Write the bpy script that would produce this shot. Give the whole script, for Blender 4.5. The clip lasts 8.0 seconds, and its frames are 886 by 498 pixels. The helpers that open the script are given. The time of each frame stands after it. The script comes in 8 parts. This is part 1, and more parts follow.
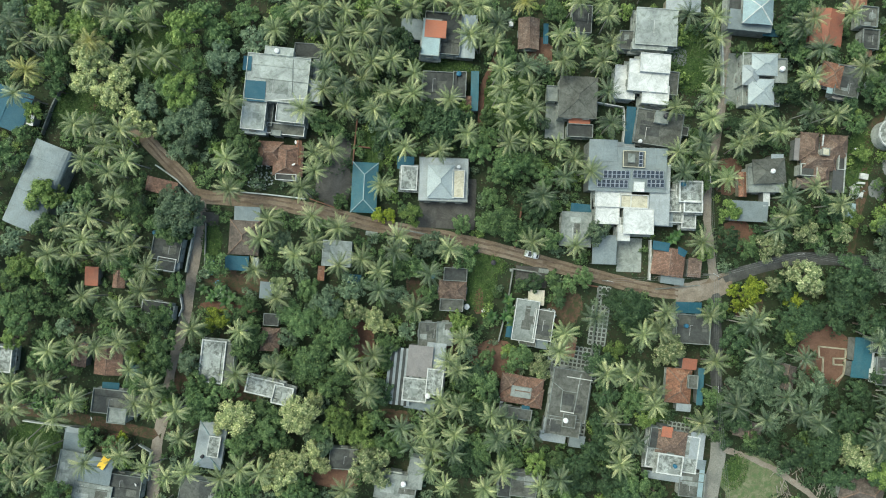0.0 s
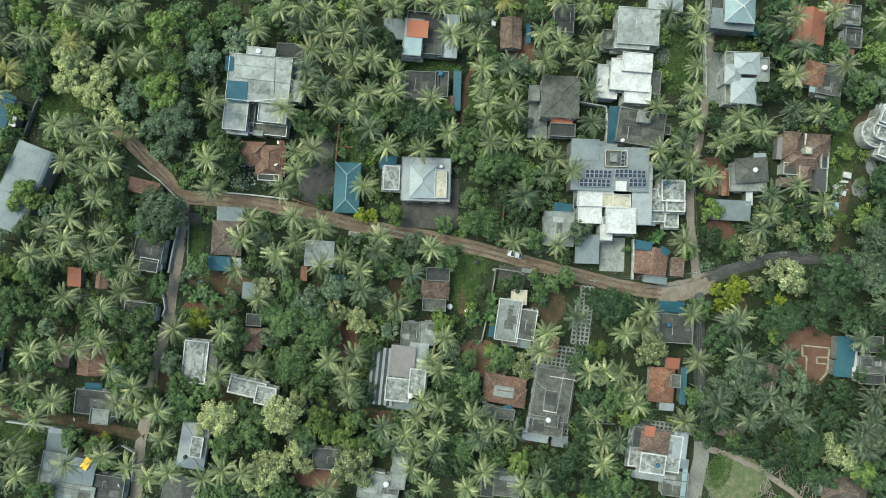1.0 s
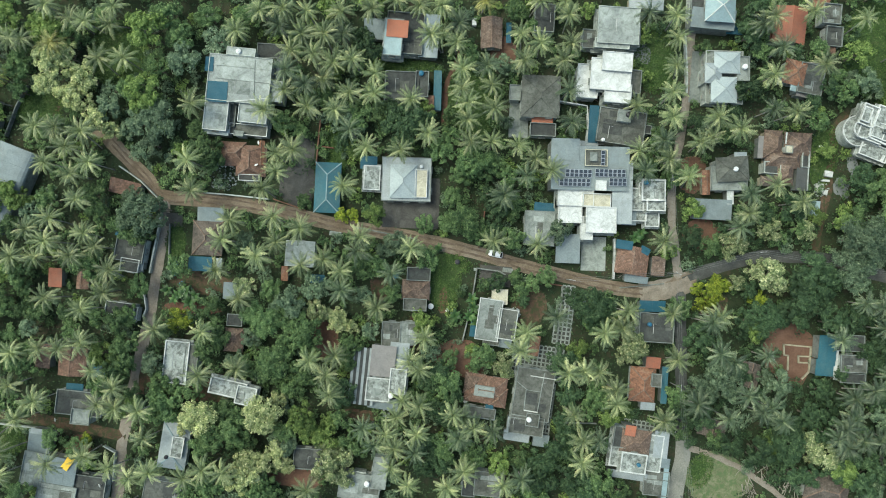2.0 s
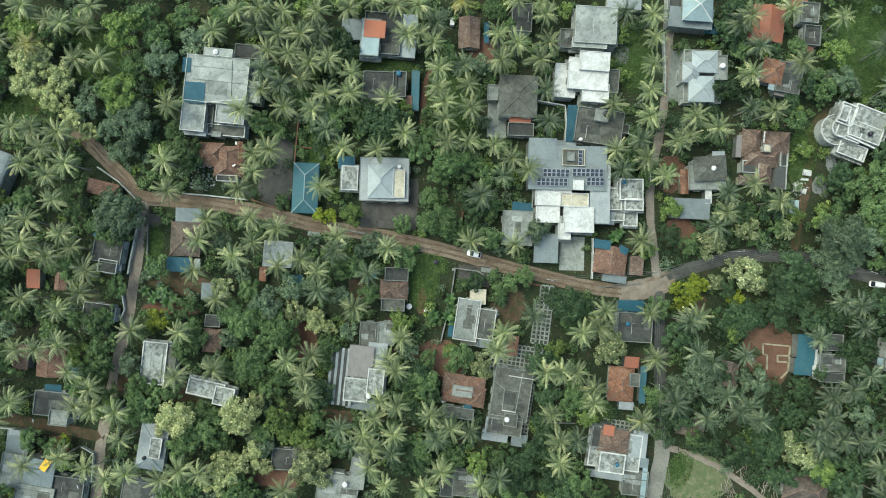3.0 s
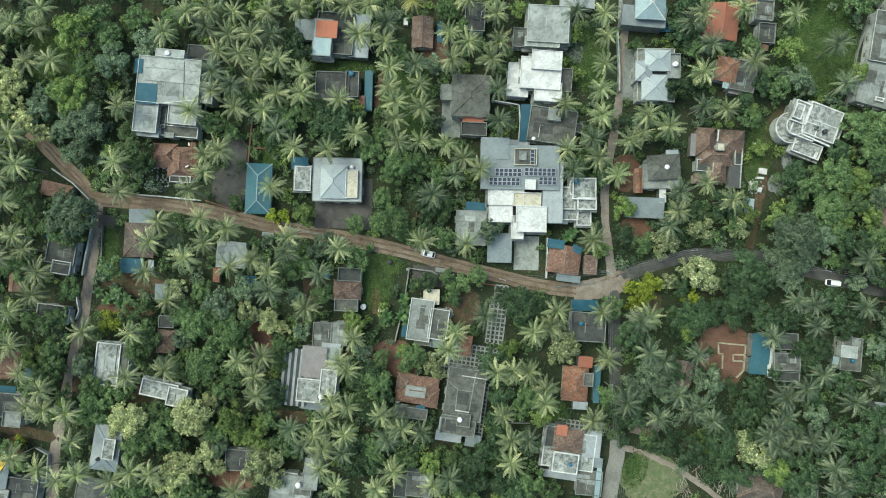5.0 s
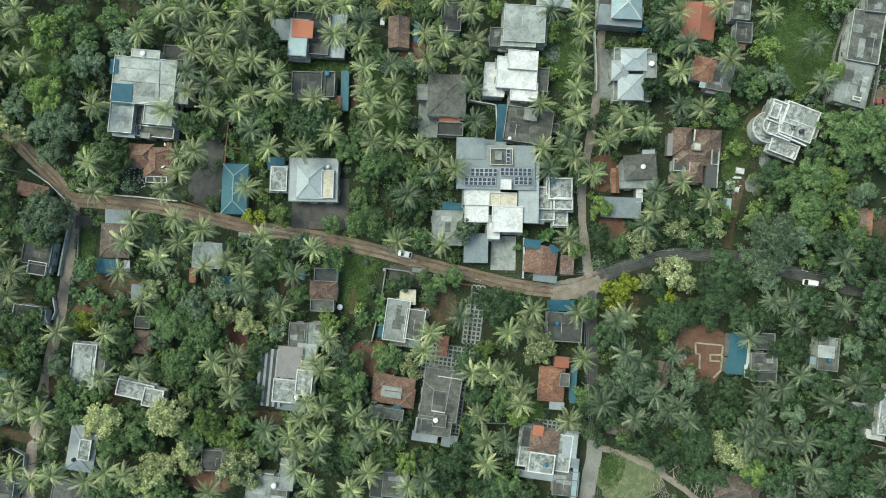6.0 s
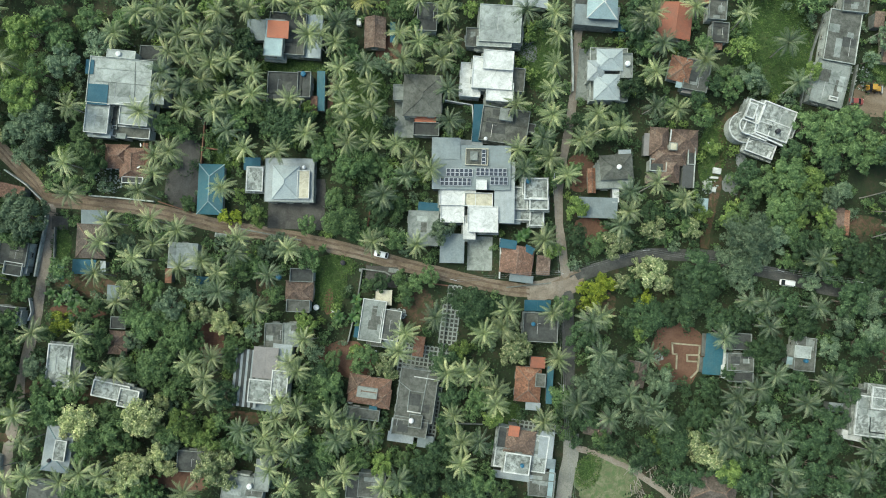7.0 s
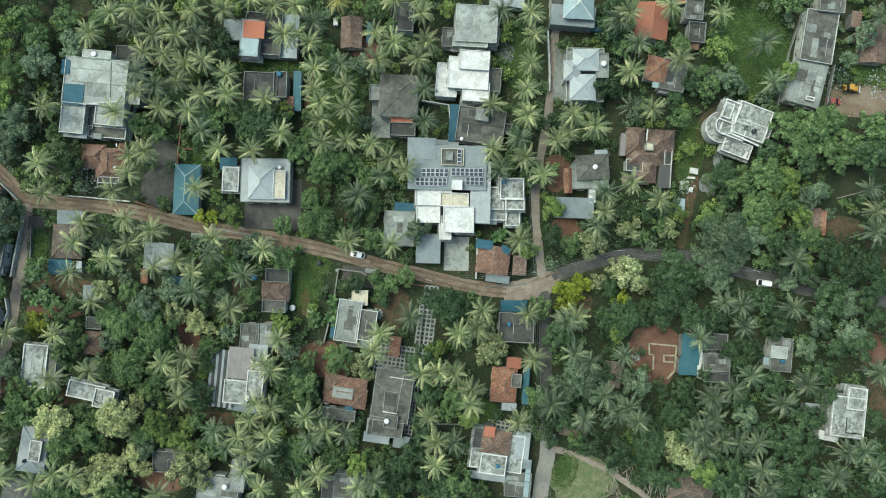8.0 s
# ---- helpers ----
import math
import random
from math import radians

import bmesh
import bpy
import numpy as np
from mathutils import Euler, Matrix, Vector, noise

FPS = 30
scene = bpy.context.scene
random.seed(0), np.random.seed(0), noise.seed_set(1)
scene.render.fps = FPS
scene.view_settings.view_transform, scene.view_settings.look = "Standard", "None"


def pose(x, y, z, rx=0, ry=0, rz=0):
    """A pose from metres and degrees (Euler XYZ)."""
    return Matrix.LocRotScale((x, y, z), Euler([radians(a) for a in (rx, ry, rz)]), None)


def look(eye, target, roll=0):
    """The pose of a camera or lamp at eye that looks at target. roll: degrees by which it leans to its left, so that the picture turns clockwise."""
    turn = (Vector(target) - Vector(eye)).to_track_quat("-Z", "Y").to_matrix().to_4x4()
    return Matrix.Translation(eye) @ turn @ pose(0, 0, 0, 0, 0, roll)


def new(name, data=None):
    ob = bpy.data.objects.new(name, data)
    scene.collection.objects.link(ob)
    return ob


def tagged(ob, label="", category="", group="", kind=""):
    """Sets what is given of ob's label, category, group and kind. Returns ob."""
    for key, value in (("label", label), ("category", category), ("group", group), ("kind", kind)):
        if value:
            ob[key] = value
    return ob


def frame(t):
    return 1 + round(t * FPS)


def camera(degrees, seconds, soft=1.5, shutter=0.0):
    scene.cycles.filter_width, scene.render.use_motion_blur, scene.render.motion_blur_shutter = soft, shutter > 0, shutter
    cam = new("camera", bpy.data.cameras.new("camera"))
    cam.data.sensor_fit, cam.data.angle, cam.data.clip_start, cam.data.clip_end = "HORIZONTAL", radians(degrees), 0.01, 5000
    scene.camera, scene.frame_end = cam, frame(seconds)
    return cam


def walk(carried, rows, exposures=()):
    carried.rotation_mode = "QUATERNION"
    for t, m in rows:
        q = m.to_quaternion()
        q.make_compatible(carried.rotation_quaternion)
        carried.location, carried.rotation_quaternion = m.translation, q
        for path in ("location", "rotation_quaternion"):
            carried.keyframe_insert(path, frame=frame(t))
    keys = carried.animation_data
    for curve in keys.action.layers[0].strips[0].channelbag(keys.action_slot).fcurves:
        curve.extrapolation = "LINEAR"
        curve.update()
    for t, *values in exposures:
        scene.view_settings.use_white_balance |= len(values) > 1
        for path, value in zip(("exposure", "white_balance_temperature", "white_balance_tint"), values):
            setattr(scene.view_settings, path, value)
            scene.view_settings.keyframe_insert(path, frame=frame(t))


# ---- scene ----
cam = camera(70, 8.0, soft=1.0)
PATH = [
    (0, pose(-1.686, -5.543, 173.232, 1.825, -0.576, 0.517)),
    (0.5, pose(0.621, -5.527, 173.256, 1.815, -0.547, 0.468)),
    (1, pose(3.059, -5.508, 173.268, 1.810, -0.545, 0.370)),
    (1.5, pose(5.734, -5.519, 173.298, 1.806, -0.492, 0.314)),
    (3, pose(14.658, -5.743, 173.265, 1.891, -0.371, 0.091)),
    (3.5, pose(17.879, -5.791, 173.240, 1.902, -0.336, 0.025)),
    (4, pose(21.236, -5.776, 173.226, 1.904, -0.266, -0.035)),
    (4.5, pose(24.634, -5.697, 173.185, 1.870, -0.173, -0.087)),
    (6, pose(34.565, -5.576, 172.891, 1.848, -0.022, -0.183)),
    (6.5, pose(37.860, -5.615, 172.821, 1.875, 0.003, -0.212)),
    (7, pose(41.156, -5.716, 172.681, 1.916, 0.039, -0.222)),
    (7.5, pose(44.395, -5.813, 172.576, 1.957, 0.054, -0.236)),
    (8, pose(47.613, -5.873, 172.490, 1.980, 0.065, -0.217)),
]
walk(cam, PATH, exposures=[(0.0, 0.97, 6450, -8.0), (8.0, 0.97, 6450, -8.0)])

# ---------------------------------------------------------------- light: a bright overcast sky
SUN_EL, SUN_AZ = radians(60), radians(300)
world = bpy.data.worlds.new("world")
scene.world = world
world.use_nodes = True
wn = world.node_tree.nodes
sky = wn.new("ShaderNodeTexSky")
sky.sky_type = "NISHITA"
sky.sun_disc = False
sky.sun_elevation, sky.sun_rotation = SUN_EL, SUN_AZ
sky.air_density, sky.dust_density, sky.ozone_density = 1.0, 4.0, 1.0
world.node_tree.links.new(sky.outputs["Color"], wn["Background"].inputs["Color"])
wn["Background"].inputs["Strength"].default_value = 0.15
sun = new("sun", bpy.data.lights.new("sun", "SUN"))
sun.data.energy, sun.data.angle, sun.data.color = 1.1, radians(35), (1.0, 0.97, 0.92)
sun.matrix_world = look((math.sin(SUN_AZ) * math.cos(SUN_EL) * 300, math.cos(SUN_AZ) * math.cos(SUN_EL) * 300, math.sin(SUN_EL) * 300), (0, 0, 0))


# ---------------------------------------------------------------- materials
def ramp(nt, fac, stops):
    r = nt.nodes.new("ShaderNodeValToRGB")
    while len(r.color_ramp.elements) < len(stops):
        r.color_ramp.elements.new(0.5)
    for e, (p, c) in zip(r.color_ramp.elements, stops):
        e.position, e.color = p, (*c, 1)
    nt.links.new(fac, r.inputs["Fac"])
    return r.outputs["Color"]


def noise_node(nt, scale, detail=4, rough=0.6, coord=None, distortion=0.0):
    n = nt.nodes.new("ShaderNodeTexNoise")
    n.inputs["Scale"].default_value, n.inputs["Detail"].default_value = scale, detail
    n.inputs["Roughness"].default_value, n.inputs["Distortion"].default_value = rough, distortion
    if coord is not None:
        nt.links.new(coord, n.inputs["Vector"])
    return n.outputs["Fac"]


def mix(nt, fac, a, b, how="MIX"):
    m = nt.nodes.new("ShaderNodeMix")
    m.data_type, m.blend_type = "RGBA", how
    for key, v in ((0, fac), (6, a), (7, b)):
        if isinstance(v, (int, float)):
            m.inputs[key].default_value = v
        elif isinstance(v, tuple):
            m.inputs[key].default_value = (*v, 1)
        else:
            nt.links.new(v, m.inputs[key])
    return m.outputs[2]


def start(name, rough=0.8, metal=0.0):
    m = bpy.data.materials.new(name)
    m.use_nodes = True
    nt = m.node_tree
    b = nt.nodes["Principled BSDF"]
    b.inputs["Roughness"].default_value, b.inputs["Metallic"].default_value = rough, metal
    b.inputs["Specular IOR Level"].default_value = 0.3
    geo = nt.nodes.new("ShaderNodeNewGeometry")
    return m, nt, b, geo.outputs["Position"]


def relief(nt, b, height, strength, distance):
    n = nt.nodes.new("ShaderNodeBump")
    n.inputs["Strength"].default_value, n.inputs["Distance"].default_value = strength, distance
    nt.links.new(height, n.inputs["Height"])
    nt.links.new(n.outputs["Normal"], b.inputs["Normal"])


def vary(nt, colour, amount=0.25):
    """Each object a little lighter or darker than the next."""
    info = nt.nodes.new("ShaderNodeObjectInfo")
    c = ramp(nt, info.outputs["Random"], [(0, (1 - amount,) * 3), (1, (1 + amount * 0.6,) * 3)])
    return mix(nt, 1.0, colour, c, "MULTIPLY")


def concrete(name, base, stain, moss=(0.06, 0.07, 0.05), much=0.5, rough=0.9):
    """Weathered cement: blotches of stain at metre size, black mould in streaks and fine grain."""
    m, nt, b, pos = start(name, rough)
    info = nt.nodes.new("ShaderNodeObjectInfo")
    shift = nt.nodes.new("ShaderNodeVectorMath")
    shift.operation = "ADD"
    nt.links.new(pos, shift.inputs[0])
    nt.links.new(info.outputs["Location"], shift.inputs[1])
    p = shift.outputs[0]
    big = noise_node(nt, 0.22, 5, 0.65, p, 0.6)
    mid = noise_node(nt, 0.9, 6, 0.7, p, 0.4)
    fine = noise_node(nt, 7.0, 4, 0.7, p)
    c = ramp(nt, big, [(0.36, tuple(v * 1.12 for v in base)), (0.48, base), (0.62, stain)])
    wash = ramp(nt, noise_node(nt, 0.45, 7, 0.75, p, 1.5), [(0.38, (0.62, 0.64, 0.61)), (0.56, (1.08, 1.08, 1.08))])
    c = mix(nt, 0.8, c, wash, "MULTIPLY")
    lo = 0.62 - 0.22 * much
    f = ramp(nt, mid, [(lo, (0, 0, 0)), (lo + 0.16, (1, 1, 1))])
    c = mix(nt, mix(nt, 1.0, f, (0.75 * much + 0.1,) * 3, "MULTIPLY"), c, moss)
    g = ramp(nt, fine, [(0.25, (0.72, 0.72, 0.72)), (0.75, (1.12, 1.12, 1.12))])
    c = mix(nt, 1.0, c, g, "MULTIPLY")
    nt.links.new(c, b.inputs["Base Color"])
    relief(nt, b, fine, 0.5, 0.03)
    return m


def sheet(name, base, dirt, rough=0.45, metal=0.3, across=True, pitch=4.0, much=0.45):
    """Corrugated metal or plastic roofing: fine ribs down the slope, rust and dirt between."""
    m, nt, b, pos = start(name, rough, metal)
    tc = nt.nodes.new("ShaderNodeTexCoord")
    w = nt.nodes.new("ShaderNodeTexWave")
    w.bands_direction = "X" if across else "Y"
    w.inputs["Scale"].default_value = pitch * 0.5
    w.inputs["Distortion"].default_value = 0.3
    nt.links.new(tc.outputs["Object"], w.inputs["Vector"])
    big = noise_node(nt, 0.35, 5, 0.7, pos, 0.5)
    fine = noise_node(nt, 3.0, 5, 0.7, pos)
    c = ramp(nt, big, [(0.4, base), (0.4 + 0.5 * (1.1 - much), dirt)])
    g = ramp(nt, fine, [(0.25, (0.75, 0.75, 0.75)), (0.75, (1.1, 1.1, 1.1))])
    c = mix(nt, 1.0, c, g, "MULTIPLY")
    rib = ramp(nt, w.outputs["Fac"], [(0.0, (0.82, 0.82, 0.82)), (1.0, (1.05, 1.05, 1.05))])
    c = mix(nt, 1.0, c, rib, "MULTIPLY")
    nt.links.new(c, b.inputs["Base Color"])
    relief(nt, b, w.outputs["Fac"], 0.6, 0.04)
    return m


def tiles(name, base, dark, lichen):
    """Clay roof tiles, small as seen from here: courses as relief, mottled burnt and mossy patches."""
    m, nt, b, pos = start(name, 0.85)
    tc = nt.nodes.new("ShaderNodeTexCoord")
    br = nt.nodes.new("ShaderNodeTexBrick")
    br.inputs["Scale"].default_value = 1.0
    br.inputs["Brick Width"].default_value, br.inputs["Row Height"].default_value = 0.28, 0.36
    br.inputs["Mortar Size"].default_value = 0.02
    for key, v in (("Color1", 0.72), ("Color2", 1.15), ("Mortar", 0.45)):
        br.inputs[key].default_value = (v, v, v, 1)
    nt.links.new(tc.outputs["Object"], br.inputs["Vector"])
    big = noise_node(nt, 0.35, 6, 0.7, pos, 0.7)
    fine = noise_node(nt, 2.2, 6, 0.75, pos, 0.3)
    c = ramp(nt, big, [(0.34, dark), (0.5, base), (0.72, lichen)])
    g = ramp(nt, fine, [(0.25, (0.5, 0.5, 0.52)), (0.7, (1.2, 1.17, 1.15))])
    c = mix(nt, 1.0, c, g, "MULTIPLY")
    c = mix(nt, 1.0, c, br.outputs["Color"], "MULTIPLY")
    nt.links.new(c, b.inputs["Base Color"])
    relief(nt, b, br.outputs["Fac"], 0.6, 0.04)
    return m


def soil(name, a, bcol, c3, scale=0.25, grassy=None):
    m, nt, b, pos = start(name, 0.95)
    big = noise_node(nt, scale, 6, 0.65, pos, 0.8)
    fine = noise_node(nt, 2.6, 6, 0.75, pos, 0.2)
    c = ramp(nt, big, [(0.32, a), (0.5, bcol), (0.7, c3)])
    g = ramp(nt, fine, [(0.25, (0.6, 0.6, 0.6)), (0.75, (1.25, 1.25, 1.25))])
    c = mix(nt, 1.0, c, g, "MULTIPLY")
    if grassy:
        f = ramp(nt, noise_node(nt, 0.8, 6, 0.7, pos, 0.5), [(0.46, (0, 0, 0)), (0.58, (1, 1, 1))])
        c = mix(nt, f, c, grassy)
    nt.links.new(c, b.inputs["Base Color"])
    relief(nt, b, fine, 0.8, 0.08)
    return m


def leaf(name, dark, light, tip=None, rough=0.6, gloss=0.22):
    """Foliage: every leaf its own shade between dark and light, lit and dark lumps put into the colour, every tree a
    little apart, light coming through.
    """
    m, nt, b, pos = start(name, rough)
    b.inputs["Specular IOR Level"].default_value = gloss
    geo = nt.nodes.new("ShaderNodeNewGeometry")
    c = ramp(nt, geo.outputs["Random Per Island"], [(0.0, dark), (0.75, light), (1.0, tip or light)])
    # Noise paints bright lobe tops and dark gaps into the leaf colour.
    lump_light = ramp(nt, noise_node(nt, 0.6, 3, 0.5, pos), [(0.32, (0.62, 0.68, 0.68)), (0.68, (1.36, 1.3, 1.22))])
    c = mix(nt, 1.0, c, lump_light, "MULTIPLY")
    c = vary(nt, c, 0.32)
    nt.links.new(c, b.inputs["Base Color"])
    tr = nt.nodes.new("ShaderNodeBsdfTranslucent")
    nt.links.new(c, tr.inputs["Color"])
    ms = nt.nodes.new("ShaderNodeMixShader")
    ms.inputs["Fac"].default_value = 0.28
    out = nt.nodes["Material Output"]
    nt.links.new(b.outputs["BSDF"], ms.inputs[1])
    nt.links.new(tr.outputs["BSDF"], ms.inputs[2])
    nt.links.new(ms.outputs["Shader"], out.inputs["Surface"])
    return m


def plain(name, colour, rough=0.6, metal=0.0, amount=0.12):
    m, nt, b, pos = start(name, rough, metal)
    g = ramp(nt, noise_node(nt, 2.5, 5, 0.7, pos), [(0.25, (1 - amount * 2,) * 3), (0.75, (1 + amount,) * 3)])
    nt.links.new(mix(nt, 1.0, colour, g, "MULTIPLY"), b.inputs["Base Color"])
    return m


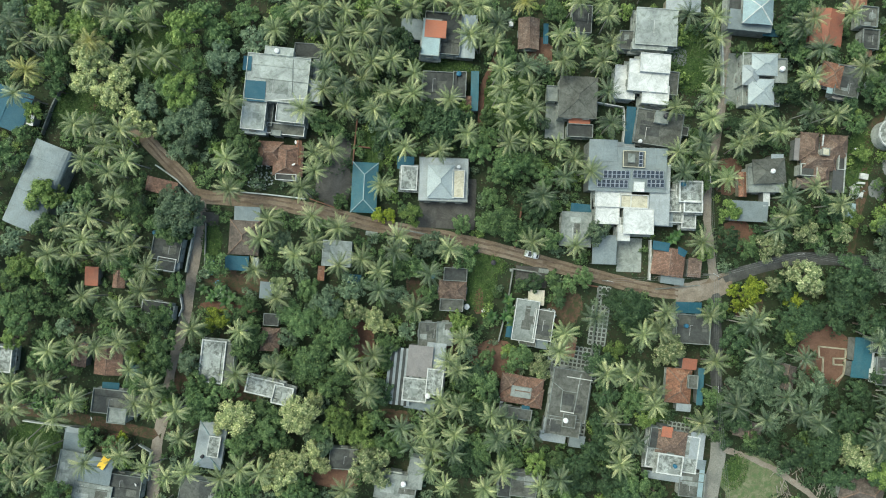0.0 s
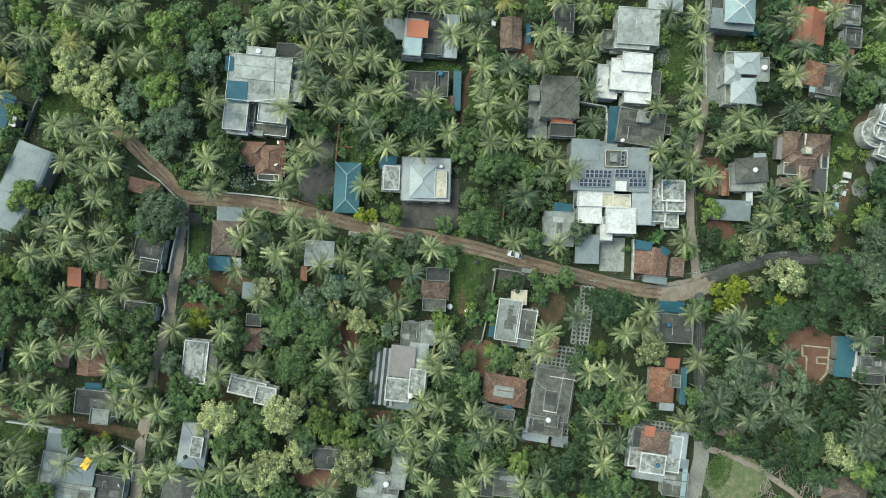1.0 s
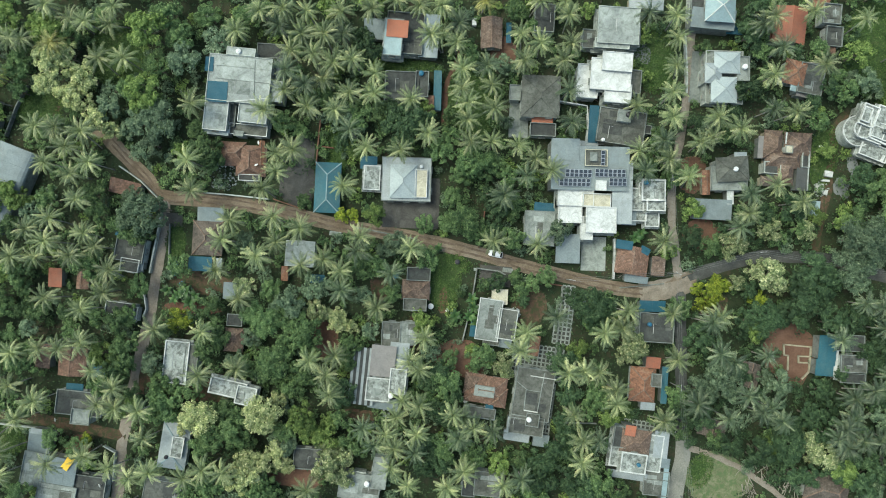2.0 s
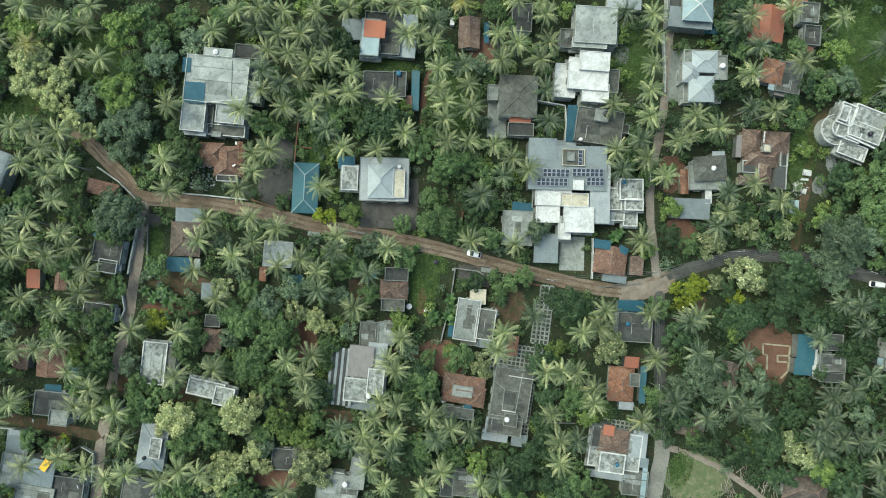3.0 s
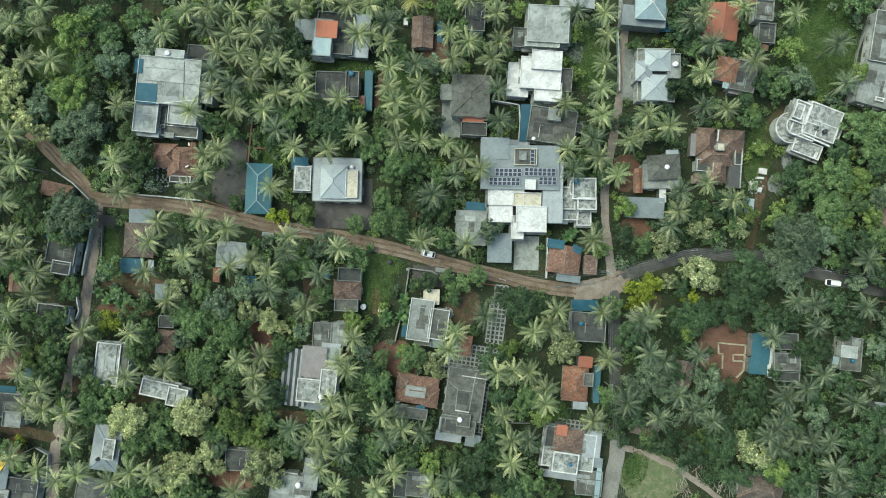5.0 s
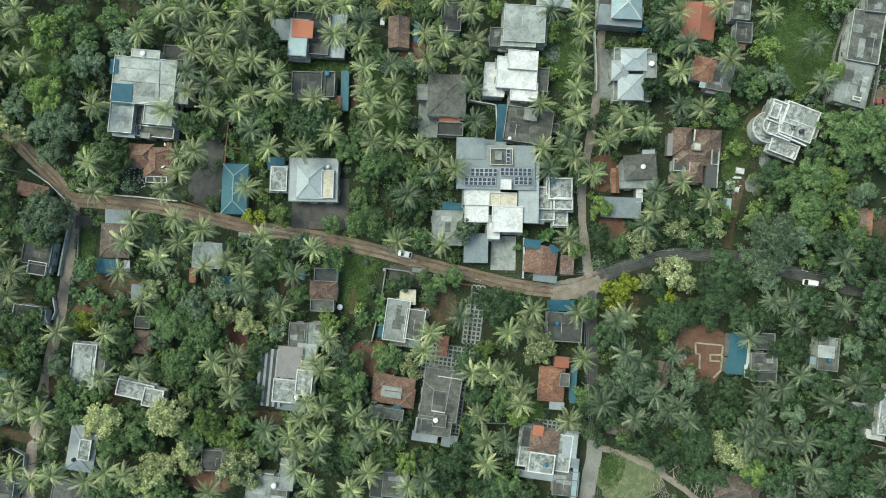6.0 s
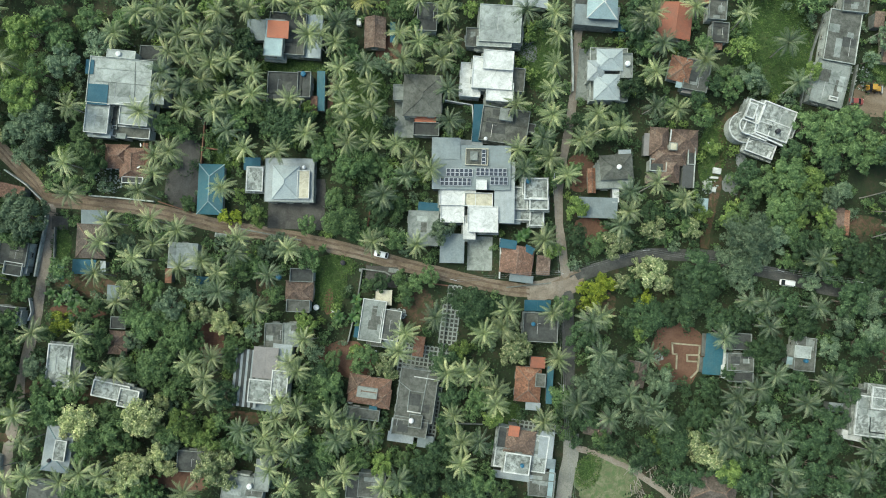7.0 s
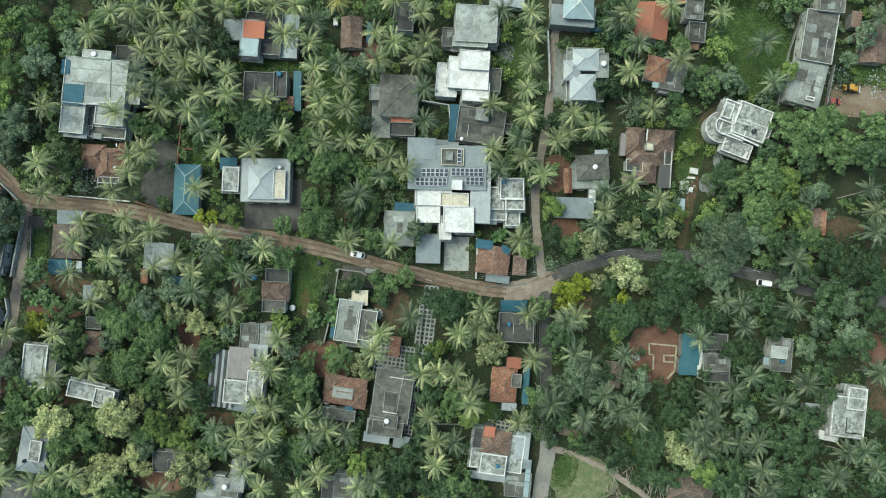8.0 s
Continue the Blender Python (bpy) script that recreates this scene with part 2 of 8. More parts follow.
M = {
    # Near-black ground: the shade of gaps between crowns is put into the colour.
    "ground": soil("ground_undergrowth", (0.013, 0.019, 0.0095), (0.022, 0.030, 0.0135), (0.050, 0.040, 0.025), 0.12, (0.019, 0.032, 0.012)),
    "grass": soil("grass", (0.030, 0.056, 0.017), (0.047, 0.083, 0.024), (0.075, 0.092, 0.036), 0.18),
    "dry_grass": soil("dry_grass", (0.072, 0.092, 0.042), (0.125, 0.135, 0.075), (0.20, 0.19, 0.125), 0.2, (0.075, 0.11, 0.045)),
    "red_soil": soil("red_laterite_soil", (0.082, 0.045, 0.030), (0.118, 0.066, 0.044), (0.155, 0.095, 0.068), 0.22),
    "brown_soil": soil("brown_soil", (0.0493, 0.0322, 0.0211), (0.0812, 0.0508, 0.0322), (0.116, 0.0775, 0.0527), 0.25, (0.0319, 0.0434, 0.0174)),
    "road": soil("packed_laterite_road", (0.102, 0.077, 0.052), (0.158, 0.124, 0.087), (0.21, 0.176, 0.134), 0.16),
    "track": soil("damp_wheel_track", (0.078, 0.056, 0.040), (0.115, 0.086, 0.063), (0.155, 0.125, 0.096), 0.5),
    "lane": soil("worn_lane", (0.145, 0.124, 0.098), (0.205, 0.178, 0.145), (0.26, 0.235, 0.195), 0.2),
    "asphalt": soil("old_asphalt", (0.042, 0.045, 0.043), (0.065, 0.068, 0.064), (0.098, 0.098, 0.09), 0.25),
    "cement_road": soil("cement_road", (0.139, 0.143, 0.124), (0.186, 0.186, 0.161), (0.22, 0.22, 0.186), 0.2),
    "yard": soil("paved_yard", (0.0435, 0.0434, 0.0391), (0.0667, 0.0651, 0.0589), (0.0928, 0.093, 0.0837), 0.3),
    "concrete": concrete("grey_concrete", (0.202, 0.222, 0.205), (0.151, 0.168, 0.155), much=0.35),
    "light_concrete": concrete("light_concrete", (0.285, 0.312, 0.290), (0.225, 0.246, 0.232), much=0.34),
    "old_white": concrete("mouldy_white_concrete", (0.33, 0.355, 0.332), (0.22, 0.24, 0.222), (0.050, 0.055, 0.047), much=0.86),
    "mossy": concrete("mossy_concrete", (0.106, 0.111, 0.0965), (0.0728, 0.075, 0.0643), (0.028, 0.0312, 0.0246), much=0.6),
    "dark_concrete": concrete("dark_mouldy_concrete", (0.0588, 0.063, 0.0585), (0.0403, 0.0432, 0.041), (0.0196, 0.0228, 0.0199), much=0.5),
    "white": concrete("white_paint", (0.49, 0.50, 0.48), (0.47, 0.48, 0.46), (0.40, 0.41, 0.39), much=0.02, rough=0.6),
    "cream": concrete("cream_paint", (0.44, 0.41, 0.31), (0.38, 0.36, 0.28), (0.20, 0.19, 0.15), much=0.4, rough=0.7),
    "blue_sheet": sheet("blue_roofing", (0.026, 0.105, 0.135), (0.060, 0.125, 0.14), 0.55, 0.0),
    "deep_blue": sheet("deep_blue_tarpaulin", (0.010, 0.070, 0.105), (0.030, 0.095, 0.125), 0.6, 0.0),
    "pale_blue": sheet("pale_blue_roofing", (0.269, 0.36, 0.372), (0.202, 0.27, 0.277), 0.45, 0.1),
    "grey_sheet": sheet("blue_grey_roofing", (0.185, 0.225, 0.23), (0.135, 0.16, 0.16), 0.45, 0.1),
    "mid_sheet": sheet("light_grey_roofing", (0.31, 0.345, 0.345), (0.225, 0.25, 0.245), 0.45, 0.1),
    "pink_sheet": sheet("pinkish_grey_roofing", (0.224, 0.213, 0.201), (0.162, 0.156, 0.147), 0.6, 0.0),
    "pale_sheet": sheet("pale_grey_roofing", (0.36, 0.41, 0.41), (0.28, 0.32, 0.315), 0.5, 0.0, much=0.35),
    "dark_sheet": sheet("dark_grey_roofing", (0.075, 0.082, 0.08), (0.055, 0.055, 0.05), 0.6, 0.1),
    "red_sheet": sheet("red_oxide_roofing", (0.28, 0.102, 0.059), (0.202, 0.096, 0.0649), 0.6, 0.0),
    "orange_sheet": sheet("orange_roofing", (0.37, 0.129, 0.0708), (0.28, 0.12, 0.0767), 0.6, 0.0),
    "brown_tile": tiles("weathered_brown_tiles", (0.175, 0.125, 0.095), (0.088, 0.067, 0.054), (0.25, 0.205, 0.165)),
    "red_tile": tiles("red_clay_tiles", (0.195, 0.118, 0.083), (0.105, 0.070, 0.053), (0.25, 0.185, 0.145)),
    "orange_tile": tiles("orange_clay_tiles", (0.28, 0.14, 0.085), (0.155, 0.09, 0.062), (0.29, 0.21, 0.155)),
    "cap_tile": tiles("lighter_ridge_tiles", (0.22, 0.155, 0.115), (0.14, 0.10, 0.078), (0.26, 0.21, 0.17)),
    "log": concrete("weathered_timber", (0.26, 0.235, 0.20), (0.18, 0.16, 0.135), (0.09, 0.08, 0.07), much=0.3),
    "grey_tile": tiles("greyed_clay_tiles", (0.125, 0.105, 0.086), (0.062, 0.056, 0.048), (0.18, 0.16, 0.135)),
    "wall_white": concrete("limewashed_wall", (0.381, 0.408, 0.374), (0.308, 0.324, 0.292), (0.101, 0.102, 0.0819), much=0.3),
    "old_rim": concrete("limewashed_rim", (0.52, 0.53, 0.51), (0.43, 0.44, 0.42), (0.16, 0.165, 0.15), much=0.35),
    "wall_cream": concrete("ochre_wall", (0.314, 0.288, 0.211), (0.258, 0.24, 0.175), (0.0896, 0.084, 0.0643), much=0.3),
    "wall_grey": concrete("grey_wall", (0.185, 0.198, 0.181), (0.14, 0.15, 0.137), (0.0504, 0.054, 0.0468), much=0.45),
    "laterite": concrete("laterite_block", (0.168, 0.09, 0.0585), (0.129, 0.069, 0.0468), (0.0504, 0.039, 0.0292), much=0.4),
    "glass": plain("window_glass", (0.03, 0.04, 0.045), 0.12),
    "frame": plain("painted_window_frame", (0.42, 0.36, 0.28), 0.6),
    "tank_white": plain("white_plastic_tank", (0.60, 0.61, 0.60), 0.45),
    "tank_black": plain("black_plastic_tank", (0.03, 0.03, 0.035), 0.5),
    "tank_blue": plain("blue_plastic", (0.025, 0.11, 0.18), 0.5),
    "solar": plain("solar_cell_glass", (0.030, 0.040, 0.052), 0.25),
    "alu": plain("aluminium", (0.6, 0.61, 0.62), 0.35, 0.8),
    "car_white": plain("white_car_paint", (0.62, 0.63, 0.63), 0.3, 0.0, 0.03),
    "car_red": plain("red_car_paint", (0.20, 0.055, 0.045), 0.35, 0.0, 0.05),
    "digger_yellow": plain("yellow_machine_paint", (0.34, 0.20, 0.035), 0.5),
    "rubber": plain("rubber", (0.02, 0.02, 0.02), 0.85),
    "dark_glass": plain("dark_car_glass", (0.02, 0.025, 0.03), 0.1),
    "steel": plain("galvanised_steel", (0.35, 0.36, 0.36), 0.45, 0.6),
    "wire": plain("pale_overhead_cable", (0.20, 0.21, 0.21), 0.6),
    "yellow_cloth": plain("yellow_cloth", (0.75, 0.48, 0.06), 0.8),
    "paver": concrete("pale_cement_pavers", (0.258, 0.282, 0.257), (0.202, 0.222, 0.199), (0.0784, 0.09, 0.0702), much=0.3),
    "joint": soil("dark_gravel_joint", (0.0348, 0.0403, 0.031), (0.0522, 0.0558, 0.0465), (0.0696, 0.0744, 0.062), 0.6),
    "rubble": concrete("pale_rubble", (0.347, 0.378, 0.363), (0.252, 0.276, 0.263), (0.084, 0.09, 0.0819), much=0.3),
    "water": plain("puddle_water", (0.16, 0.17, 0.165), 0.06),
    "bark": concrete("bark", (0.17, 0.14, 0.11), (0.12, 0.10, 0.08), (0.05, 0.05, 0.04), much=0.5),
    "palm_bark": concrete("palm_bark", (0.30, 0.28, 0.25), (0.22, 0.205, 0.18), (0.10, 0.09, 0.08), much=0.4),
    # Palm ramps: the palest frond tones hold painted highlights besides real leaf variety.
    "palm": leaf("coconut_palm_leaf", (0.078, 0.112, 0.050), (0.228, 0.276, 0.122), (0.47, 0.49, 0.25), 0.36, 0.65),
    "palm_gold": leaf("yellowing_palm_leaf", (0.10, 0.11, 0.028), (0.28, 0.28, 0.085), (0.44, 0.41, 0.16), 0.38, 0.6),
    "palm_dark": leaf("deep_green_palm_leaf", (0.040, 0.066, 0.034), (0.112, 0.155, 0.080), (0.235, 0.275, 0.155), 0.38, 0.6),
    "nut": plain("coconut_husk", (0.22, 0.20, 0.05), 0.6),
    "leaf_d": leaf("dark_green_leaf", (0.026, 0.052, 0.025), (0.062, 0.106, 0.050), (0.105, 0.155, 0.075)),
    "leaf_m": leaf("mid_green_leaf", (0.050, 0.092, 0.038), (0.122, 0.190, 0.076), (0.19, 0.26, 0.115)),
    "leaf_b": leaf("bright_green_leaf", (0.070, 0.118, 0.032), (0.170, 0.240, 0.070), (0.26, 0.33, 0.12)),
    "leaf_g": leaf("grey_green_leaf", (0.066, 0.104, 0.062), (0.150, 0.210, 0.128), (0.23, 0.285, 0.185)),
    "leaf_p": leaf("pale_flowering_canopy", (0.13, 0.18, 0.070), (0.40, 0.44, 0.21), (0.64, 0.62, 0.37)),
    "leaf_w": leaf("cream_blossom_canopy", (0.085, 0.125, 0.055), (0.26, 0.31, 0.15), (0.58, 0.56, 0.36)),
    "leaf_y": leaf("yellow_green_canopy", (0.0825, 0.123, 0.02), (0.225, 0.275, 0.035), (0.36, 0.399, 0.06)),
    "banana": leaf("banana_leaf", (0.030, 0.070, 0.024), (0.072, 0.135, 0.045), (0.13, 0.19, 0.07), 0.4),
    # Undergrowth tone also carries the dim light of the gaps between crowns.
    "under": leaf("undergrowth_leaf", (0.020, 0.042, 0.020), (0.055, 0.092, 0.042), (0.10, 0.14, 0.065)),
    "grass_blade": leaf("grass_blade", (0.032, 0.065, 0.016), (0.068, 0.118, 0.030), (0.12, 0.155, 0.058)),
}


# ---------------------------------------------------------------- mesh helpers
def mesh_object(name, verts, faces, material, parent=None, label="", smooth=False):
    me = bpy.data.meshes.new(name)
    me.from_pydata(verts, [], faces)
    me.materials.append(M[material])
    if smooth:
        me.polygons.foreach_set("use_smooth", [True] * len(me.polygons))
    me.update()
    ob = new(name, me)
    ob.parent = parent
    if label:
        ob["label"] = label
    return ob


def part(name, bm, material, parent=None, label="", m=None, bevel=0.0):
    if bevel:
        bmesh.ops.bevel(bm, geom=bm.edges[:], offset=bevel, segments=1, affect="EDGES")
    if m is not None:
        bm.transform(m)
    me = bpy.data.meshes.new(name)
    bm.to_mesh(me)
    bm.free()
    me.materials.append(M[material])
    ob = new(name, me)
    ob.parent = parent
    if label:
        ob["label"] = label
    return ob


def add_box(bm, x0, y0, z0, x1, y1, z1):
    v = [bm.verts.new(p) for p in ((x0, y0, z0), (x1, y0, z0), (x1, y1, z0), (x0, y1, z0), (x0, y0, z1), (x1, y0, z1), (x1, y1, z1), (x0, y1, z1))]
    for f in ((0, 3, 2, 1), (4, 5, 6, 7), (0, 1, 5, 4), (1, 2, 6, 5), (2, 3, 7, 6), (3, 0, 4, 7)):
        bm.faces.new([v[i] for i in f])


def box(x0, y0, z0, x1, y1, z1):
    bm = bmesh.new()
    add_box(bm, x0, y0, z0, x1, y1, z1)
    return bm


def add_tube(bm, points, radii, sides=6, cap=True):
    rings = []
    for i, (p, r) in enumerate(zip(points, radii)):
        p = Vector(p)
        a = Vector(points[max(i - 1, 0)])
        c = Vector(points[min(i + 1, len(points) - 1)])
        d = (c - a).normalized()
        s = d.cross(Vector((0, 1, 0)) if abs(d.z) > 0.8 else Vector((0, 0, 1))).normalized()
        u = s.cross(d)
        rings.append([bm.verts.new(p + (s * math.cos(k * math.tau / sides) + u * math.sin(k * math.tau / sides)) * r) for k in range(sides)])
    for a, b in zip(rings, rings[1:]):
        for k in range(sides):
            bm.faces.new((a[k], a[(k + 1) % sides], b[(k + 1) % sides], b[k]))
    if cap:
        bm.faces.new(rings[-1])
        bm.faces.new(rings[0][::-1])


# what already stands on the plan, on a grid of half metres
GX, GY, GW, GH = -190.0, -125.0, 900, 520
taken = np.zeros((GW, GH), bool)
crowned = np.zeros((GW, GH), bool)
meadows = np.zeros((GW, GH), bool)
CX, CY = np.meshgrid(GX + (np.arange(GW) + 0.5) * 0.5, GY + (np.arange(GH) + 0.5) * 0.5, indexing="ij")


def mark_rect(grid, x, y, w, d, rz, grow=0.4):
    c, s = math.cos(radians(rz)), math.sin(radians(rz))
    u, v = (CX - x) * c + (CY - y) * s, -(CX - x) * s + (CY - y) * c
    grid |= (abs(u) < w / 2 + grow) & (abs(v) < d / 2 + grow)


def mark_disc(grid, x, y, r):
    grid |= (CX - x) ** 2 + (CY - y) ** 2 < r * r


def is_free(x, y, r, *grids):
    i0, i1 = int((x - r - GX) * 2), int((x + r - GX) * 2) + 1
    j0, j1 = int((y - r - GY) * 2), int((y + r - GY) * 2) + 1
    if i0 < 0 or j0 < 0 or i1 > GW or j1 > GH:
        return False
    near = (CX[i0:i1, j0:j1] - x) ** 2 + (CY[i0:i1, j0:j1] - y) ** 2 < r * r
    return not any((g[i0:i1, j0:j1] & near).any() for g in grids)


# ---------------------------------------------------------------- ground, roads, yards
def build_ground():
    xs = [-2500, -1200, -500, -260] + list(range(-200, 261, 4)) + [320, 560, 1200, 2500]
    ys = [-2500, -1200, -500, -200] + list(range(-130, 131, 4)) + [200, 500, 1200, 2500]
    verts = [(x, y, -0.03 - 0.12 * abs(noise.noise((x * 0.06, y * 0.06, 3.0)))) for x in xs for y in ys]
    n = len(ys)
    faces = [(i * n + j, (i + 1) * n + j, (i + 1) * n + j + 1, i * n + j + 1) for i in range(len(xs) - 1) for j in range(n - 1)]
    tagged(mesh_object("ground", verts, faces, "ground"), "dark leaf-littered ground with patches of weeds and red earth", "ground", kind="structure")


def smooth_line(points, step=1.0):
    """A rounded line through the points, as places at even steps."""
    pts = [Vector(p) for p in points]
    pts = [pts[0] * 2 - pts[1]] + pts + [pts[-1] * 2 - pts[-2]]
    out = []
    for a, b, c, d in zip(pts, pts[1:], pts[2:], pts[3:]):
        n = max(2, int((c - b).length / step))
        for k in range(n):
            t = k / n
            out.append(0.5 * (2 * b + (c - a) * t + (2 * a - 5 * b + 4 * c - d) * t * t + (3 * b - a - 3 * c + d) * t ** 3))
    out.append(pts[-2])
    return out


def strip(name, points, width, material, z, label, category, wobble=0.25, crown=0.04, seed=0.0, keep=True):
    line = smooth_line(points)
    verts, faces = [], []
    m = 5
    for i, p in enumerate(line):
        d = (line[min(i + 1, len(line) - 1)] - line[max(i - 1, 0)]).normalized()
        s = Vector((d.y, -d.x))
        wl = width / 2 + wobble * (noise.noise((i * 0.23, seed, 1.0)) + 0.6 * noise.noise((i * 0.9, seed, 4.0)))
        wr = width / 2 + wobble * (noise.noise((i * 0.23, seed, 9.0)) + 0.6 * noise.noise((i * 0.9, seed, 14.0)))
        for k in range(m):
            f = k / (m - 1)
            q = p + s * (-wl + (wl + wr) * f)
            verts.append((q.x, q.y, z + crown * math.sin(f * math.pi) - (0.12 if k in (0, m - 1) else 0)))
        if keep and i % 2 == 0:
            mark_disc(taken, p.x, p.y, width / 2 + 0.2)
    for i in range(len(line) - 1):
        for k in range(m - 1):
            a = i * m + k
            faces.append((a, a + 1, a + m + 1, a + m))
    return tagged(mesh_object(name, verts, faces, material, smooth=True), label, category, kind="structure")


def patch(name, x, y, rx, ry, rz, material, label, z=0.02, rough=0.22, open_ground=True, category="ground"):
    """A patch of other ground with a ragged outline."""
    n, verts = 40, [(0, 0, 0.03)]
    for ring in (0.5, 1.0):
        for k in range(n):
            a = k * math.tau / n
            r = ring * (1 + (rough * (noise.noise((math.cos(a) * 1.3 + x, math.sin(a) * 1.3 + y, 0)) + 0.5 * noise.noise((math.cos(a) * 4 + x, math.sin(a) * 4 + y, 5))) if ring == 1 else 0))
            verts.append((math.cos(a) * rx * r, math.sin(a) * ry * r, 0.02 if ring < 1 else -0.1))
    faces = [(0, 1 + k, 1 + (k + 1) % n) for k in range(n)]
    faces += [(1 + k, 1 + n + k, 1 + n + (k + 1) % n, 1 + (k + 1) % n) for k in range(n)]
    ob = tagged(mesh_object(name, verts, faces, material), label, category, kind="structure")
    ob.matrix_world = pose(x, y, z, 0, 0, rz)
    if open_ground:
        c, s = math.cos(radians(rz)), math.sin(radians(rz))
        u, v = (CX - x) * c + (CY - y) * s, -(CX - x) * s + (CY - y) * c
        ragged = 0.5 + 0.16 * np.sin(CX * 0.7 + CY * 0.33) + 0.14 * np.sin(CY * 0.9 - CX * 0.4)
        inside = (u / rx) ** 2 + (v / ry) ** 2 < ragged
        np.logical_or(taken, inside, out=taken)
        if material == "grass":
            np.logical_or(meadows, (u / rx) ** 2 + (v / ry) ** 2 < 0.95, out=meadows)
    return ob


def yard(x, y, w, d, rz, material="yard", label="swept paved house yard with damp stains"):
    bm = box(-w / 2, -d / 2, -0.1, w / 2, d / 2, 0.06)
    ob = tagged(part("yard", bm, material, m=None), label, "yard", kind="structure")
    ob.matrix_world = pose(x, y, 0.02, 0, 0, rz)
    mark_rect(taken, x, y, w, d, rz, 0.0)
    return ob


build_ground()
strip("road", [(-85.4, 32.7), (-81.1, 28.8), (-76.7, 24.2), (-71.2, 18.8), (-66.9, 14.1), (-56.4, 13.2), (-44.1, 11.8), (-31.7, 9.5), (-19.3, 6.5), (-6.8, 4.4), (5.6, 2.1), (18.0, -0.8), (30.4, -4.2), (42.8, -7.2), (53.7, -9.9), (64.6, -11.3), (72.4, -9.6), (79.0, -7.0)], 3.9, "road", 0.06, "packed brown laterite village road with wheel tracks", "road", seed=1, wobble=0.25)
strip("lane", [(-66.3, 13.1), (-66.7, 5.7), (-67.5, -2.0), (-68.6, -9.7), (-69.9, -19.0), (-72.1, -28.2), (-73.8, -37.3), (-75.5, -46.4), (-77.0, -55.5), (-77.9, -70.6)], 3.2, "lane", 0.05, "narrow worn grey-brown village lane", "lane", seed=2, wobble=0.25)
strip("lane", [(74.6, -9.2), (73.7, -0.7), (72.9, 7.1), (72.8, 16.4), (74.4, 25.8), (76.7, 38.5), (78.0, 51.1), (79.0, 63.8), (79.7, 73.4)], 2.4, "lane", 0.05, "narrow worn grey lane between gardens", "lane", seed=3, wobble=0.25)
strip("road", [(75.8, -8.3), (80.2, -6.6), (88.0, -4.0), (97.4, -1.7), (106.8, -1.8), (116.2, -2.5), (122.2, -4.7), (132.9, -7.5), (145.2, -11.2), (157.4, -12.5), (172.7, -15.6)], 3.4, "asphalt", 0.07, "narrow old asphalt road under overhanging trees", "road", seed=4, wobble=0.12)
strip("lane", [(74.9, -9.2), (75.0, -20.8), (75.1, -33.2), (75.3, -45.4), (75.3, -53.1)], 3.4, "asphalt", 0.05, "dark narrow tarred lane", "lane", seed=5, wobble=0.25)
strip("road", [(75.6, -50.0), (75.3, -56.1), (74.0, -62.2), (72.8, -69.8)], 4.2, "cement_road", 0.08, "pale cement road with clean edges", "road", seed=6, wobble=0.1)
strip("path", [(76.5, -53.8), (84.6, -56.4), (93.0, -60.6), (101.5, -66.6), (107.6, -71.1)], 1.7, "lane", 0.05, "narrow tan earth footpath through a clearing", "path", seed=7, wobble=0.4)
strip("path", [(16.1, 58.3), (13.3, 51.1), (10.8, 45.6), (10.1, 37.7), (10.0, 33.8)], 1.6, "red_soil", 0.05, "narrow red earth footpath", "path", seed=8, wobble=0.3)
strip("lane", [(-123.8, -42.5), (-110.1, -44.8), (-102.4, -46.2), (-91.8, -47.8), (-82.6, -49.8), (-75.7, -51.3)], 3.2, "brown_soil", 0.05, "earthen lane between garden walls", "lane", seed=9, wobble=0.25)
strip("path", [(121.8, 38.0), (118.3, 33.3), (117.4, 27.6), (116.5, 21.7), (115.6, 14.7), (113.5, 7.7), (112.3, -0.0)], 3.0, "brown_soil", 0.03, "worn earth track beside a meadow", "path", seed=10, wobble=0.6)
patch("meadow", 10.0, -9.0, 5.3, 8.0, -4, "grass", "open patch of bright green grass", z=0.012)
patch("meadow", 11.8, -4.4, 6.2, 3.1, -4, "grass", "open patch of bright green grass", z=0.0165)
patch("bare_earth", 10.0, -12.9, 2.0, 4.9, -3, "red_soil", "bare patch of red laterite soil", z=0.021)
patch("meadow", 68.3, 52.6, 6.3, 9.8, 1, "grass", "dull green lawn beside a white house", z=0.0255)
patch("meadow", -79.7, 53.1, 8.5, 9.4, 1, "grass", "open patch of bright green grass", z=0.03)
patch("meadow", -100.9, 37.2, 6.5, 7.0, -19, "grass", "open patch of bright green grass", z=0.0345)
patch("bare_earth", -97.8, 36.5, 1.6, 5.6, -34, "brown_soil", "bare brown earth yard", z=0.012)
patch("meadow", 131.9, 56.0, 12.1, 15.8, -0, "grass", "lush green meadow", z=0.0165)
patch("meadow", 165.3, 50.4, 7.8, 6.3, -0, "grass", "open patch of bright green grass", z=0.021)
patch("bare_earth", 105.3, -28.6, 7.8, 9.9, 0, "red_soil", "red laterite building plot", z=0.0255)
patch("bare_earth", -21.9, -24.7, 3.7, 7.1, 0, "red_soil", "bare patch of red laterite soil", z=0.03)
patch("bare_earth", -56.8, -9.3, 9.5, 3.1, -7, "brown_soil", "bare brown earth yard", z=0.0345)
patch("bare_earth", -58.9, -16.6, 10.0, 2.1, -4, "red_soil", "bare patch of red laterite soil", z=0.012)
patch("bare_earth", 15.8, -30.5, 8.6, 5.2, -5, "red_soil", "bare patch of red laterite soil", z=0.0165)
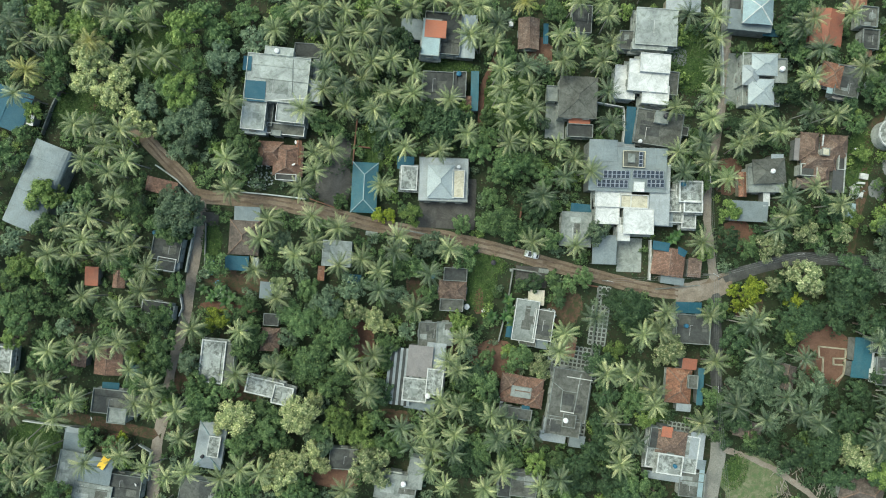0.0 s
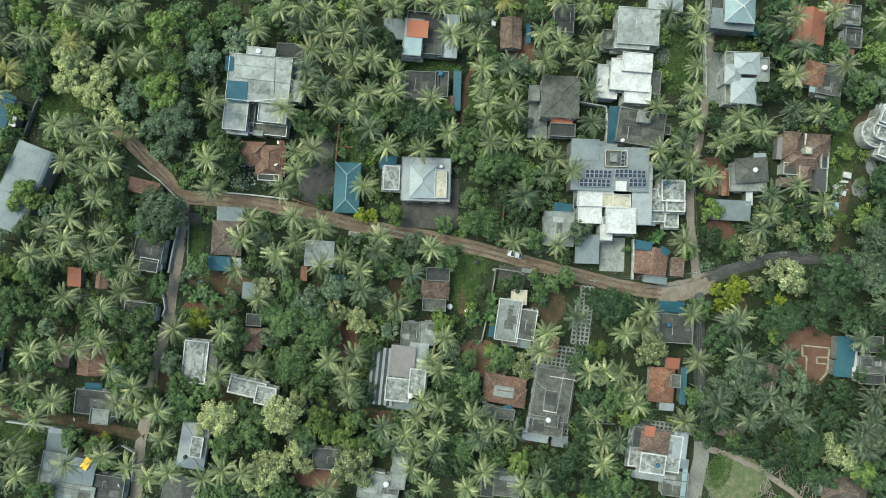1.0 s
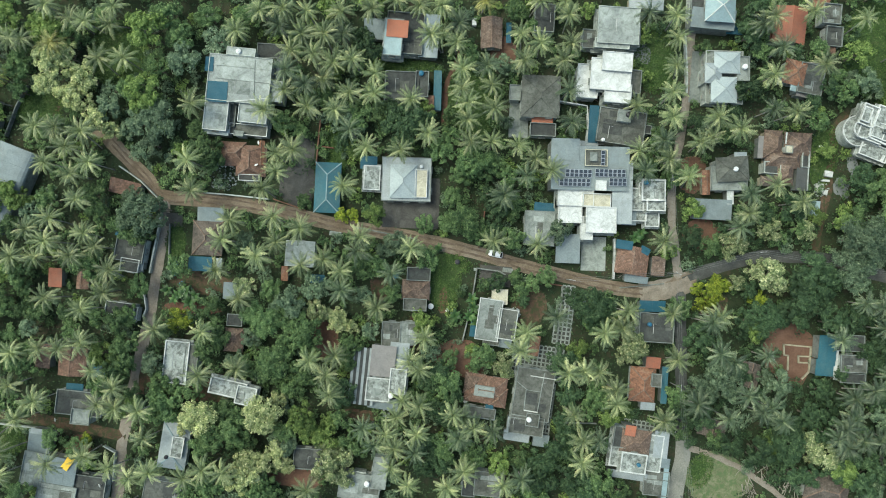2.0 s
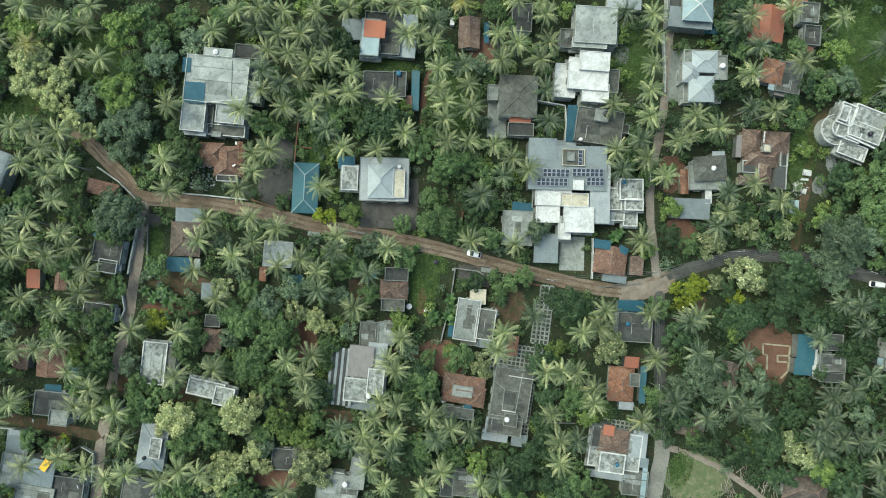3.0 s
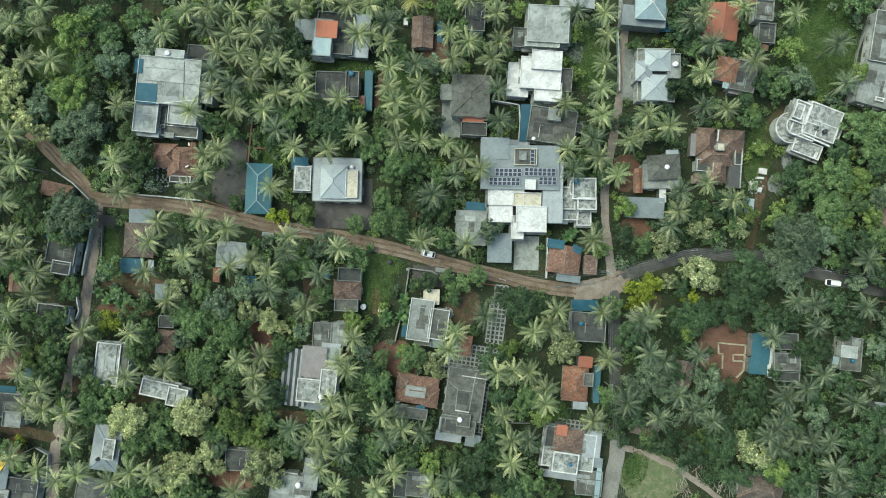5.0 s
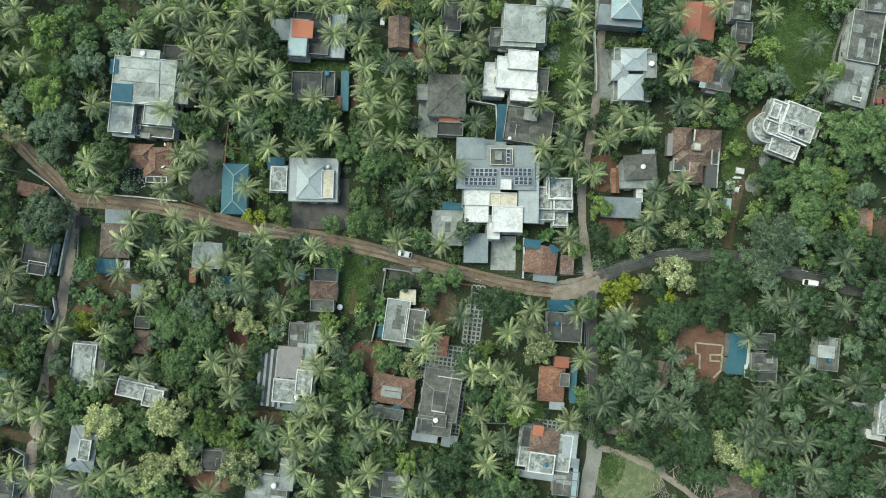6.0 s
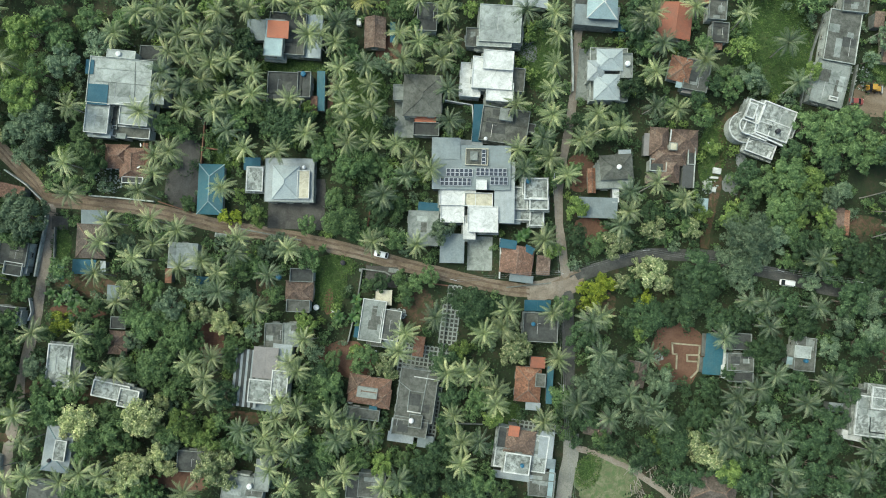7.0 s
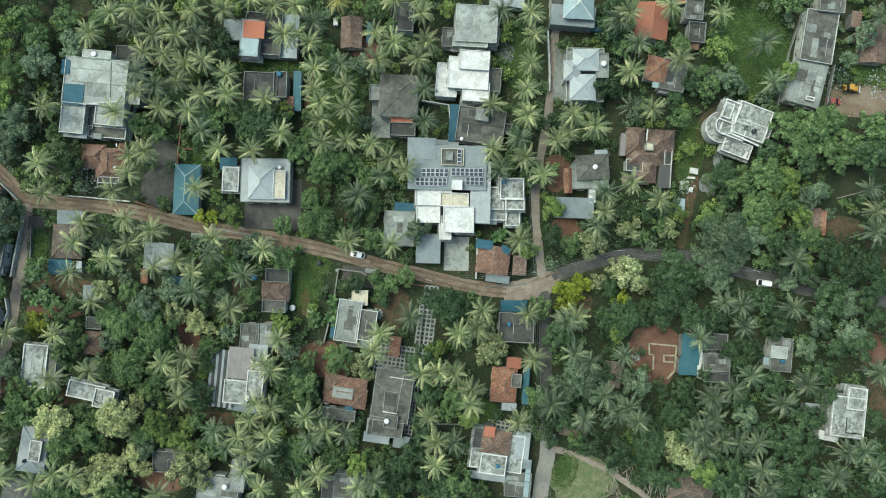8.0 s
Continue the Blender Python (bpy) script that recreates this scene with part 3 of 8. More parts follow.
patch("bare_earth", 33.6, -15.8, 5.3, 6.8, 0, "brown_soil", "bare brown earth yard", z=0.021)
patch("bare_earth", 163.4, 40.2, 12.4, 5.3, -0, "road", "churned orange soil of a building site", z=0.0255)
patch("bare_earth", -55.4, -38.7, 9.5, 3.3, 0, "brown_soil", "bare brown earth yard", z=0.03)
patch("bare_earth", 81.1, 4.8, 5.3, 4.7, 1, "red_soil", "bare patch of red laterite soil", z=0.0345)
patch("meadow", 84.5, -62.1, 11.1, 7.9, -10, "dry_grass", "sandy grass clearing with worn earth", z=0.012)
patch("meadow", 79.9, -59.9, 3.4, 5.2, -19, "grass", "open patch of bright green grass", z=0.0165)
patch("meadow", 115.0, 26.3, 4.1, 9.5, -7, "grass", "open patch of bright green grass", z=0.021)
patch("bare_earth", -70.8, -34.2, 3.4, 6.1, 0, "brown_soil", "bare brown earth yard", z=0.0255)
patch("bare_earth", -88.5, -54.8, 4.0, 5.1, -15, "red_soil", "bare patch of red laterite soil", z=0.03)
patch("meadow", -109.8, -52.7, 7.6, 5.4, 0, "grass", "open patch of bright green grass", z=0.0345)
patch("bare_earth", 78.8, 21.2, 4.7, 6.3, 1, "red_soil", "bare patch of red laterite soil", z=0.012)
patch("bare_earth", 26.3, 55.2, 4.1, 4.7, 1, "red_soil", "bare patch of red laterite soil", z=0.0165)
patch("bare_earth", -29.8, -62.0, 9.2, 3.3, -4, "red_soil", "bare patch of red laterite soil", z=0.021)
patch("bare_earth", -7.5, -10.0, 2.5, 6.2, 1, "brown_soil", "bare brown earth yard", z=0.0255)
patch("meadow", -63.1, 1.1, 2.8, 6.2, 1, "grass", "open patch of bright green grass", z=0.03)
patch("bare_earth", -30.2, 16.9, 5.6, 6.2, 1, "yard", "grey trodden yard", z=0.0345)
patch("meadow", -19.5, 26.4, 3.1, 9.4, 1, "grass", "open patch of bright green grass", z=0.012)
patch("meadow", -1.1, 50.5, 10.9, 1.9, -2, "grass", "open patch of bright green grass", z=0.0165)
patch("meadow", 18.5, 41.7, 7.8, 11.0, 1, "grass", "open patch of bright green grass", z=0.021)
patch("bare_earth", 154.8, 6.0, 9.2, 3.4, -0, "brown_soil", "bare brown earth yard", z=0.0255)
# Open spot; its shade comes from the near-black ground colour.
patch("meadow", 158.2, 18.4, 7.7, 6.2, -0, "ground", "weedy clearing with shade put into its dark colour", z=0.03)
patch("bare_earth", 163.9, -27.8, 4.6, 4.6, -0, "red_soil", "bare patch of red laterite soil", z=0.0345)
patch("bare_earth", 164.3, -43.0, 3.7, 9.1, -0, "brown_soil", "bare brown earth yard", z=0.012)
patch("bare_earth", 2.7, -23.0, 3.4, 6.1, 0, "brown_soil", "bare brown earth yard", z=0.0165)
patch("meadow", 58.3, -44.8, 4.0, 4.6, 0, "grass", "open patch of bright green grass", z=0.021)
patch("bare_earth", 84.1, -15.4, 4.7, 4.6, 0, "brown_soil", "bare brown earth yard", z=0.0255)
patch("bare_earth", -12.5, -45.3, 6.1, 1.8, -5, "brown_soil", "bare brown earth yard", z=0.03)
yard(1.1, 12.6, 15.5, 14.0, -2.4, "yard", "swept paved house yard with damp stains")
yard(51.1, -1.2, 6.8, 9.3, -1.5, "paver", "pale cement forecourt with mossy joints")
yard(30.6, 35.6, 5.3, 9.7, -2.4, "concrete", "grey cement drive beside a house")
yard(79.9, 48.0, 4.7, 14.3, -1.3, "concrete", "grey cement drive beside a house")
yard(24.2, -7.4, 8.7, 5.6, -4.5, "yard", "swept paved house yard with damp stains")
strip("wheel_track", [(-81.1, 29.6), (-76.7, 25.0), (-71.2, 19.6), (-66.9, 14.8), (-56.4, 14.0), (-44.1, 12.6), (-31.7, 10.2), (-19.3, 7.2), (-6.9, 5.2), (5.6, 2.8), (18.0, 0.0), (30.4, -3.4), (42.8, -6.4), (53.7, -9.1), (64.6, -10.9)], 0.8, "track", 0.115, "darker damp wheel track pressed into the road", "road", seed=31, wobble=0.35)
strip("wheel_track", [(-81.1, 28.1), (-76.7, 23.4), (-71.2, 18.1), (-66.9, 13.3), (-56.4, 12.5), (-44.0, 11.0), (-31.6, 8.7), (-19.2, 5.7), (-6.8, 3.6), (5.6, 1.3), (18.0, -1.5), (30.4, -5.0), (42.8, -8.0), (53.7, -10.7), (64.6, -12.4)], 0.8, "track", 0.115, "darker damp wheel track pressed into the road", "road", seed=32, wobble=0.35)
strip("road_junction", [(63.8, -11.8), (70.1, -11.0), (75.2, -9.7), (77.7, -8.4)], 5.6, "lane", 0.085, "trodden grey-brown earth where the roads meet", "road", seed=41, wobble=0.5)
patch("bare_earth", -28.8, 26.6, 3.7, 5.3, -2, "yard", "wet grey yard beside a red block wall", z=0.03)
yard(-63.7, 7.6, 4.6, 3.7, -2.5, "yard", "swept yard beside a lane")


# ---------------------------------------------------------------- houses
def house(x, y, rz, label, category="house"):
    ob = new("house")
    ob.matrix_world = pose(x, y, 0, 0, 0, rz)
    ob["plan"] = (x, y, rz)
    return tagged(ob, label, category)


def footprint(h, dx, dy, w, d, rot):
    x, y, rz = h["plan"]
    c, s = math.cos(radians(rz)), math.sin(radians(rz))
    mark_rect(taken, x + dx * c - dy * s, y + dx * s + dy * c, w, d, rz + rot)


def windows(h, m, w, d, z0, z1):
    """Framed windows along the walls, one about every four metres and storey."""
    storeys = max(1, round((z1 - z0) / 3.2))
    if z1 - z0 < 2.3:
        return
    for fl in range(storeys):
        zb = z0 + (z1 - z0) / storeys * fl + 0.95
        zt = min(zb + 1.25, z1 - 0.45)
        for side, length in ((0, w), (1, d), (2, w), (3, d)):
            n = int(length / 4.0)
            for k in range(n):
                u = (k + 0.5) / n * length - length / 2
                face = d / 2 if side % 2 == 0 else w / 2
                mm = m @ pose(0, 0, 0, 0, 0, 90 * side) @ Matrix.Translation((u, -face, 0))
                bm = bmesh.new()
                for a in ((-0.68, zb - 0.06, 0.68, zb), (-0.68, zt, 0.68, zt + 0.06), (-0.68, zb, -0.6, zt), (0.6, zb, 0.68, zt), (-0.03, zb, 0.03, zt)):
                    add_box(bm, a[0], -0.05, a[1], a[2], 0.03, a[3])
                win = part("window", bm, "frame", h, m=mm)
                part("pane", box(-0.6, -0.015, zb, 0.6, 0.005, zt), "glass", win, m=mm)
                part("sunshade", box(-0.95, -0.55, zt + 0.12, 0.95, 0.0, zt + 0.2), "wall_grey", h, m=mm)


def walls(h, m, w, d, z0, z1, material):
    bm = box(-w / 2, -d / 2, z0, w / 2, d / 2, z1)
    part("wall", bm, material, h, m=m)
    windows(h, m, w, d, z0, z1)


rw = random.Random(21)
PATCHES = {
    "light_concrete": ("concrete", "light_concrete"), "concrete": ("light_concrete", "mossy"), "mossy": ("concrete", "dark_concrete"),
    "dark_concrete": ("mossy", "dark_concrete"), "old_white": ("light_concrete", "concrete"),
}


def roof_wear(h, m, w, d, z, material):
    """Screed patches, a low upstand and a pipe run, as flat roofs gather them."""
    k = 0
    for _ in range(rw.randint(2, 4)):
        a, b = rw.uniform(0.15, 0.42) * w, rw.uniform(0.15, 0.42) * d
        x, y = rw.uniform(-w / 2 + a / 2 + 0.3, w / 2 - a / 2 - 0.3), rw.uniform(-d / 2 + b / 2 + 0.3, d / 2 - b / 2 - 0.3)
        k += 1
        stuff = rw.choice(PATCHES[material])
        part("screed_patch", box(x - a / 2, y - b / 2, z - 0.01, x + a / 2, y + b / 2, z + 0.008 * k), stuff, h, m=m)
    if rw.random() < 0.6:
        y = rw.uniform(-d * 0.3, d * 0.3)
        part("upstand", box(-w / 2 + 0.25, y - 0.09, z - 0.01, w / 2 - 0.25, y + 0.09, z + 0.16), material, h, m=m)
    bm = bmesh.new()
    x, y = rw.uniform(-w * 0.4, w * 0.4), rw.uniform(-d * 0.4, 0)
    add_tube(bm, [(x, y, z + 0.06), (x, y + d * 0.35, z + 0.06), (x + w * 0.08, y + d * 0.35, z + 0.06)], [0.05] * 3, 5)
    part("pipe", bm, "steel", h, m=m)


def flat(h, dx, dy, w, d, z1, material, rot=0, z0=0.0, wall="wall_white", rim=0.35, rim_material=None, ledge=True):
    """A storey or more under a flat slab that juts out, with a raised rim round it."""
    m = pose(dx, dy, 0, 0, 0, rot)
    footprint(h, dx, dy, w, d, rot)
    over = 0.25 if ledge else 0.02
    walls(h, m, w - 2 * over, d - 2 * over, z0, z1 - 0.16, wall)
    part("roof_slab", box(-w / 2, -d / 2, z1 - 0.16, w / 2, d / 2, z1), material, h, m=m, bevel=0.03)
    if rim > 0:
        t, bm = (0.28 if material == "old_white" else 0.18), bmesh.new()
        e = 0.03
        add_box(bm, -w / 2 + e, -d / 2 + e, z1 - 0.01, w / 2 - e, -d / 2 + t + e, z1 + rim)
        add_box(bm, -w / 2 + e, d / 2 - t - e, z1 - 0.01, w / 2 - e, d / 2 - e, z1 + rim)
        add_box(bm, -w / 2 + e, -d / 2 + t + e, z1 - 0.01, -w / 2 + t + e, d / 2 - t - e, z1 + rim)
        add_box(bm, w / 2 - t - e, -d / 2 + t + e, z1 - 0.01, w / 2 - e, d / 2 - t - e, z1 + rim)
        part("parapet", bm, rim_material or {"old_white": "old_rim", "light_concrete": "wall_white", "white": "white"}.get(material, "concrete"), h, m=m)
    if material == "old_white" and z1 - z0 > 2.8:
        part("sunshade", box(-w / 2 - 0.45, -d / 2 - 0.45, z1 - 1.05, w / 2 + 0.45, d / 2 + 0.45, z1 - 0.93), "old_white", h, m=m, bevel=0.02)
    if w > 4.5 and d > 4.5 and material in PATCHES:
        roof_wear(h, m, w, d, z1, material)
    if ledge and z1 - z0 > 5.2:
        part("sunshade", box(-w / 2 - 0.45, -d / 2 - 0.45, z0 + 3.0, w / 2 + 0.45, d / 2 + 0.45, z0 + 3.12), "concrete", h, m=m, bevel=0.02)


def curb(h, a, b, z, thick, material):
    """A low upstand across a roof, from a to b."""
    (ax, ay), (bx, by) = a, b
    m = pose(ax, ay, z, 0, 0, math.degrees(math.atan2(by - ay, bx - ax)))
    part("upstand", box(0, -thick / 2, -0.2, math.dist(a, b), thick / 2, 0.12), material, h, m=m)


def round_bay(h, dx, dy, r, z1, material, z0=0.0):
    """A round storey with a slab and a raised rim."""
    m = pose(dx, dy, 0)
    footprint(h, dx, dy, r * 1.7, r * 1.7, 0)
    for name, a, b, q, mat in (("wall", z0, z1 - 0.16, r - 0.25, "wall_white"), ("roof_slab", z1 - 0.16, z1, r, material)):
        bm = bmesh.new()
        add_tube(bm, [(0, 0, a), (0, 0, b)], [q, q], 28)
        part(name, bm, mat, h, m=m)
    bm, n = bmesh.new(), 28
    rings = []
    for q, z in ((r - 0.03, z1 - 0.01), (r - 0.03, z1 + 0.55), (r - 0.25, z1 + 0.55), (r - 0.25, z1 - 0.01)):
        rings.append([bm.verts.new((math.cos(k * math.tau / n) * q, math.sin(k * math.tau / n) * q, z)) for k in range(n)])
    for a, b in zip(rings, rings[1:]):
        for k in range(n):
            bm.faces.new((a[k], a[(k + 1) % n], b[(k + 1) % n], b[k]))
    part("parapet", bm, "old_rim", h, m=m)


def barrel(h, dx, dy, w, d, z1, rise, material, rot=0):
    """A long hall under a curved sheet roof; the crown runs along y."""
    m = pose(dx, dy, 0, 0, 0, rot)
    footprint(h, dx, dy, w, d, rot)
    n, e = 12, z1 - rise
    prof = [(-w / 2 * math.cos(math.pi * k / n), e + rise * math.sin(math.pi * k / n)) for k in range(n + 1)]
    bays = max(2, round(d / 5))
    for j in range(bays):
        y0, y1 = -d / 2 + d * j / bays + (0.03 if j else 0), -d / 2 + d * (j + 1) / bays
        bm = bmesh.new()
        lift = 0.03 * (j % 2)
        a = [[bm.verts.new((x, y, z + lift - t)) for x, z in prof] for y in (y0, y1) for t in (0, 0.06)]
        for k in range(n):
            bm.faces.new((a[0][k], a[0][k + 1], a[2][k + 1], a[2][k]))
            bm.faces.new((a[1][k], a[3][k], a[3][k + 1], a[1][k + 1]))
            bm.faces.new((a[0][k], a[1][k], a[1][k + 1], a[0][k + 1]))
            bm.faces.new((a[2][k], a[2][k + 1], a[3][k + 1], a[3][k]))
        bmesh.ops.recalc_face_normals(bm, faces=bm.faces[:])
        part("roof_sheet", bm, material, h, m=m)
    bm = bmesh.new()
    ends = [[bm.verts.new((x * 0.97, y, z)) for x, z in [(prof[0][0], 0)] + [(x, z - 0.1) for x, z in prof] + [(prof[-1][0], 0)]] for y in (-d / 2 + 0.3, d / 2 - 0.3)]
    bm.faces.new(ends[0])
    bm.faces.new(ends[1][::-1])
    for k in (0, n + 1):
        bm.faces.new((ends[0][k], ends[0][k + 1], ends[1][k + 1], ends[1][k]))
    bmesh.ops.recalc_face_normals(bm, faces=bm.faces[:])
    part("wall", bm, "wall_grey", h, m=m)


def slab_from(quad, thick):
    """A thick sheet over the corners given, seen from above anticlockwise."""
    bm = bmesh.new()
    top = [bm.verts.new(p) for p in quad]
    low = [bm.verts.new((p[0], p[1], p[2] - thick)) for p in quad]
    n = len(quad)
    bm.faces.new(top)
    bm.faces.new(low[::-1])
    for i in range(n):
        bm.faces.new((top[i], low[i], low[(i + 1) % n], top[(i + 1) % n]))
    return bm


def ridge_cap(h, m, a, b, material, r=0.17):
    bm = bmesh.new()
    add_tube(bm, [a, b], [r, r], 6)
    part("ridge_cap", bm, material, h, m=m)


def hip(h, dx, dy, w, d, z1, rise, material, rot=0, z0=0.0, wall="wall_white", over=0.6, cap=None, ridge=None, thick=0.1):
    """Four slopes to a ridge along the longer side (or to a point)."""
    m = pose(dx, dy, 0, 0, 0, rot)
    footprint(h, dx, dy, w, d, rot)
    rise *= 1.25 if "tile" in material else 1.0
    walls(h, m, w - 2 * over, d - 2 * over, z0, z1 - rise - 0.02, wall)
    a, b, e, t = w / 2, d / 2, z1 - rise, z1
    if w >= d:
        r = (w - d) / 2 if ridge is None else ridge
        p, q = (-r, 0, t), (r, 0, t)
        south, north = [(-a, -b, e), (a, -b, e), q, p], [(a, b, e), (-a, b, e), p, q]
        east, west = [(a, -b, e), (a, b, e), q], [(-a, b, e), (-a, -b, e), p]
    else:
        r = (d - w) / 2 if ridge is None else ridge
        p, q = (0, -r, t), (0, r, t)
        south, north = [(-a, -b, e), (a, -b, e), p], [(a, b, e), (-a, b, e), q]
        east, west = [(a, -b, e), (a, b, e), q, p], [(-a, b, e), (-a, -b, e), p, q]
    for f in (south, east, north, west):
        f = [v for i, v in enumerate(f) if i == 0 or (Vector(v) - Vector(f[i - 1])).length > 0.01]
        part("roof_slope", slab_from(f, thick), material, h, m=m)
    cap = cap or ("cap_tile" if "tile" in material else material)
    if (Vector(q) - Vector(p)).length > 0.05:
        ridge_cap(h, m, p, q, cap)
    for c in ((-a, -b, e), (-a, b, e)):
        ridge_cap(h, m, c, p if w >= d or c[1] < 0 else q, cap)
    for c in ((a, -b, e), (a, b, e)):
        ridge_cap(h, m, c, q if w >= d or c[1] > 0 else p, cap)


def gable(h, dx, dy, w, d, z1, rise, material, rot=0, z0=0.0, wall="wall_cream", over=0.4, cap=None):
    """Two slopes; the ridge runs along y."""
    m = pose(dx, dy, 0, 0, 0, rot)
    footprint(h, dx, dy, w, d, rot)
    a, b, e = w / 2, d / 2, z1 - rise
    bm = bmesh.new()
    prof = [(-a + over, z0), (a - over, z0), (a - over, e), (0, z1 - 0.15), (-a + over, e)]
    lo = [bm.verts.new((x, -b + over, z)) for x, z in prof]
    hi = [bm.verts.new((x, b - over, z)) for x, z in prof]
    bm.faces.new(lo)
    bm.faces.new(hi[::-1])
    for i in range(5):
        bm.faces.new((lo[i], hi[i], hi[(i + 1) % 5], lo[(i + 1) % 5]))
    part("wall", bm, wall, h, m=m)
    windows(h, m, w - 2 * over, d - 2 * over, z0, e)
    part("roof_slope", slab_from([(-a, -b, e), (0, -b, z1), (0, b, z1), (-a, b, e)], 0.08), material, h, m=m)
    part("roof_slope", slab_from([(0, -b, z1), (a, -b, e), (a, b, e), (0, b, z1)], 0.08), material, h, m=m)
    ridge_cap(h, m, (0, -b, z1), (0, b, z1), cap or ("cap_tile" if "tile" in material else material), 0.1)


def lean(h, dx, dy, w, d, z1, fall, material, rot=0, z0=0.0, wall="wall_grey", side="s", posts=False):
    """One slope of sheets, falling to the side named, on low walls or on posts."""
    m = pose(dx, dy, 0, 0, 0, rot)
    footprint(h, dx, dy, w, d, rot)
    a, b = w / 2, d / 2
    zs = {"s": (z1 - fall, z1 - fall, z1, z1), "n": (z1, z1, z1 - fall, z1 - fall), "e": (z1, z1 - fall, z1 - fall, z1), "w": (z1 - fall, z1, z1, z1 - fall)}[side]
    if posts:
        for x, y, z in ((-a + 0.2, -b + 0.2, zs[0]), (a - 0.2, -b + 0.2, zs[1]), (a - 0.2, b - 0.2, zs[2]), (-a + 0.2, b - 0.2, zs[3])):
            part("post", box(x - 0.06, y - 0.06, z0, x + 0.06, y + 0.06, z - 0.06), "steel", h, m=m)
    else:
        bm = bmesh.new()
        lo = [bm.verts.new(p) for p in ((-a + 0.3, -b + 0.3, z0), (a - 0.3, -b + 0.3, z0), (a - 0.3, b - 0.3, z0), (-a + 0.3, b - 0.3, z0))]
        hi = [bm.verts.new((v.co.x, v.co.y, z - 0.08)) for v, z in zip(lo, zs)]
        bm.faces.new(lo[::-1])
        bm.faces.new(hi)
        for i in range(4):
            bm.faces.new((lo[i], lo[(i + 1) % 4], hi[(i + 1) % 4], hi[i]))
        part("wall", bm, wall, h, m=m)
    n = max(1, round(w / 3.0))
    for k in range(n):
        f0, f1 = k / n, (k + 1) / n
        x0, x1 = -a + w * f0 + (0.02 if k else 0), -a + w * f1
        zl = lambda f: zs[0] + (zs[1] - zs[0]) * f
        zh = lambda f: zs[3] + (zs[2] - zs[3]) * f
        lift = 0.03 * (k % 2)
        part("roof_sheet", slab_from([(x0, -b, zl(f0) + lift), (x1, -b, zl(f1) + lift), (x1, b, zh(f1) + lift), (x0, b, zh(f0) + lift)], 0.05), material, h, m=m)


def cloth(h, dx, dy, w, d, z, material, rot=0, label=""):
    """A tarpaulin laid over a roof or yard, sagging and creased."""
    n, verts, faces = 8, [], []
    for i in range(n + 1):
        for j in range(n + 1):
            u, v = i / n - 0.5, j / n - 0.5
            k = 0.10 * noise.noise((u * 5 + dx, v * 5 + dy, z)) + 0.04
            e = 0.06 * noise.noise((u * 9, v * 9, dx + 3))
            verts.append((u * w + e, v * d + e, k))
    for i in range(n):
        for j in range(n):
            a = i * (n + 1) + j
            faces.append((a, a + n + 1, a + n + 2, a + 1))
    lo = len(verts)
    verts += [(x, y, q - 0.04) for x, y, q in verts]
    faces += [tuple(lo + q for q in f[::-1]) for f in faces]
    ob = mesh_object("tarpaulin", verts, faces, material, h, label, True)
    ob.matrix_local = pose(dx, dy, z, 0, 0, rot)


def solar_array(h, dx, dy, cols, rows, z, rot=0):
    for i in range(cols):
        for j in range(rows):
            m = pose(dx, dy, z, 0, 0, rot) @ Matrix.Translation(((i - (cols - 1) / 2) * 1.17, (j - (rows - 1) / 2) * 2.1, 0)) @ pose(0, 0, 0, 6)
            p = part("solar_panel", box(-0.52, -1.0, 0.10, 0.52, 1.0, 0.15), "alu", h, "dark blue solar panel in a pale metal frame", m=m)
            for v in (-0.94, 0.05):
                part("solar_cell", box(-0.45, v, 0.15, 0.45, v + 0.89, 0.156), "solar", p, m=m)


def water_tank(x, y, z, r=0.7, hgt=1.1, material="tank_white", label="white plastic water tank on a flat roof"):
    prof = [(r * 0.92, 0), (r, 0.08), (r, hgt * 0.28), (r * 0.95, hgt * 0.32), (r, hgt * 0.36), (r, hgt * 0.66), (r * 0.95, hgt * 0.7), (r, hgt * 0.74), (r * 0.95, hgt * 0.86), (r * 0.4, hgt), (r * 0.3, hgt)]
    bm = bmesh.new()
    add_tube(bm, [(0, 0, q) for _, q in prof], [a for a, _ in prof], 14)
    ob = tagged(new("water_tank"), label, "water tank")
    ob.matrix_world = pose(x, y, z)
    part("tank_body", bm, material, ob)
    bm = bmesh.new()
    add_tube(bm, [(0, 0, hgt), (0, 0, hgt + 0.08)], [r * 0.34, r * 0.3], 12)
    part("lid", bm, material, ob)


def dish(x, y, z, rz):
    ob = tagged(new("satellite_dish"), "white satellite dish on a short mast", "satellite dish")
    ob.matrix_world = pose(x, y, z, 0, 0, rz)
    bm = bmesh.new()
    add_tube(bm, [(0, 0, 0), (0, 0, 0.8)], [0.03, 0.03], 6)
    part("mast", bm, "steel", ob)
    bm = bmesh.new()
    add_tube(bm, [(0, 0, 0.0), (0, 0, 0.05), (0, 0, 0.16), (0, 0, 0.18)], [0.08, 0.35, 0.52, 0.5], 14)
    part("reflector", bm, "tank_white", ob, m=pose(0, 0, 0.85, 50))
    bm = bmesh.new()
    add_tube(bm, [(0, 0, 0.1), (0, 0.1, 0.6)], [0.02, 0.04], 5)
    part("feed_arm", bm, "steel", ob, m=pose(0, 0, 0.85, 50))


h = house(-43.26, 44.43, -5.4, "large flat-roofed concrete house with a blue sheet over its terrace")
flat(h, -1.10, -0.04, 16.79, 12.48, 6.8, "light_concrete", rim=0.3, rim_material="wall_white")
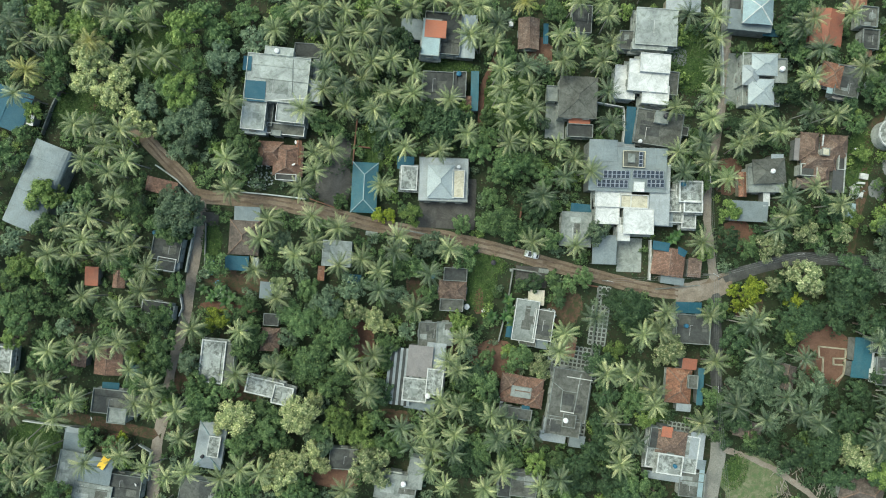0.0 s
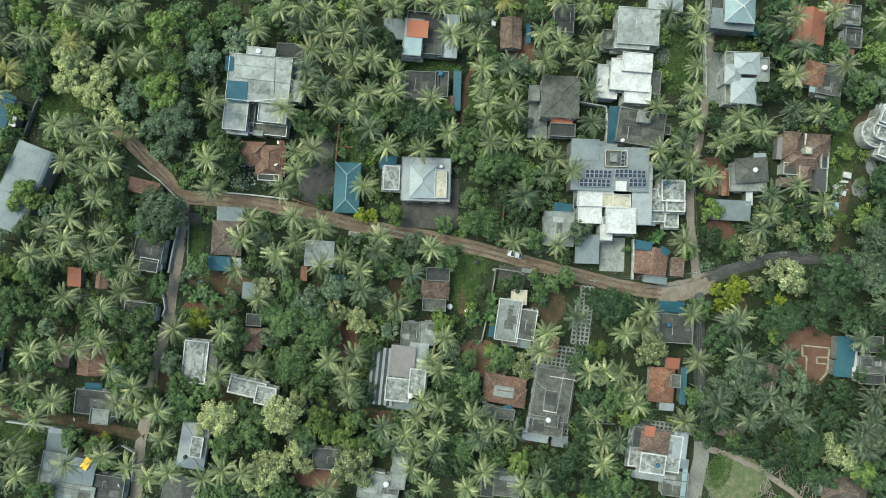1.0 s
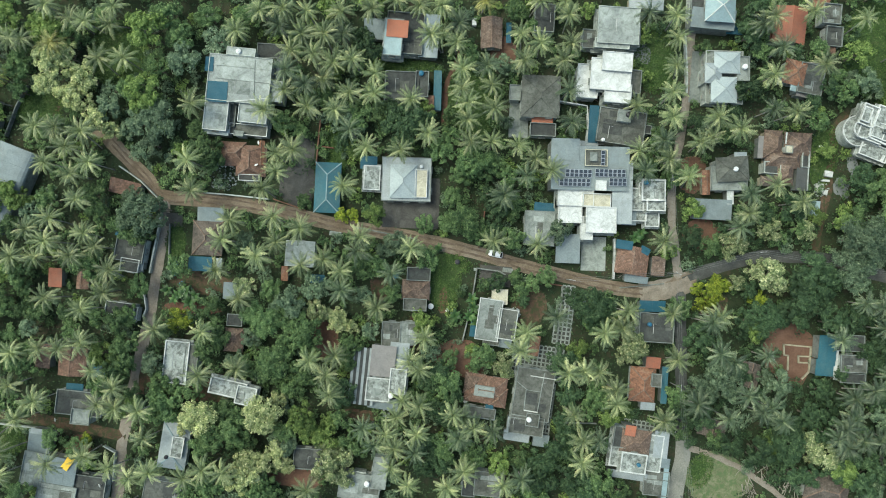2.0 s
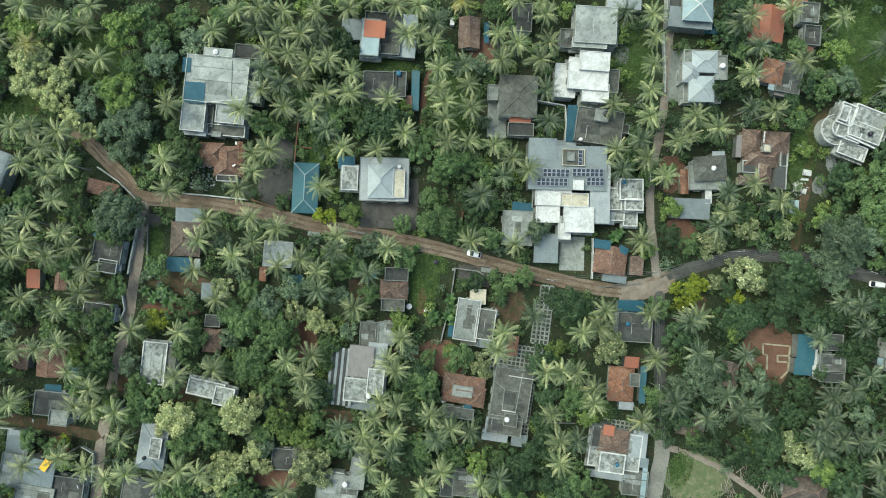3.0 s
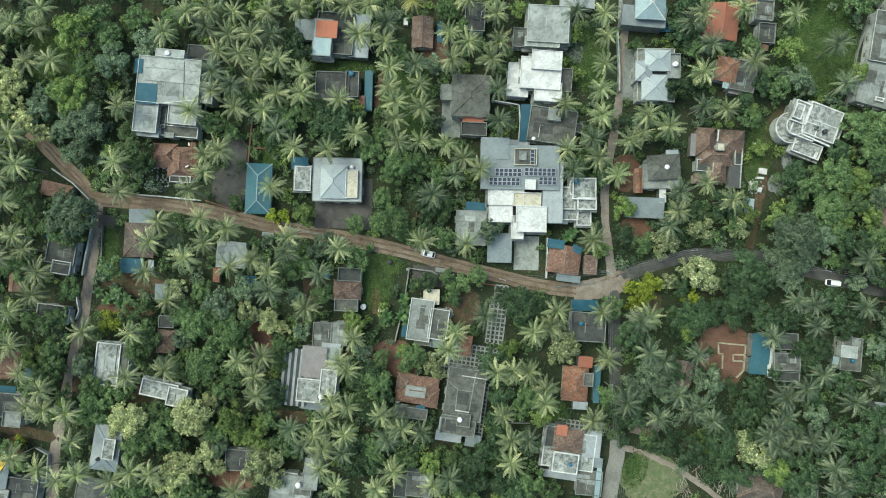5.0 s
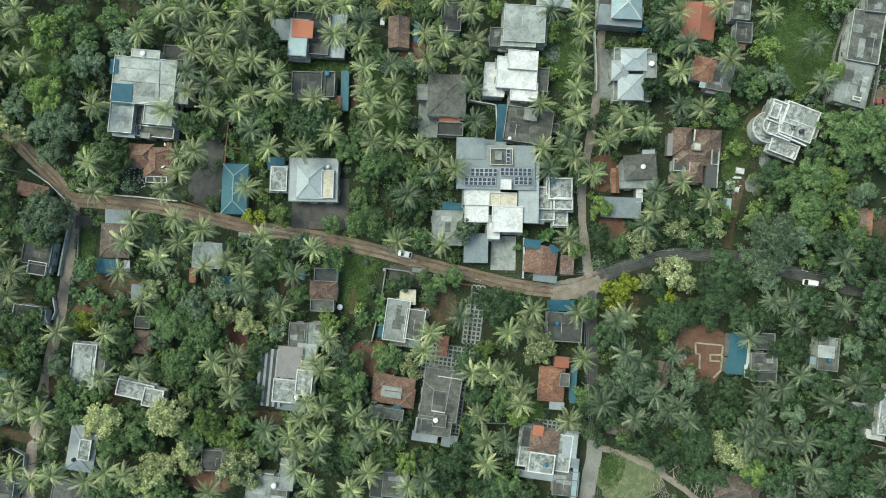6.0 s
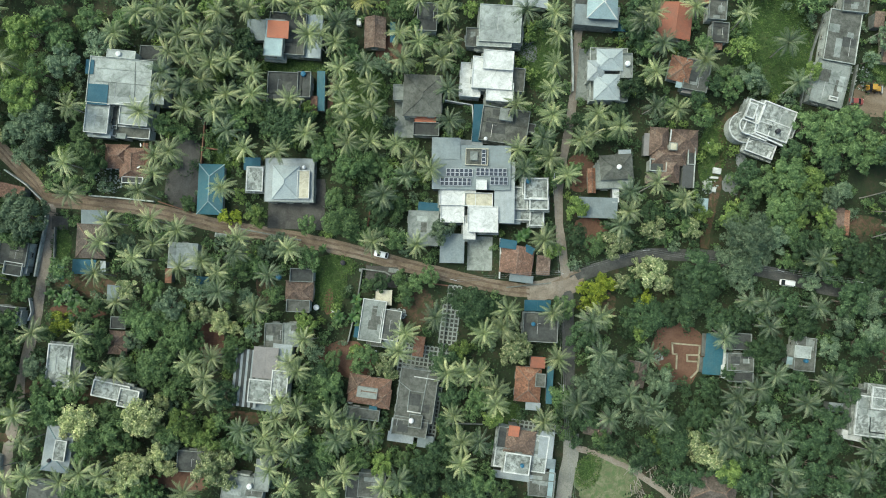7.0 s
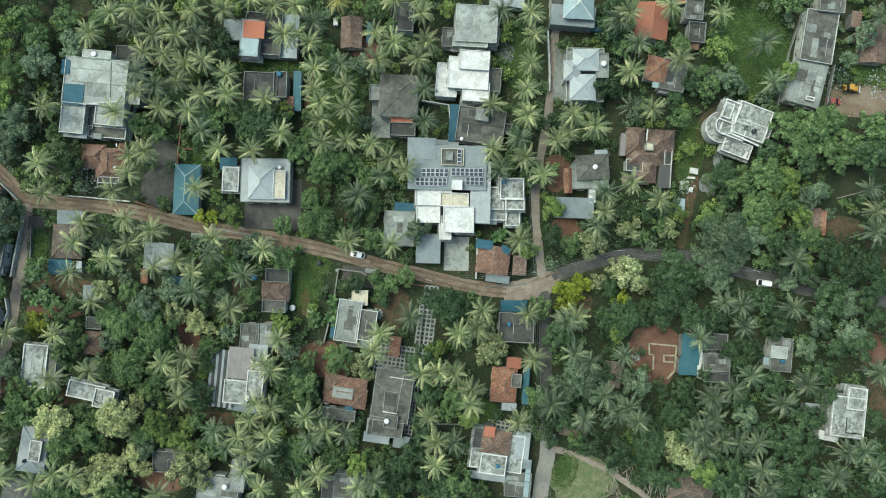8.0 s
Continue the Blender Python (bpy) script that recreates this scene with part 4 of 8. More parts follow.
flat(h, -1.24, 7.22, 7.70, 2.22, 7.3, "light_concrete", rim=0.12)
lean(h, 7.20, -1.99, 6.58, 5.68, 5.8, 0.3, "mid_sheet")
flat(h, 3.28, -7.81, 7.76, 6.86, 6.2, "light_concrete", rim=0.3, rim_material="old_rim")
flat(h, -6.45, -10.09, 6.42, 8.06, 6.1, "light_concrete", rim=0.3, rim_material="old_rim")
lean(h, -6.63, -14.02, 6.93, 1.81, 4.6, 0.2, "pale_sheet")
flat(h, -3.00, -9.08, 2.27, 6.35, 4.0, "mossy", rim=0.3)
flat(h, 1.82, -12.68, 10.30, 3.03, 3.6, "mossy", rim=0.5, rim_material="old_rim")
flat(h, -0.49, -14.00, 2.71, 1.51, 4.4, "concrete", rim=0.2)
flat(h, 8.25, 4.34, 1.51, 5.44, 4.0, "concrete", rim=0.3)
cloth(h, -6.47, -3.94, 5.35, 5.49, 6.95, "deep_blue", rot=2.0)
cloth(h, -9.35, 3.21, 2.23, 3.86, 6.95, "deep_blue", rot=2.0)
curb(h, (-3.70, -6.37), (6.90, -4.44), 6.85, 0.25, "old_rim")
curb(h, (2.54, 5.46), (3.24, -3.89), 6.85, 0.16, "concrete")
curb(h, (-7.35, -0.36), (7.68, -0.42), 6.85, 0.14, "concrete")
h = house(-43.57, 24.94, -2.4, "old house under a mottled red-brown clay tile roof")
hip(h, 1.52, -1.41, 8.12, 8.42, 4.8, 1.7, "red_tile", wall="wall_cream", ridge=2.2)
hip(h, -3.36, 0.26, 6.63, 6.63, 4.5, 1.5, "red_tile", wall="wall_cream", ridge=1.2)
gable(h, 4.32, 0.76, 1.51, 6.66, 3.6, 0.5, "orange_tile")
flat(h, 1.25, -6.00, 5.78, 1.83, 2.9, "dark_concrete", rim=0.3, rim_material="old_rim")
curb(h, (-0.77, -2.78), (-0.97, -4.62), 3.3, 0.3, "wall_cream")
h = house(-37.07, 53.26, -3.3, "small dark flat-roofed outhouse among the palms", "outhouse")
flat(h, 0.00, 0.00, 7.33, 4.02, 3.4, "dark_concrete", rim=0.3)
h = house(-0.71, 58.21, -4.3, "house with a dark terrace, pale blocks and an orange roof patch")
flat(h, 0.00, 0.00, 10.10, 11.46, 3.8, "dark_concrete", rim=0.7)
flat(h, -2.87, -2.15, 5.12, 10.06, 6.4, "pale_blue", rim=0.12, z0=0.0)
lean(h, -1.84, 0.04, 5.71, 4.56, 6.9, 0.3, "orange_sheet", z0=5.8)
lean(h, -8.56, 0.95, 5.53, 5.60, 3, 0.4, "grey_sheet", rot=2.0)
lean(h, 6.61, 0.04, 5.21, 11.79, 3.6, 0.4, "pale_sheet")
h = house(-1.33, 42.71, -2.3, "low house with a black mouldy terrace and a blue sheet strip")
flat(h, 0.00, 0.00, 9.45, 10.15, 4, "dark_concrete", rim=0.4)
flat(h, 5.25, 1.70, 3.65, 7.06, 4.4, "dark_concrete", rim=0.5)
lean(h, 9.49, 0.58, 2.15, 10.82, 3.2, 0.3, "blue_sheet", rot=1.0)
lean(h, 7.82, -3.28, 1.84, 4.62, 3.4, 0.3, "red_tile", rot=1.0)
h = house(22.83, 58.83, -1.3, "small cottage with a worn brown gabled tile roof", "cottage")
gable(h, 0.00, 0.00, 5.82, 8.67, 4.2, 1.4, "brown_tile")
cloth(h, 4.75, 0.38, 1.39, 5.63, 2.4, "deep_blue")
h = house(37.08, 62.58, -3.3, "small flat-roofed concrete house with a dark roof")
flat(h, 0.00, 0.00, 5.52, 7.76, 4.2, "dark_concrete", rim=0.4)
h = house(56.59, 59.81, -3.3, "two-storey house with a blotchy grey concrete roof")
flat(h, 0.00, 0.00, 11.22, 10.11, 6.4, "light_concrete", rim=0.25)
flat(h, -1.42, -4.86, 9.42, 2.76, 6, "light_concrete", rim=0.25)
flat(h, -6.26, -3.10, 5.54, 5.29, 3.6, "mossy", rim=0.4)
flat(h, 4.43, -1.93, 3.67, 6.49, 5, "concrete", rim=0.4)
h = house(65.08, 67.29, -3.3, "long shed with a grey ribbed metal roof", "shed")
gable(h, 0.00, 0.00, 9.55, 3.74, 4.2, 1, "mid_sheet")
h = house(54.38, 46.43, -4.3, "bright white modern two-storey house with stepped flat roofs")
flat(h, 0.00, 0.00, 10.88, 8.53, 6.6, "white", rim=0.3, rim_material='white')
flat(h, 1.29, 3.36, 8.12, 5.16, 7.4, "white", rim=0.25, rim_material='white')
flat(h, -5.65, -1.58, 5.80, 9.24, 4.6, "white", rim=0.3, rim_material='white')
flat(h, 2.31, -4.72, 7.26, 5.18, 6.2, "white", rim=0.25, rim_material='white')
flat(h, 6.93, -0.60, 3.99, 6.50, 4, "mossy", rim=0.5, rot=-1.0)
h = house(85.66, 46.90, -1.3, "pale two-storey house with three grey hipped roofs")
flat(h, 0.20, -0.20, 10.20, 14.60, 3.8, "concrete", rim=0.4, rim_material="wall_white")
hip(h, -0.25, 2.95, 6.92, 5.76, 8, 1.3, "pale_sheet")
hip(h, -3.81, 0.14, 4.53, 5.46, 7.4, 1, "mid_sheet")
hip(h, -0.93, -4.27, 6.92, 6.96, 7.8, 1.4, "pale_sheet")
flat(h, 4.22, 1.56, 3.35, 6.73, 6.2, "concrete", rim=0.5)
h = house(83.78, 64.76, -3.3, "two-storey house with a pale blue hipped roof and grey eaves")
hip(h, 0.00, 0.00, 8.11, 7.90, 8.6, 1.8, "pale_blue", cap='white')
lean(h, -1.08, -2.52, 11.92, 5.25, 5.6, 0.8, "grey_sheet", rot=-2.0)
flat(h, -4.91, 1.51, 4.32, 6.86, 4.2, "dark_concrete", rim=0.4)
cloth(h, 5.74, -3.99, 4.66, 3.13, 3, "deep_blue")
h = house(104.19, 61.35, -7.3, "house under a red oxide metal roof with two slopes")
gable(h, 0.00, 0.00, 8.91, 9.95, 4.8, 1.2, "red_sheet")
lean(h, -3.18, -1.72, 3.10, 6.27, 3.2, 0.4, "red_sheet")
h = house(115.55, 64.39, -5.3, "grey concrete house with small terraces")
flat(h, 0.00, 0.00, 4.96, 5.64, 3.8, "mossy", rim=0.5)
flat(h, 1.36, -5.91, 4.66, 5.65, 3.2, "dark_concrete", rim=0.5)
lean(h, -3.05, 3.36, 4.64, 3.76, 4, 0.4, "orange_tile")
lean(h, 0.65, -9.30, 3.73, 2.20, 2.8, 0.3, "red_tile")
h = house(109.60, 46.41, -11.4, "faded pink tiled house with a mossy terrace")
flat(h, 0.00, 0.00, 6.78, 8.42, 3.8, "mossy", rim=0.4)
hip(h, -4.55, 0.96, 6.11, 6.81, 5.2, 1.2, "orange_tile", rot=-2.0)
lean(h, -0.86, -3.34, 4.01, 3.12, 3.2, 0.4, "pink_sheet")
cloth(h, -3.93, -3.13, 2.16, 1.87, 3.5, "pale_blue")
h = house(99.05, 25.89, -3.4, "wide house with interlocking brown tile hips")
hip(h, 0.21, 2.85, 5.09, 7.79, 5.5, 2.0, "brown_tile", wall="wall_cream", over=0.5)
hip(h, 3.05, -0.90, 9.60, 5.10, 5.3, 1.9, "brown_tile", wall="wall_cream", over=0.5)
hip(h, 6.97, 3.24, 7.48, 6.59, 5.6, 2.1, "brown_tile", wall="wall_cream", over=0.5)
hip(h, 3.67, -4.77, 5.11, 6.61, 5.0, 1.8, "brown_tile", wall="wall_cream", over=0.4)
hip(h, 0.80, -7.18, 6.66, 2.73, 3.6, 0.9, "grey_tile", wall="wall_cream", over=0.3)
lean(h, 8.57, -6.05, 3.34, 6.37, 3.3, 0.4, "dark_sheet")
flat(h, 0.07, -3.63, 4.55, 3.34, 3.2, "dark_concrete", rim=0.6, rim_material="wall_white")
flat(h, 9.01, -0.77, 2.13, 4.55, 3.2, "dark_concrete", rim=0.6, rim_material="wall_white")
flat(h, 3.26, 1.19, 2.10, 2.10, 5.6, "cream", rim=0.2, z0=3.0)
lean(h, -3.01, 1.93, 1.52, 6.08, 3.0, 0.3, "pink_sheet")
curb(h, (2.66, 5.81), (2.48, 2.74), 5.2, 0.3, "white")
curb(h, (9.98, 1.54), (9.82, -9.23), 3.5, 0.25, "wall_white")
h = house(86.90, 19.45, 0.6, "grey house with an old cement hipped top")
flat(h, 0.00, 0.00, 9.81, 7.05, 4, "concrete", rim=0.3)
hip(h, 0.40, 2.11, 8.79, 6.65, 6.2, 1, "mossy", rot=3.0)
lean(h, 2.78, 5.35, 3.36, 2.75, 5, 0.2, "mid_sheet")
gable(h, -5.70, -1.14, 2.15, 6.76, 3.4, 0.7, "orange_tile")
lean(h, -4.19, -8.49, 10.45, 5.53, 3.2, 0.5, "grey_sheet", rot=-3.0)
lean(h, 0.59, -4.82, 1.85, 4.61, 3.3, 0.2, "white")
h = house(35.80, 40.76, -2.3, "two-storey house with a mossy brown flat roof and an orange awning")
hip(h, 0.00, 0.00, 10.28, 11.27, 6.6, 0.9, "mossy", over=0.35, ridge=0.6)
lean(h, 0.92, -5.81, 5.79, 1.84, 4.4, 0.5, "orange_sheet")
flat(h, 1.21, -8.53, 7.04, 3.69, 3.6, "dark_concrete", rim=0.6)
flat(h, -6.63, 1.40, 3.08, 4.34, 3, "concrete", rim=0.4)
h = house(57.63, 32.81, -8.4, "flat-roofed house with a stained grey terrace and a blue sheet strip")
flat(h, 0.00, 0.00, 12.80, 9.51, 4.6, "mossy", rim=0.5)
flat(h, 0.04, 2.67, 3.62, 3.34, 6.4, "concrete", rim=0.2, z0=4.5)
flat(h, 6.33, 0.52, 3.98, 2.46, 4, "dark_concrete", rim=0.4)
lean(h, -7.19, 0.06, 2.61, 10.19, 3.4, 0.3, "deep_blue", rot=5.0)
lean(h, -8.10, -5.62, 6.15, 1.85, 3, 0.3, "mid_sheet", rot=5.0)
h = house(48.63, 21.23, -1.4, "large modern house with solar panels over grey roofs and white terraces")
lean(h, 0.00, 0.00, 20.62, 11.68, 7.6, 0.5, "grey_sheet")
lean(h, -6.78, 4.80, 7.46, 5.69, 7.9, 0.3, "grey_sheet")
flat(h, 1.34, 2.69, 5.97, 4.49, 7.9, "mossy", rim=0.3, z0=5.5, rim_material='cream')
flat(h, 0.52, 2.84, 1.93, 2.39, 8.6, "concrete", rim=0.1, z0=7.8)
lean(h, 8.87, -6.31, 5.41, 16.24, 6.6, 0.4, "mid_sheet")
lean(h, 11.11, -10.50, 4.88, 7.93, 4, 0.4, "grey_sheet")
flat(h, -3.45, -7.74, 9.63, 4.52, 6.2, "white", rim=0.4, rim_material='white')
flat(h, -4.76, -11.21, 6.33, 6.63, 5.8, "white", rim=0.3, rim_material='white')
flat(h, 2.07, -8.33, 7.52, 3.61, 6.4, "cream", rim=0.5, rim_material='white')
flat(h, 3.27, -13.57, 8.09, 6.89, 6.8, "white", rim=0.3, rim_material='white')
flat(h, -0.16, -15.70, 3.32, 6.34, 5.4, "white", rim=0.25, rim_material='white')
flat(h, 2.63, -4.68, 2.82, 2.68, 8.6, "white", rim=0.15, rim_material='white', z0=7.0)
solar_array(h, -3.15, -1.48, 6, 1, 7.75)
solar_array(h, 5.21, -1.19, 7, 1, 7.75)
solar_array(h, -4.10, -3.89, 7, 1, 7.65)
solar_array(h, 7.24, -3.50, 4, 1, 7.65)
solar_array(h, 3.12, 2.60, 1, 2, 7.95)
h = house(43.49, 0.14, -1.5, "car porch with a smooth blue-grey metal roof", "car porch")
lean(h, 0.00, 0.00, 6.56, 7.92, 3.4, 0.3, "grey_sheet", posts=True)
h = house(65.72, 15.62, -1.4, "unfinished house with white-rimmed mouldy roof slabs")
flat(h, 0.00, 0.00, 6.34, 5.74, 6, "old_white", rim=0.6)
flat(h, 0.85, -3.86, 5.14, 3.33, 5.6, "old_white", rim=0.6)
flat(h, -2.87, 0.35, 1.52, 3.96, 4.8, "old_white", rim=0.5)
flat(h, -3.95, -2.40, 3.95, 6.09, 4.6, "old_white", rim=0.4)
flat(h, -3.19, -6.24, 4.59, 3.97, 3.6, "old_white", rim=0.5)
flat(h, 0.59, -7.32, 3.98, 4.59, 3.4, "old_white", rim=0.4)
h = house(60.83, -3.06, -8.5, "cottage with a patched red clay tile roof and blue tarpaulin", "cottage")
gable(h, 0.00, 0.00, 8.79, 7.58, 4.4, 1.3, "red_tile")
lean(h, 7.22, -0.39, 3.67, 5.18, 3.4, 0.5, "brown_tile", rot=5.0)
cloth(h, -2.98, 3.82, 4.55, 2.43, 4.3, "deep_blue")
cloth(h, 2.84, 3.22, 2.73, 1.84, 3.8, "deep_blue", rot=-21.1)
lean(h, 1.92, -4.78, 6.42, 1.99, 2.8, 0.3, "grey_sheet", rot=1.0)
h = house(66.76, -20.94, -3.5, "roadside house with a dark terrace and a teal sheet awning")
flat(h, 0.00, 0.00, 9.37, 7.82, 4.6, "dark_concrete", rim=0.45)
lean(h, -0.82, 5.58, 7.02, 3.04, 3.2, 0.4, "deep_blue", rot=2.0)
h = house(-21.30, 16.24, -2.4, "long low building under a teal-blue hipped metal roof")
hip(h, 0.00, 0.00, 6.93, 13.62, 4.8, 1.4, "blue_sheet", cap='pale_blue')
h = house(-0.05, 18.57, -1.4, "villa with a pale hipped roof on a wide slab")
flat(h, 0.00, 0.00, 13.37, 11.90, 3.8, "mid_sheet", rim=0.12)
hip(h, -0.75, -0.70, 7.18, 9.01, 6.4, 1.8, "pale_sheet", ridge=0.5)
flat(h, 3.97, -1.19, 3.33, 7.59, 4.6, "cream", rim=0.35, rim_material='white')
flat(h, -9.27, 0.12, 4.55, 6.71, 3.9, "old_white", rim=0.2, rot=-1.0)
lean(h, -10.36, 4.32, 4.57, 3.37, 3.2, 0.3, "deep_blue")
h = house(35.77, 5.52, -2.4, "plain concrete house with a flat grey roof")
flat(h, 0.00, 0.00, 8.22, 9.43, 3.8, "concrete", rim=0.2)
cloth(h, 1.46, 5.64, 6.12, 2.76, 3, "deep_blue", rot=-3.0)
h = house(-53.51, 2.49, -2.5, "old house with a greyed tile roof and a metal porch")
hip(h, 0.00, 0.00, 8.09, 9.31, 4.8, 1.6, "grey_tile", wall='wall_cream')
lean(h, 0.48, 6.34, 6.96, 3.95, 3.2, 0.4, "grey_sheet")
cloth(h, -1.58, -6.98, 6.36, 3.94, 2.7, "deep_blue")
lean(h, 3.44, -6.72, 1.51, 3.03, 2.8, 0.3, "mid_sheet")
h = house(-47.51, -11.61, -4.5, "small shed with a blue-grey sheet roof", "shed")
lean(h, 0.00, 0.00, 3.33, 4.54, 2.8, 0.4, "grey_sheet")
h = house(-28.43, -1.60, -3.5, "small house with a pale bare concrete roof")
flat(h, 0.00, 0.00, 7.85, 6.95, 3.8, "light_concrete", rim=0.08)
lean(h, -3.99, -5.58, 1.82, 3.94, 2.8, 0.3, "orange_tile")
cloth(h, 4.84, -6.49, 3.95, 2.43, 2.4, "deep_blue")
h = house(2.61, -11.11, -2.5, "house with a brown tiled hip between two small terraces")
hip(h, 0.00, 0.00, 7.51, 5.40, 4.9, 1.4, "brown_tile", wall='wall_cream', over=0.3)
flat(h, 0.57, 4.23, 6.36, 3.63, 3.6, "dark_concrete", rim=0.6)
flat(h, -0.06, -3.99, 6.36, 3.32, 3.4, "mossy", rim=0.6)
h = house(-3.89, -22.92, -2.5, "small concrete house with a lighter cement patch")
flat(h, 0.00, 0.00, 5.12, 6.60, 4, "mossy", rim=0.35)
flat(h, 4.50, 0.40, 4.52, 6.30, 4.1, "concrete", rim=0.35)
h = house(23.38, -20.29, -8.5, "house with a mottled black and white terrace roof")
flat(h, -1.36, 1.08, 6.35, 11.18, 4.0, "concrete", rim=0.35, rim_material="old_rim")
flat(h, 3.59, 0.60, 5.14, 8.17, 3.9, "mossy", rim=0.35, rim_material="old_rim")
flat(h, 0.15, -4.83, 4.55, 1.52, 3.4, "mossy", rim=0.3)
lean(h, 3.95, -4.61, 3.34, 2.43, 3.0, 0.2, "grey_sheet")
cloth(h, -4.98, -2.19, 1.83, 3.97, 2.4, "deep_blue")
h = house(25.14, -12.94, -2.5, "square porch with a cream metal roof", "car porch")
lean(h, 0.00, 0.00, 4.41, 4.09, 3.2, 0.2, "cream", posts=True)
h = house(21.37, -37.65, -8.5, "house with a red-brown tiled hip around a cement flat")
hip(h, 0.00, 0.00, 11.07, 7.43, 5, 1.3, "red_tile", wall='wall_white')
flat(h, -0.40, -0.24, 5.40, 2.90, 5.02, "concrete", rim=0.12, z0=4.0)
hip(h, -3.20, 1.10, 5.40, 5.60, 4.7, 1.2, "brown_tile", wall="wall_white")
hip(h, 3.60, -1.60, 4.60, 5.20, 4.6, 1.1, "red_tile", wall="wall_white")
flat(h, -0.77, -6.24, 8.76, 3.00, 3.2, "mossy", rim=0.5)
cloth(h, 1.64, -4.41, 2.11, 1.20, 3.6, "deep_blue")
h = house(34.49, -26.04, -8.5, "small hut with a faded red tile roof beside a paved court", "hut")
lean(h, 0.00, 0.00, 2.90, 5.40, 3.0, 0.4, "orange_tile", side="e")
h = house(33.95, -38.74, -8.5, "long house with an old blackened concrete roof in bays")
flat(h, 0.00, 0.00, 10.22, 13.73, 4.3, "mossy", rim=0.25)
flat(h, -0.59, -8.33, 9.29, 5.05, 4.5, "mossy", rim=0.25)
flat(h, 0.64, -6.47, 3.58, 3.55, 5.2, "mossy", rim=0.4, z0=4.4)
lean(h, -4.11, -8.56, 3.01, 3.58, 4, 0.3, "mid_sheet")
lean(h, -2.63, -11.74, 6.93, 2.69, 3.6, 0.3, "mid_sheet")
lean(h, 4.00, -11.97, 4.22, 3.29, 3.4, 0.3, "grey_sheet")
curb(h, (2.20, 6.10), (1.66, -5.72), 4.42, 0.22, "concrete")
curb(h, (-2.04, 0.95), (-1.86, -4.44), 4.42, 0.22, "concrete")
curb(h, (-5.40, 3.16), (-1.75, 0.99), 4.42, 0.18, "concrete")
curb(h, (-1.88, -4.40), (1.76, -4.46), 4.6, 0.25, "old_rim")
curb(h, (-1.41, 4.82), (5.42, 4.78), 4.5, 0.2, "old_rim")
curb(h, (-1.75, 0.99), (2.19, 0.97), 4.42, 0.14, "concrete")
h = house(-5.89, -29.92, -5.5, "workshop with striped light and dark sheet roofs", "workshop")
lean(h, 0.00, 0.00, 6.56, 8.30, 5.4, 0.5, "pink_sheet")
lean(h, -7.97, -4.58, 0.72, 15.18, 4.4, 0.3, "mid_sheet")
lean(h, -7.22, -4.56, 0.72, 15.17, 4.54, 0.3, "dark_concrete")
lean(h, -6.49, -4.60, 0.72, 15.18, 4.4, 0.3, "mid_sheet")
lean(h, -5.75, -4.59, 0.72, 15.17, 4.54, 0.3, "dark_concrete")
lean(h, -5.01, -4.63, 0.72, 15.19, 4.4, 0.3, "mid_sheet")
lean(h, -4.27, -4.61, 0.72, 15.17, 4.54, 0.3, "dark_concrete")
lean(h, -3.53, -4.65, 0.72, 15.19, 4.4, 0.3, "mid_sheet")
lean(h, -2.79, -4.64, 0.72, 15.17, 4.54, 0.3, "dark_concrete")
lean(h, -2.06, -4.68, 0.72, 15.19, 4.4, 0.3, "mid_sheet")
lean(h, 4.04, 1.50, 5.10, 7.46, 4.6, 0.4, "mid_sheet")
flat(h, -0.55, -7.58, 6.56, 6.22, 5, "old_white", rim=0.25)
flat(h, 4.42, -4.87, 4.46, 6.80, 5.6, "old_white", rim=0.3)
lean(h, 1.03, -11.48, 8.13, 3.29, 3.4, 0.4, "grey_sheet", rot=-3.0)
h = house(-60.90, -30.54, -5.5, "house with a white mouldy flat roof")
flat(h, 0.00, 0.00, 6.58, 11.31, 4, "old_white", rim=0.35)
flat(h, 3.89, -0.37, 3.59, 11.03, 3.8, "mossy", rim=0.2)
h = house(-46.97, -37.25, -12.5, "whitewashed stepped house under trees")
flat(h, 0.00, 0.00, 9.87, 4.45, 4.2, "old_white", rim=0.4)
flat(h, 5.22, -0.86, 5.37, 5.03, 4.6, "old_white", rim=0.4)
h = house(-61.19, -52.69, -8.6, "house with a pale blue-grey sheet roof and white top")
hip(h, 0.00, 0.00, 7.43, 12.07, 4.4, 0.9, "mid_sheet", cap='pale_blue')
flat(h, 1.32, 0.17, 3.26, 5.58, 4.8, "old_white", rim=0.15, z0=3.6)
h = house(-88.71, -30.69, -3.6, "cottage with a red-brown gabled tile roof", "cottage")
gable(h, 0.00, 0.00, 7.43, 7.41, 4.4, 1.3, "red_tile")
lean(h, -7.70, 1.14, 3.89, 6.55, 3.6, 0.5, "red_tile", rot=-4.0)
cloth(h, 0.87, -6.81, 4.50, 2.09, 2.6, "deep_blue")
cloth(h, 7.08, -2.17, 3.91, 2.99, 2.6, "deep_blue", rot=-4.0)
h = house(-86.21, -41.47, -5.6, "low house with dark concrete terraces")
flat(h, 0.00, 0.00, 12.52, 6.52, 3.8, "dark_concrete", rim=0.35)
flat(h, 1.11, -3.28, 5.04, 4.12, 4.6, "concrete", rim=0.4)
lean(h, -3.45, 2.36, 4.49, 1.49, 3.2, 0.2, "mid_sheet")
h = house(-91.45, -60.00, -11.6, "rambling house with patched grey sheet roofs")
lean(h, 0.00, 0.00, 9.20, 8.78, 4.2, 0.6, "grey_sheet")
lean(h, -7.20, 6.93, 5.97, 5.92, 3.2, 0.4, "grey_sheet", rot=4.0)
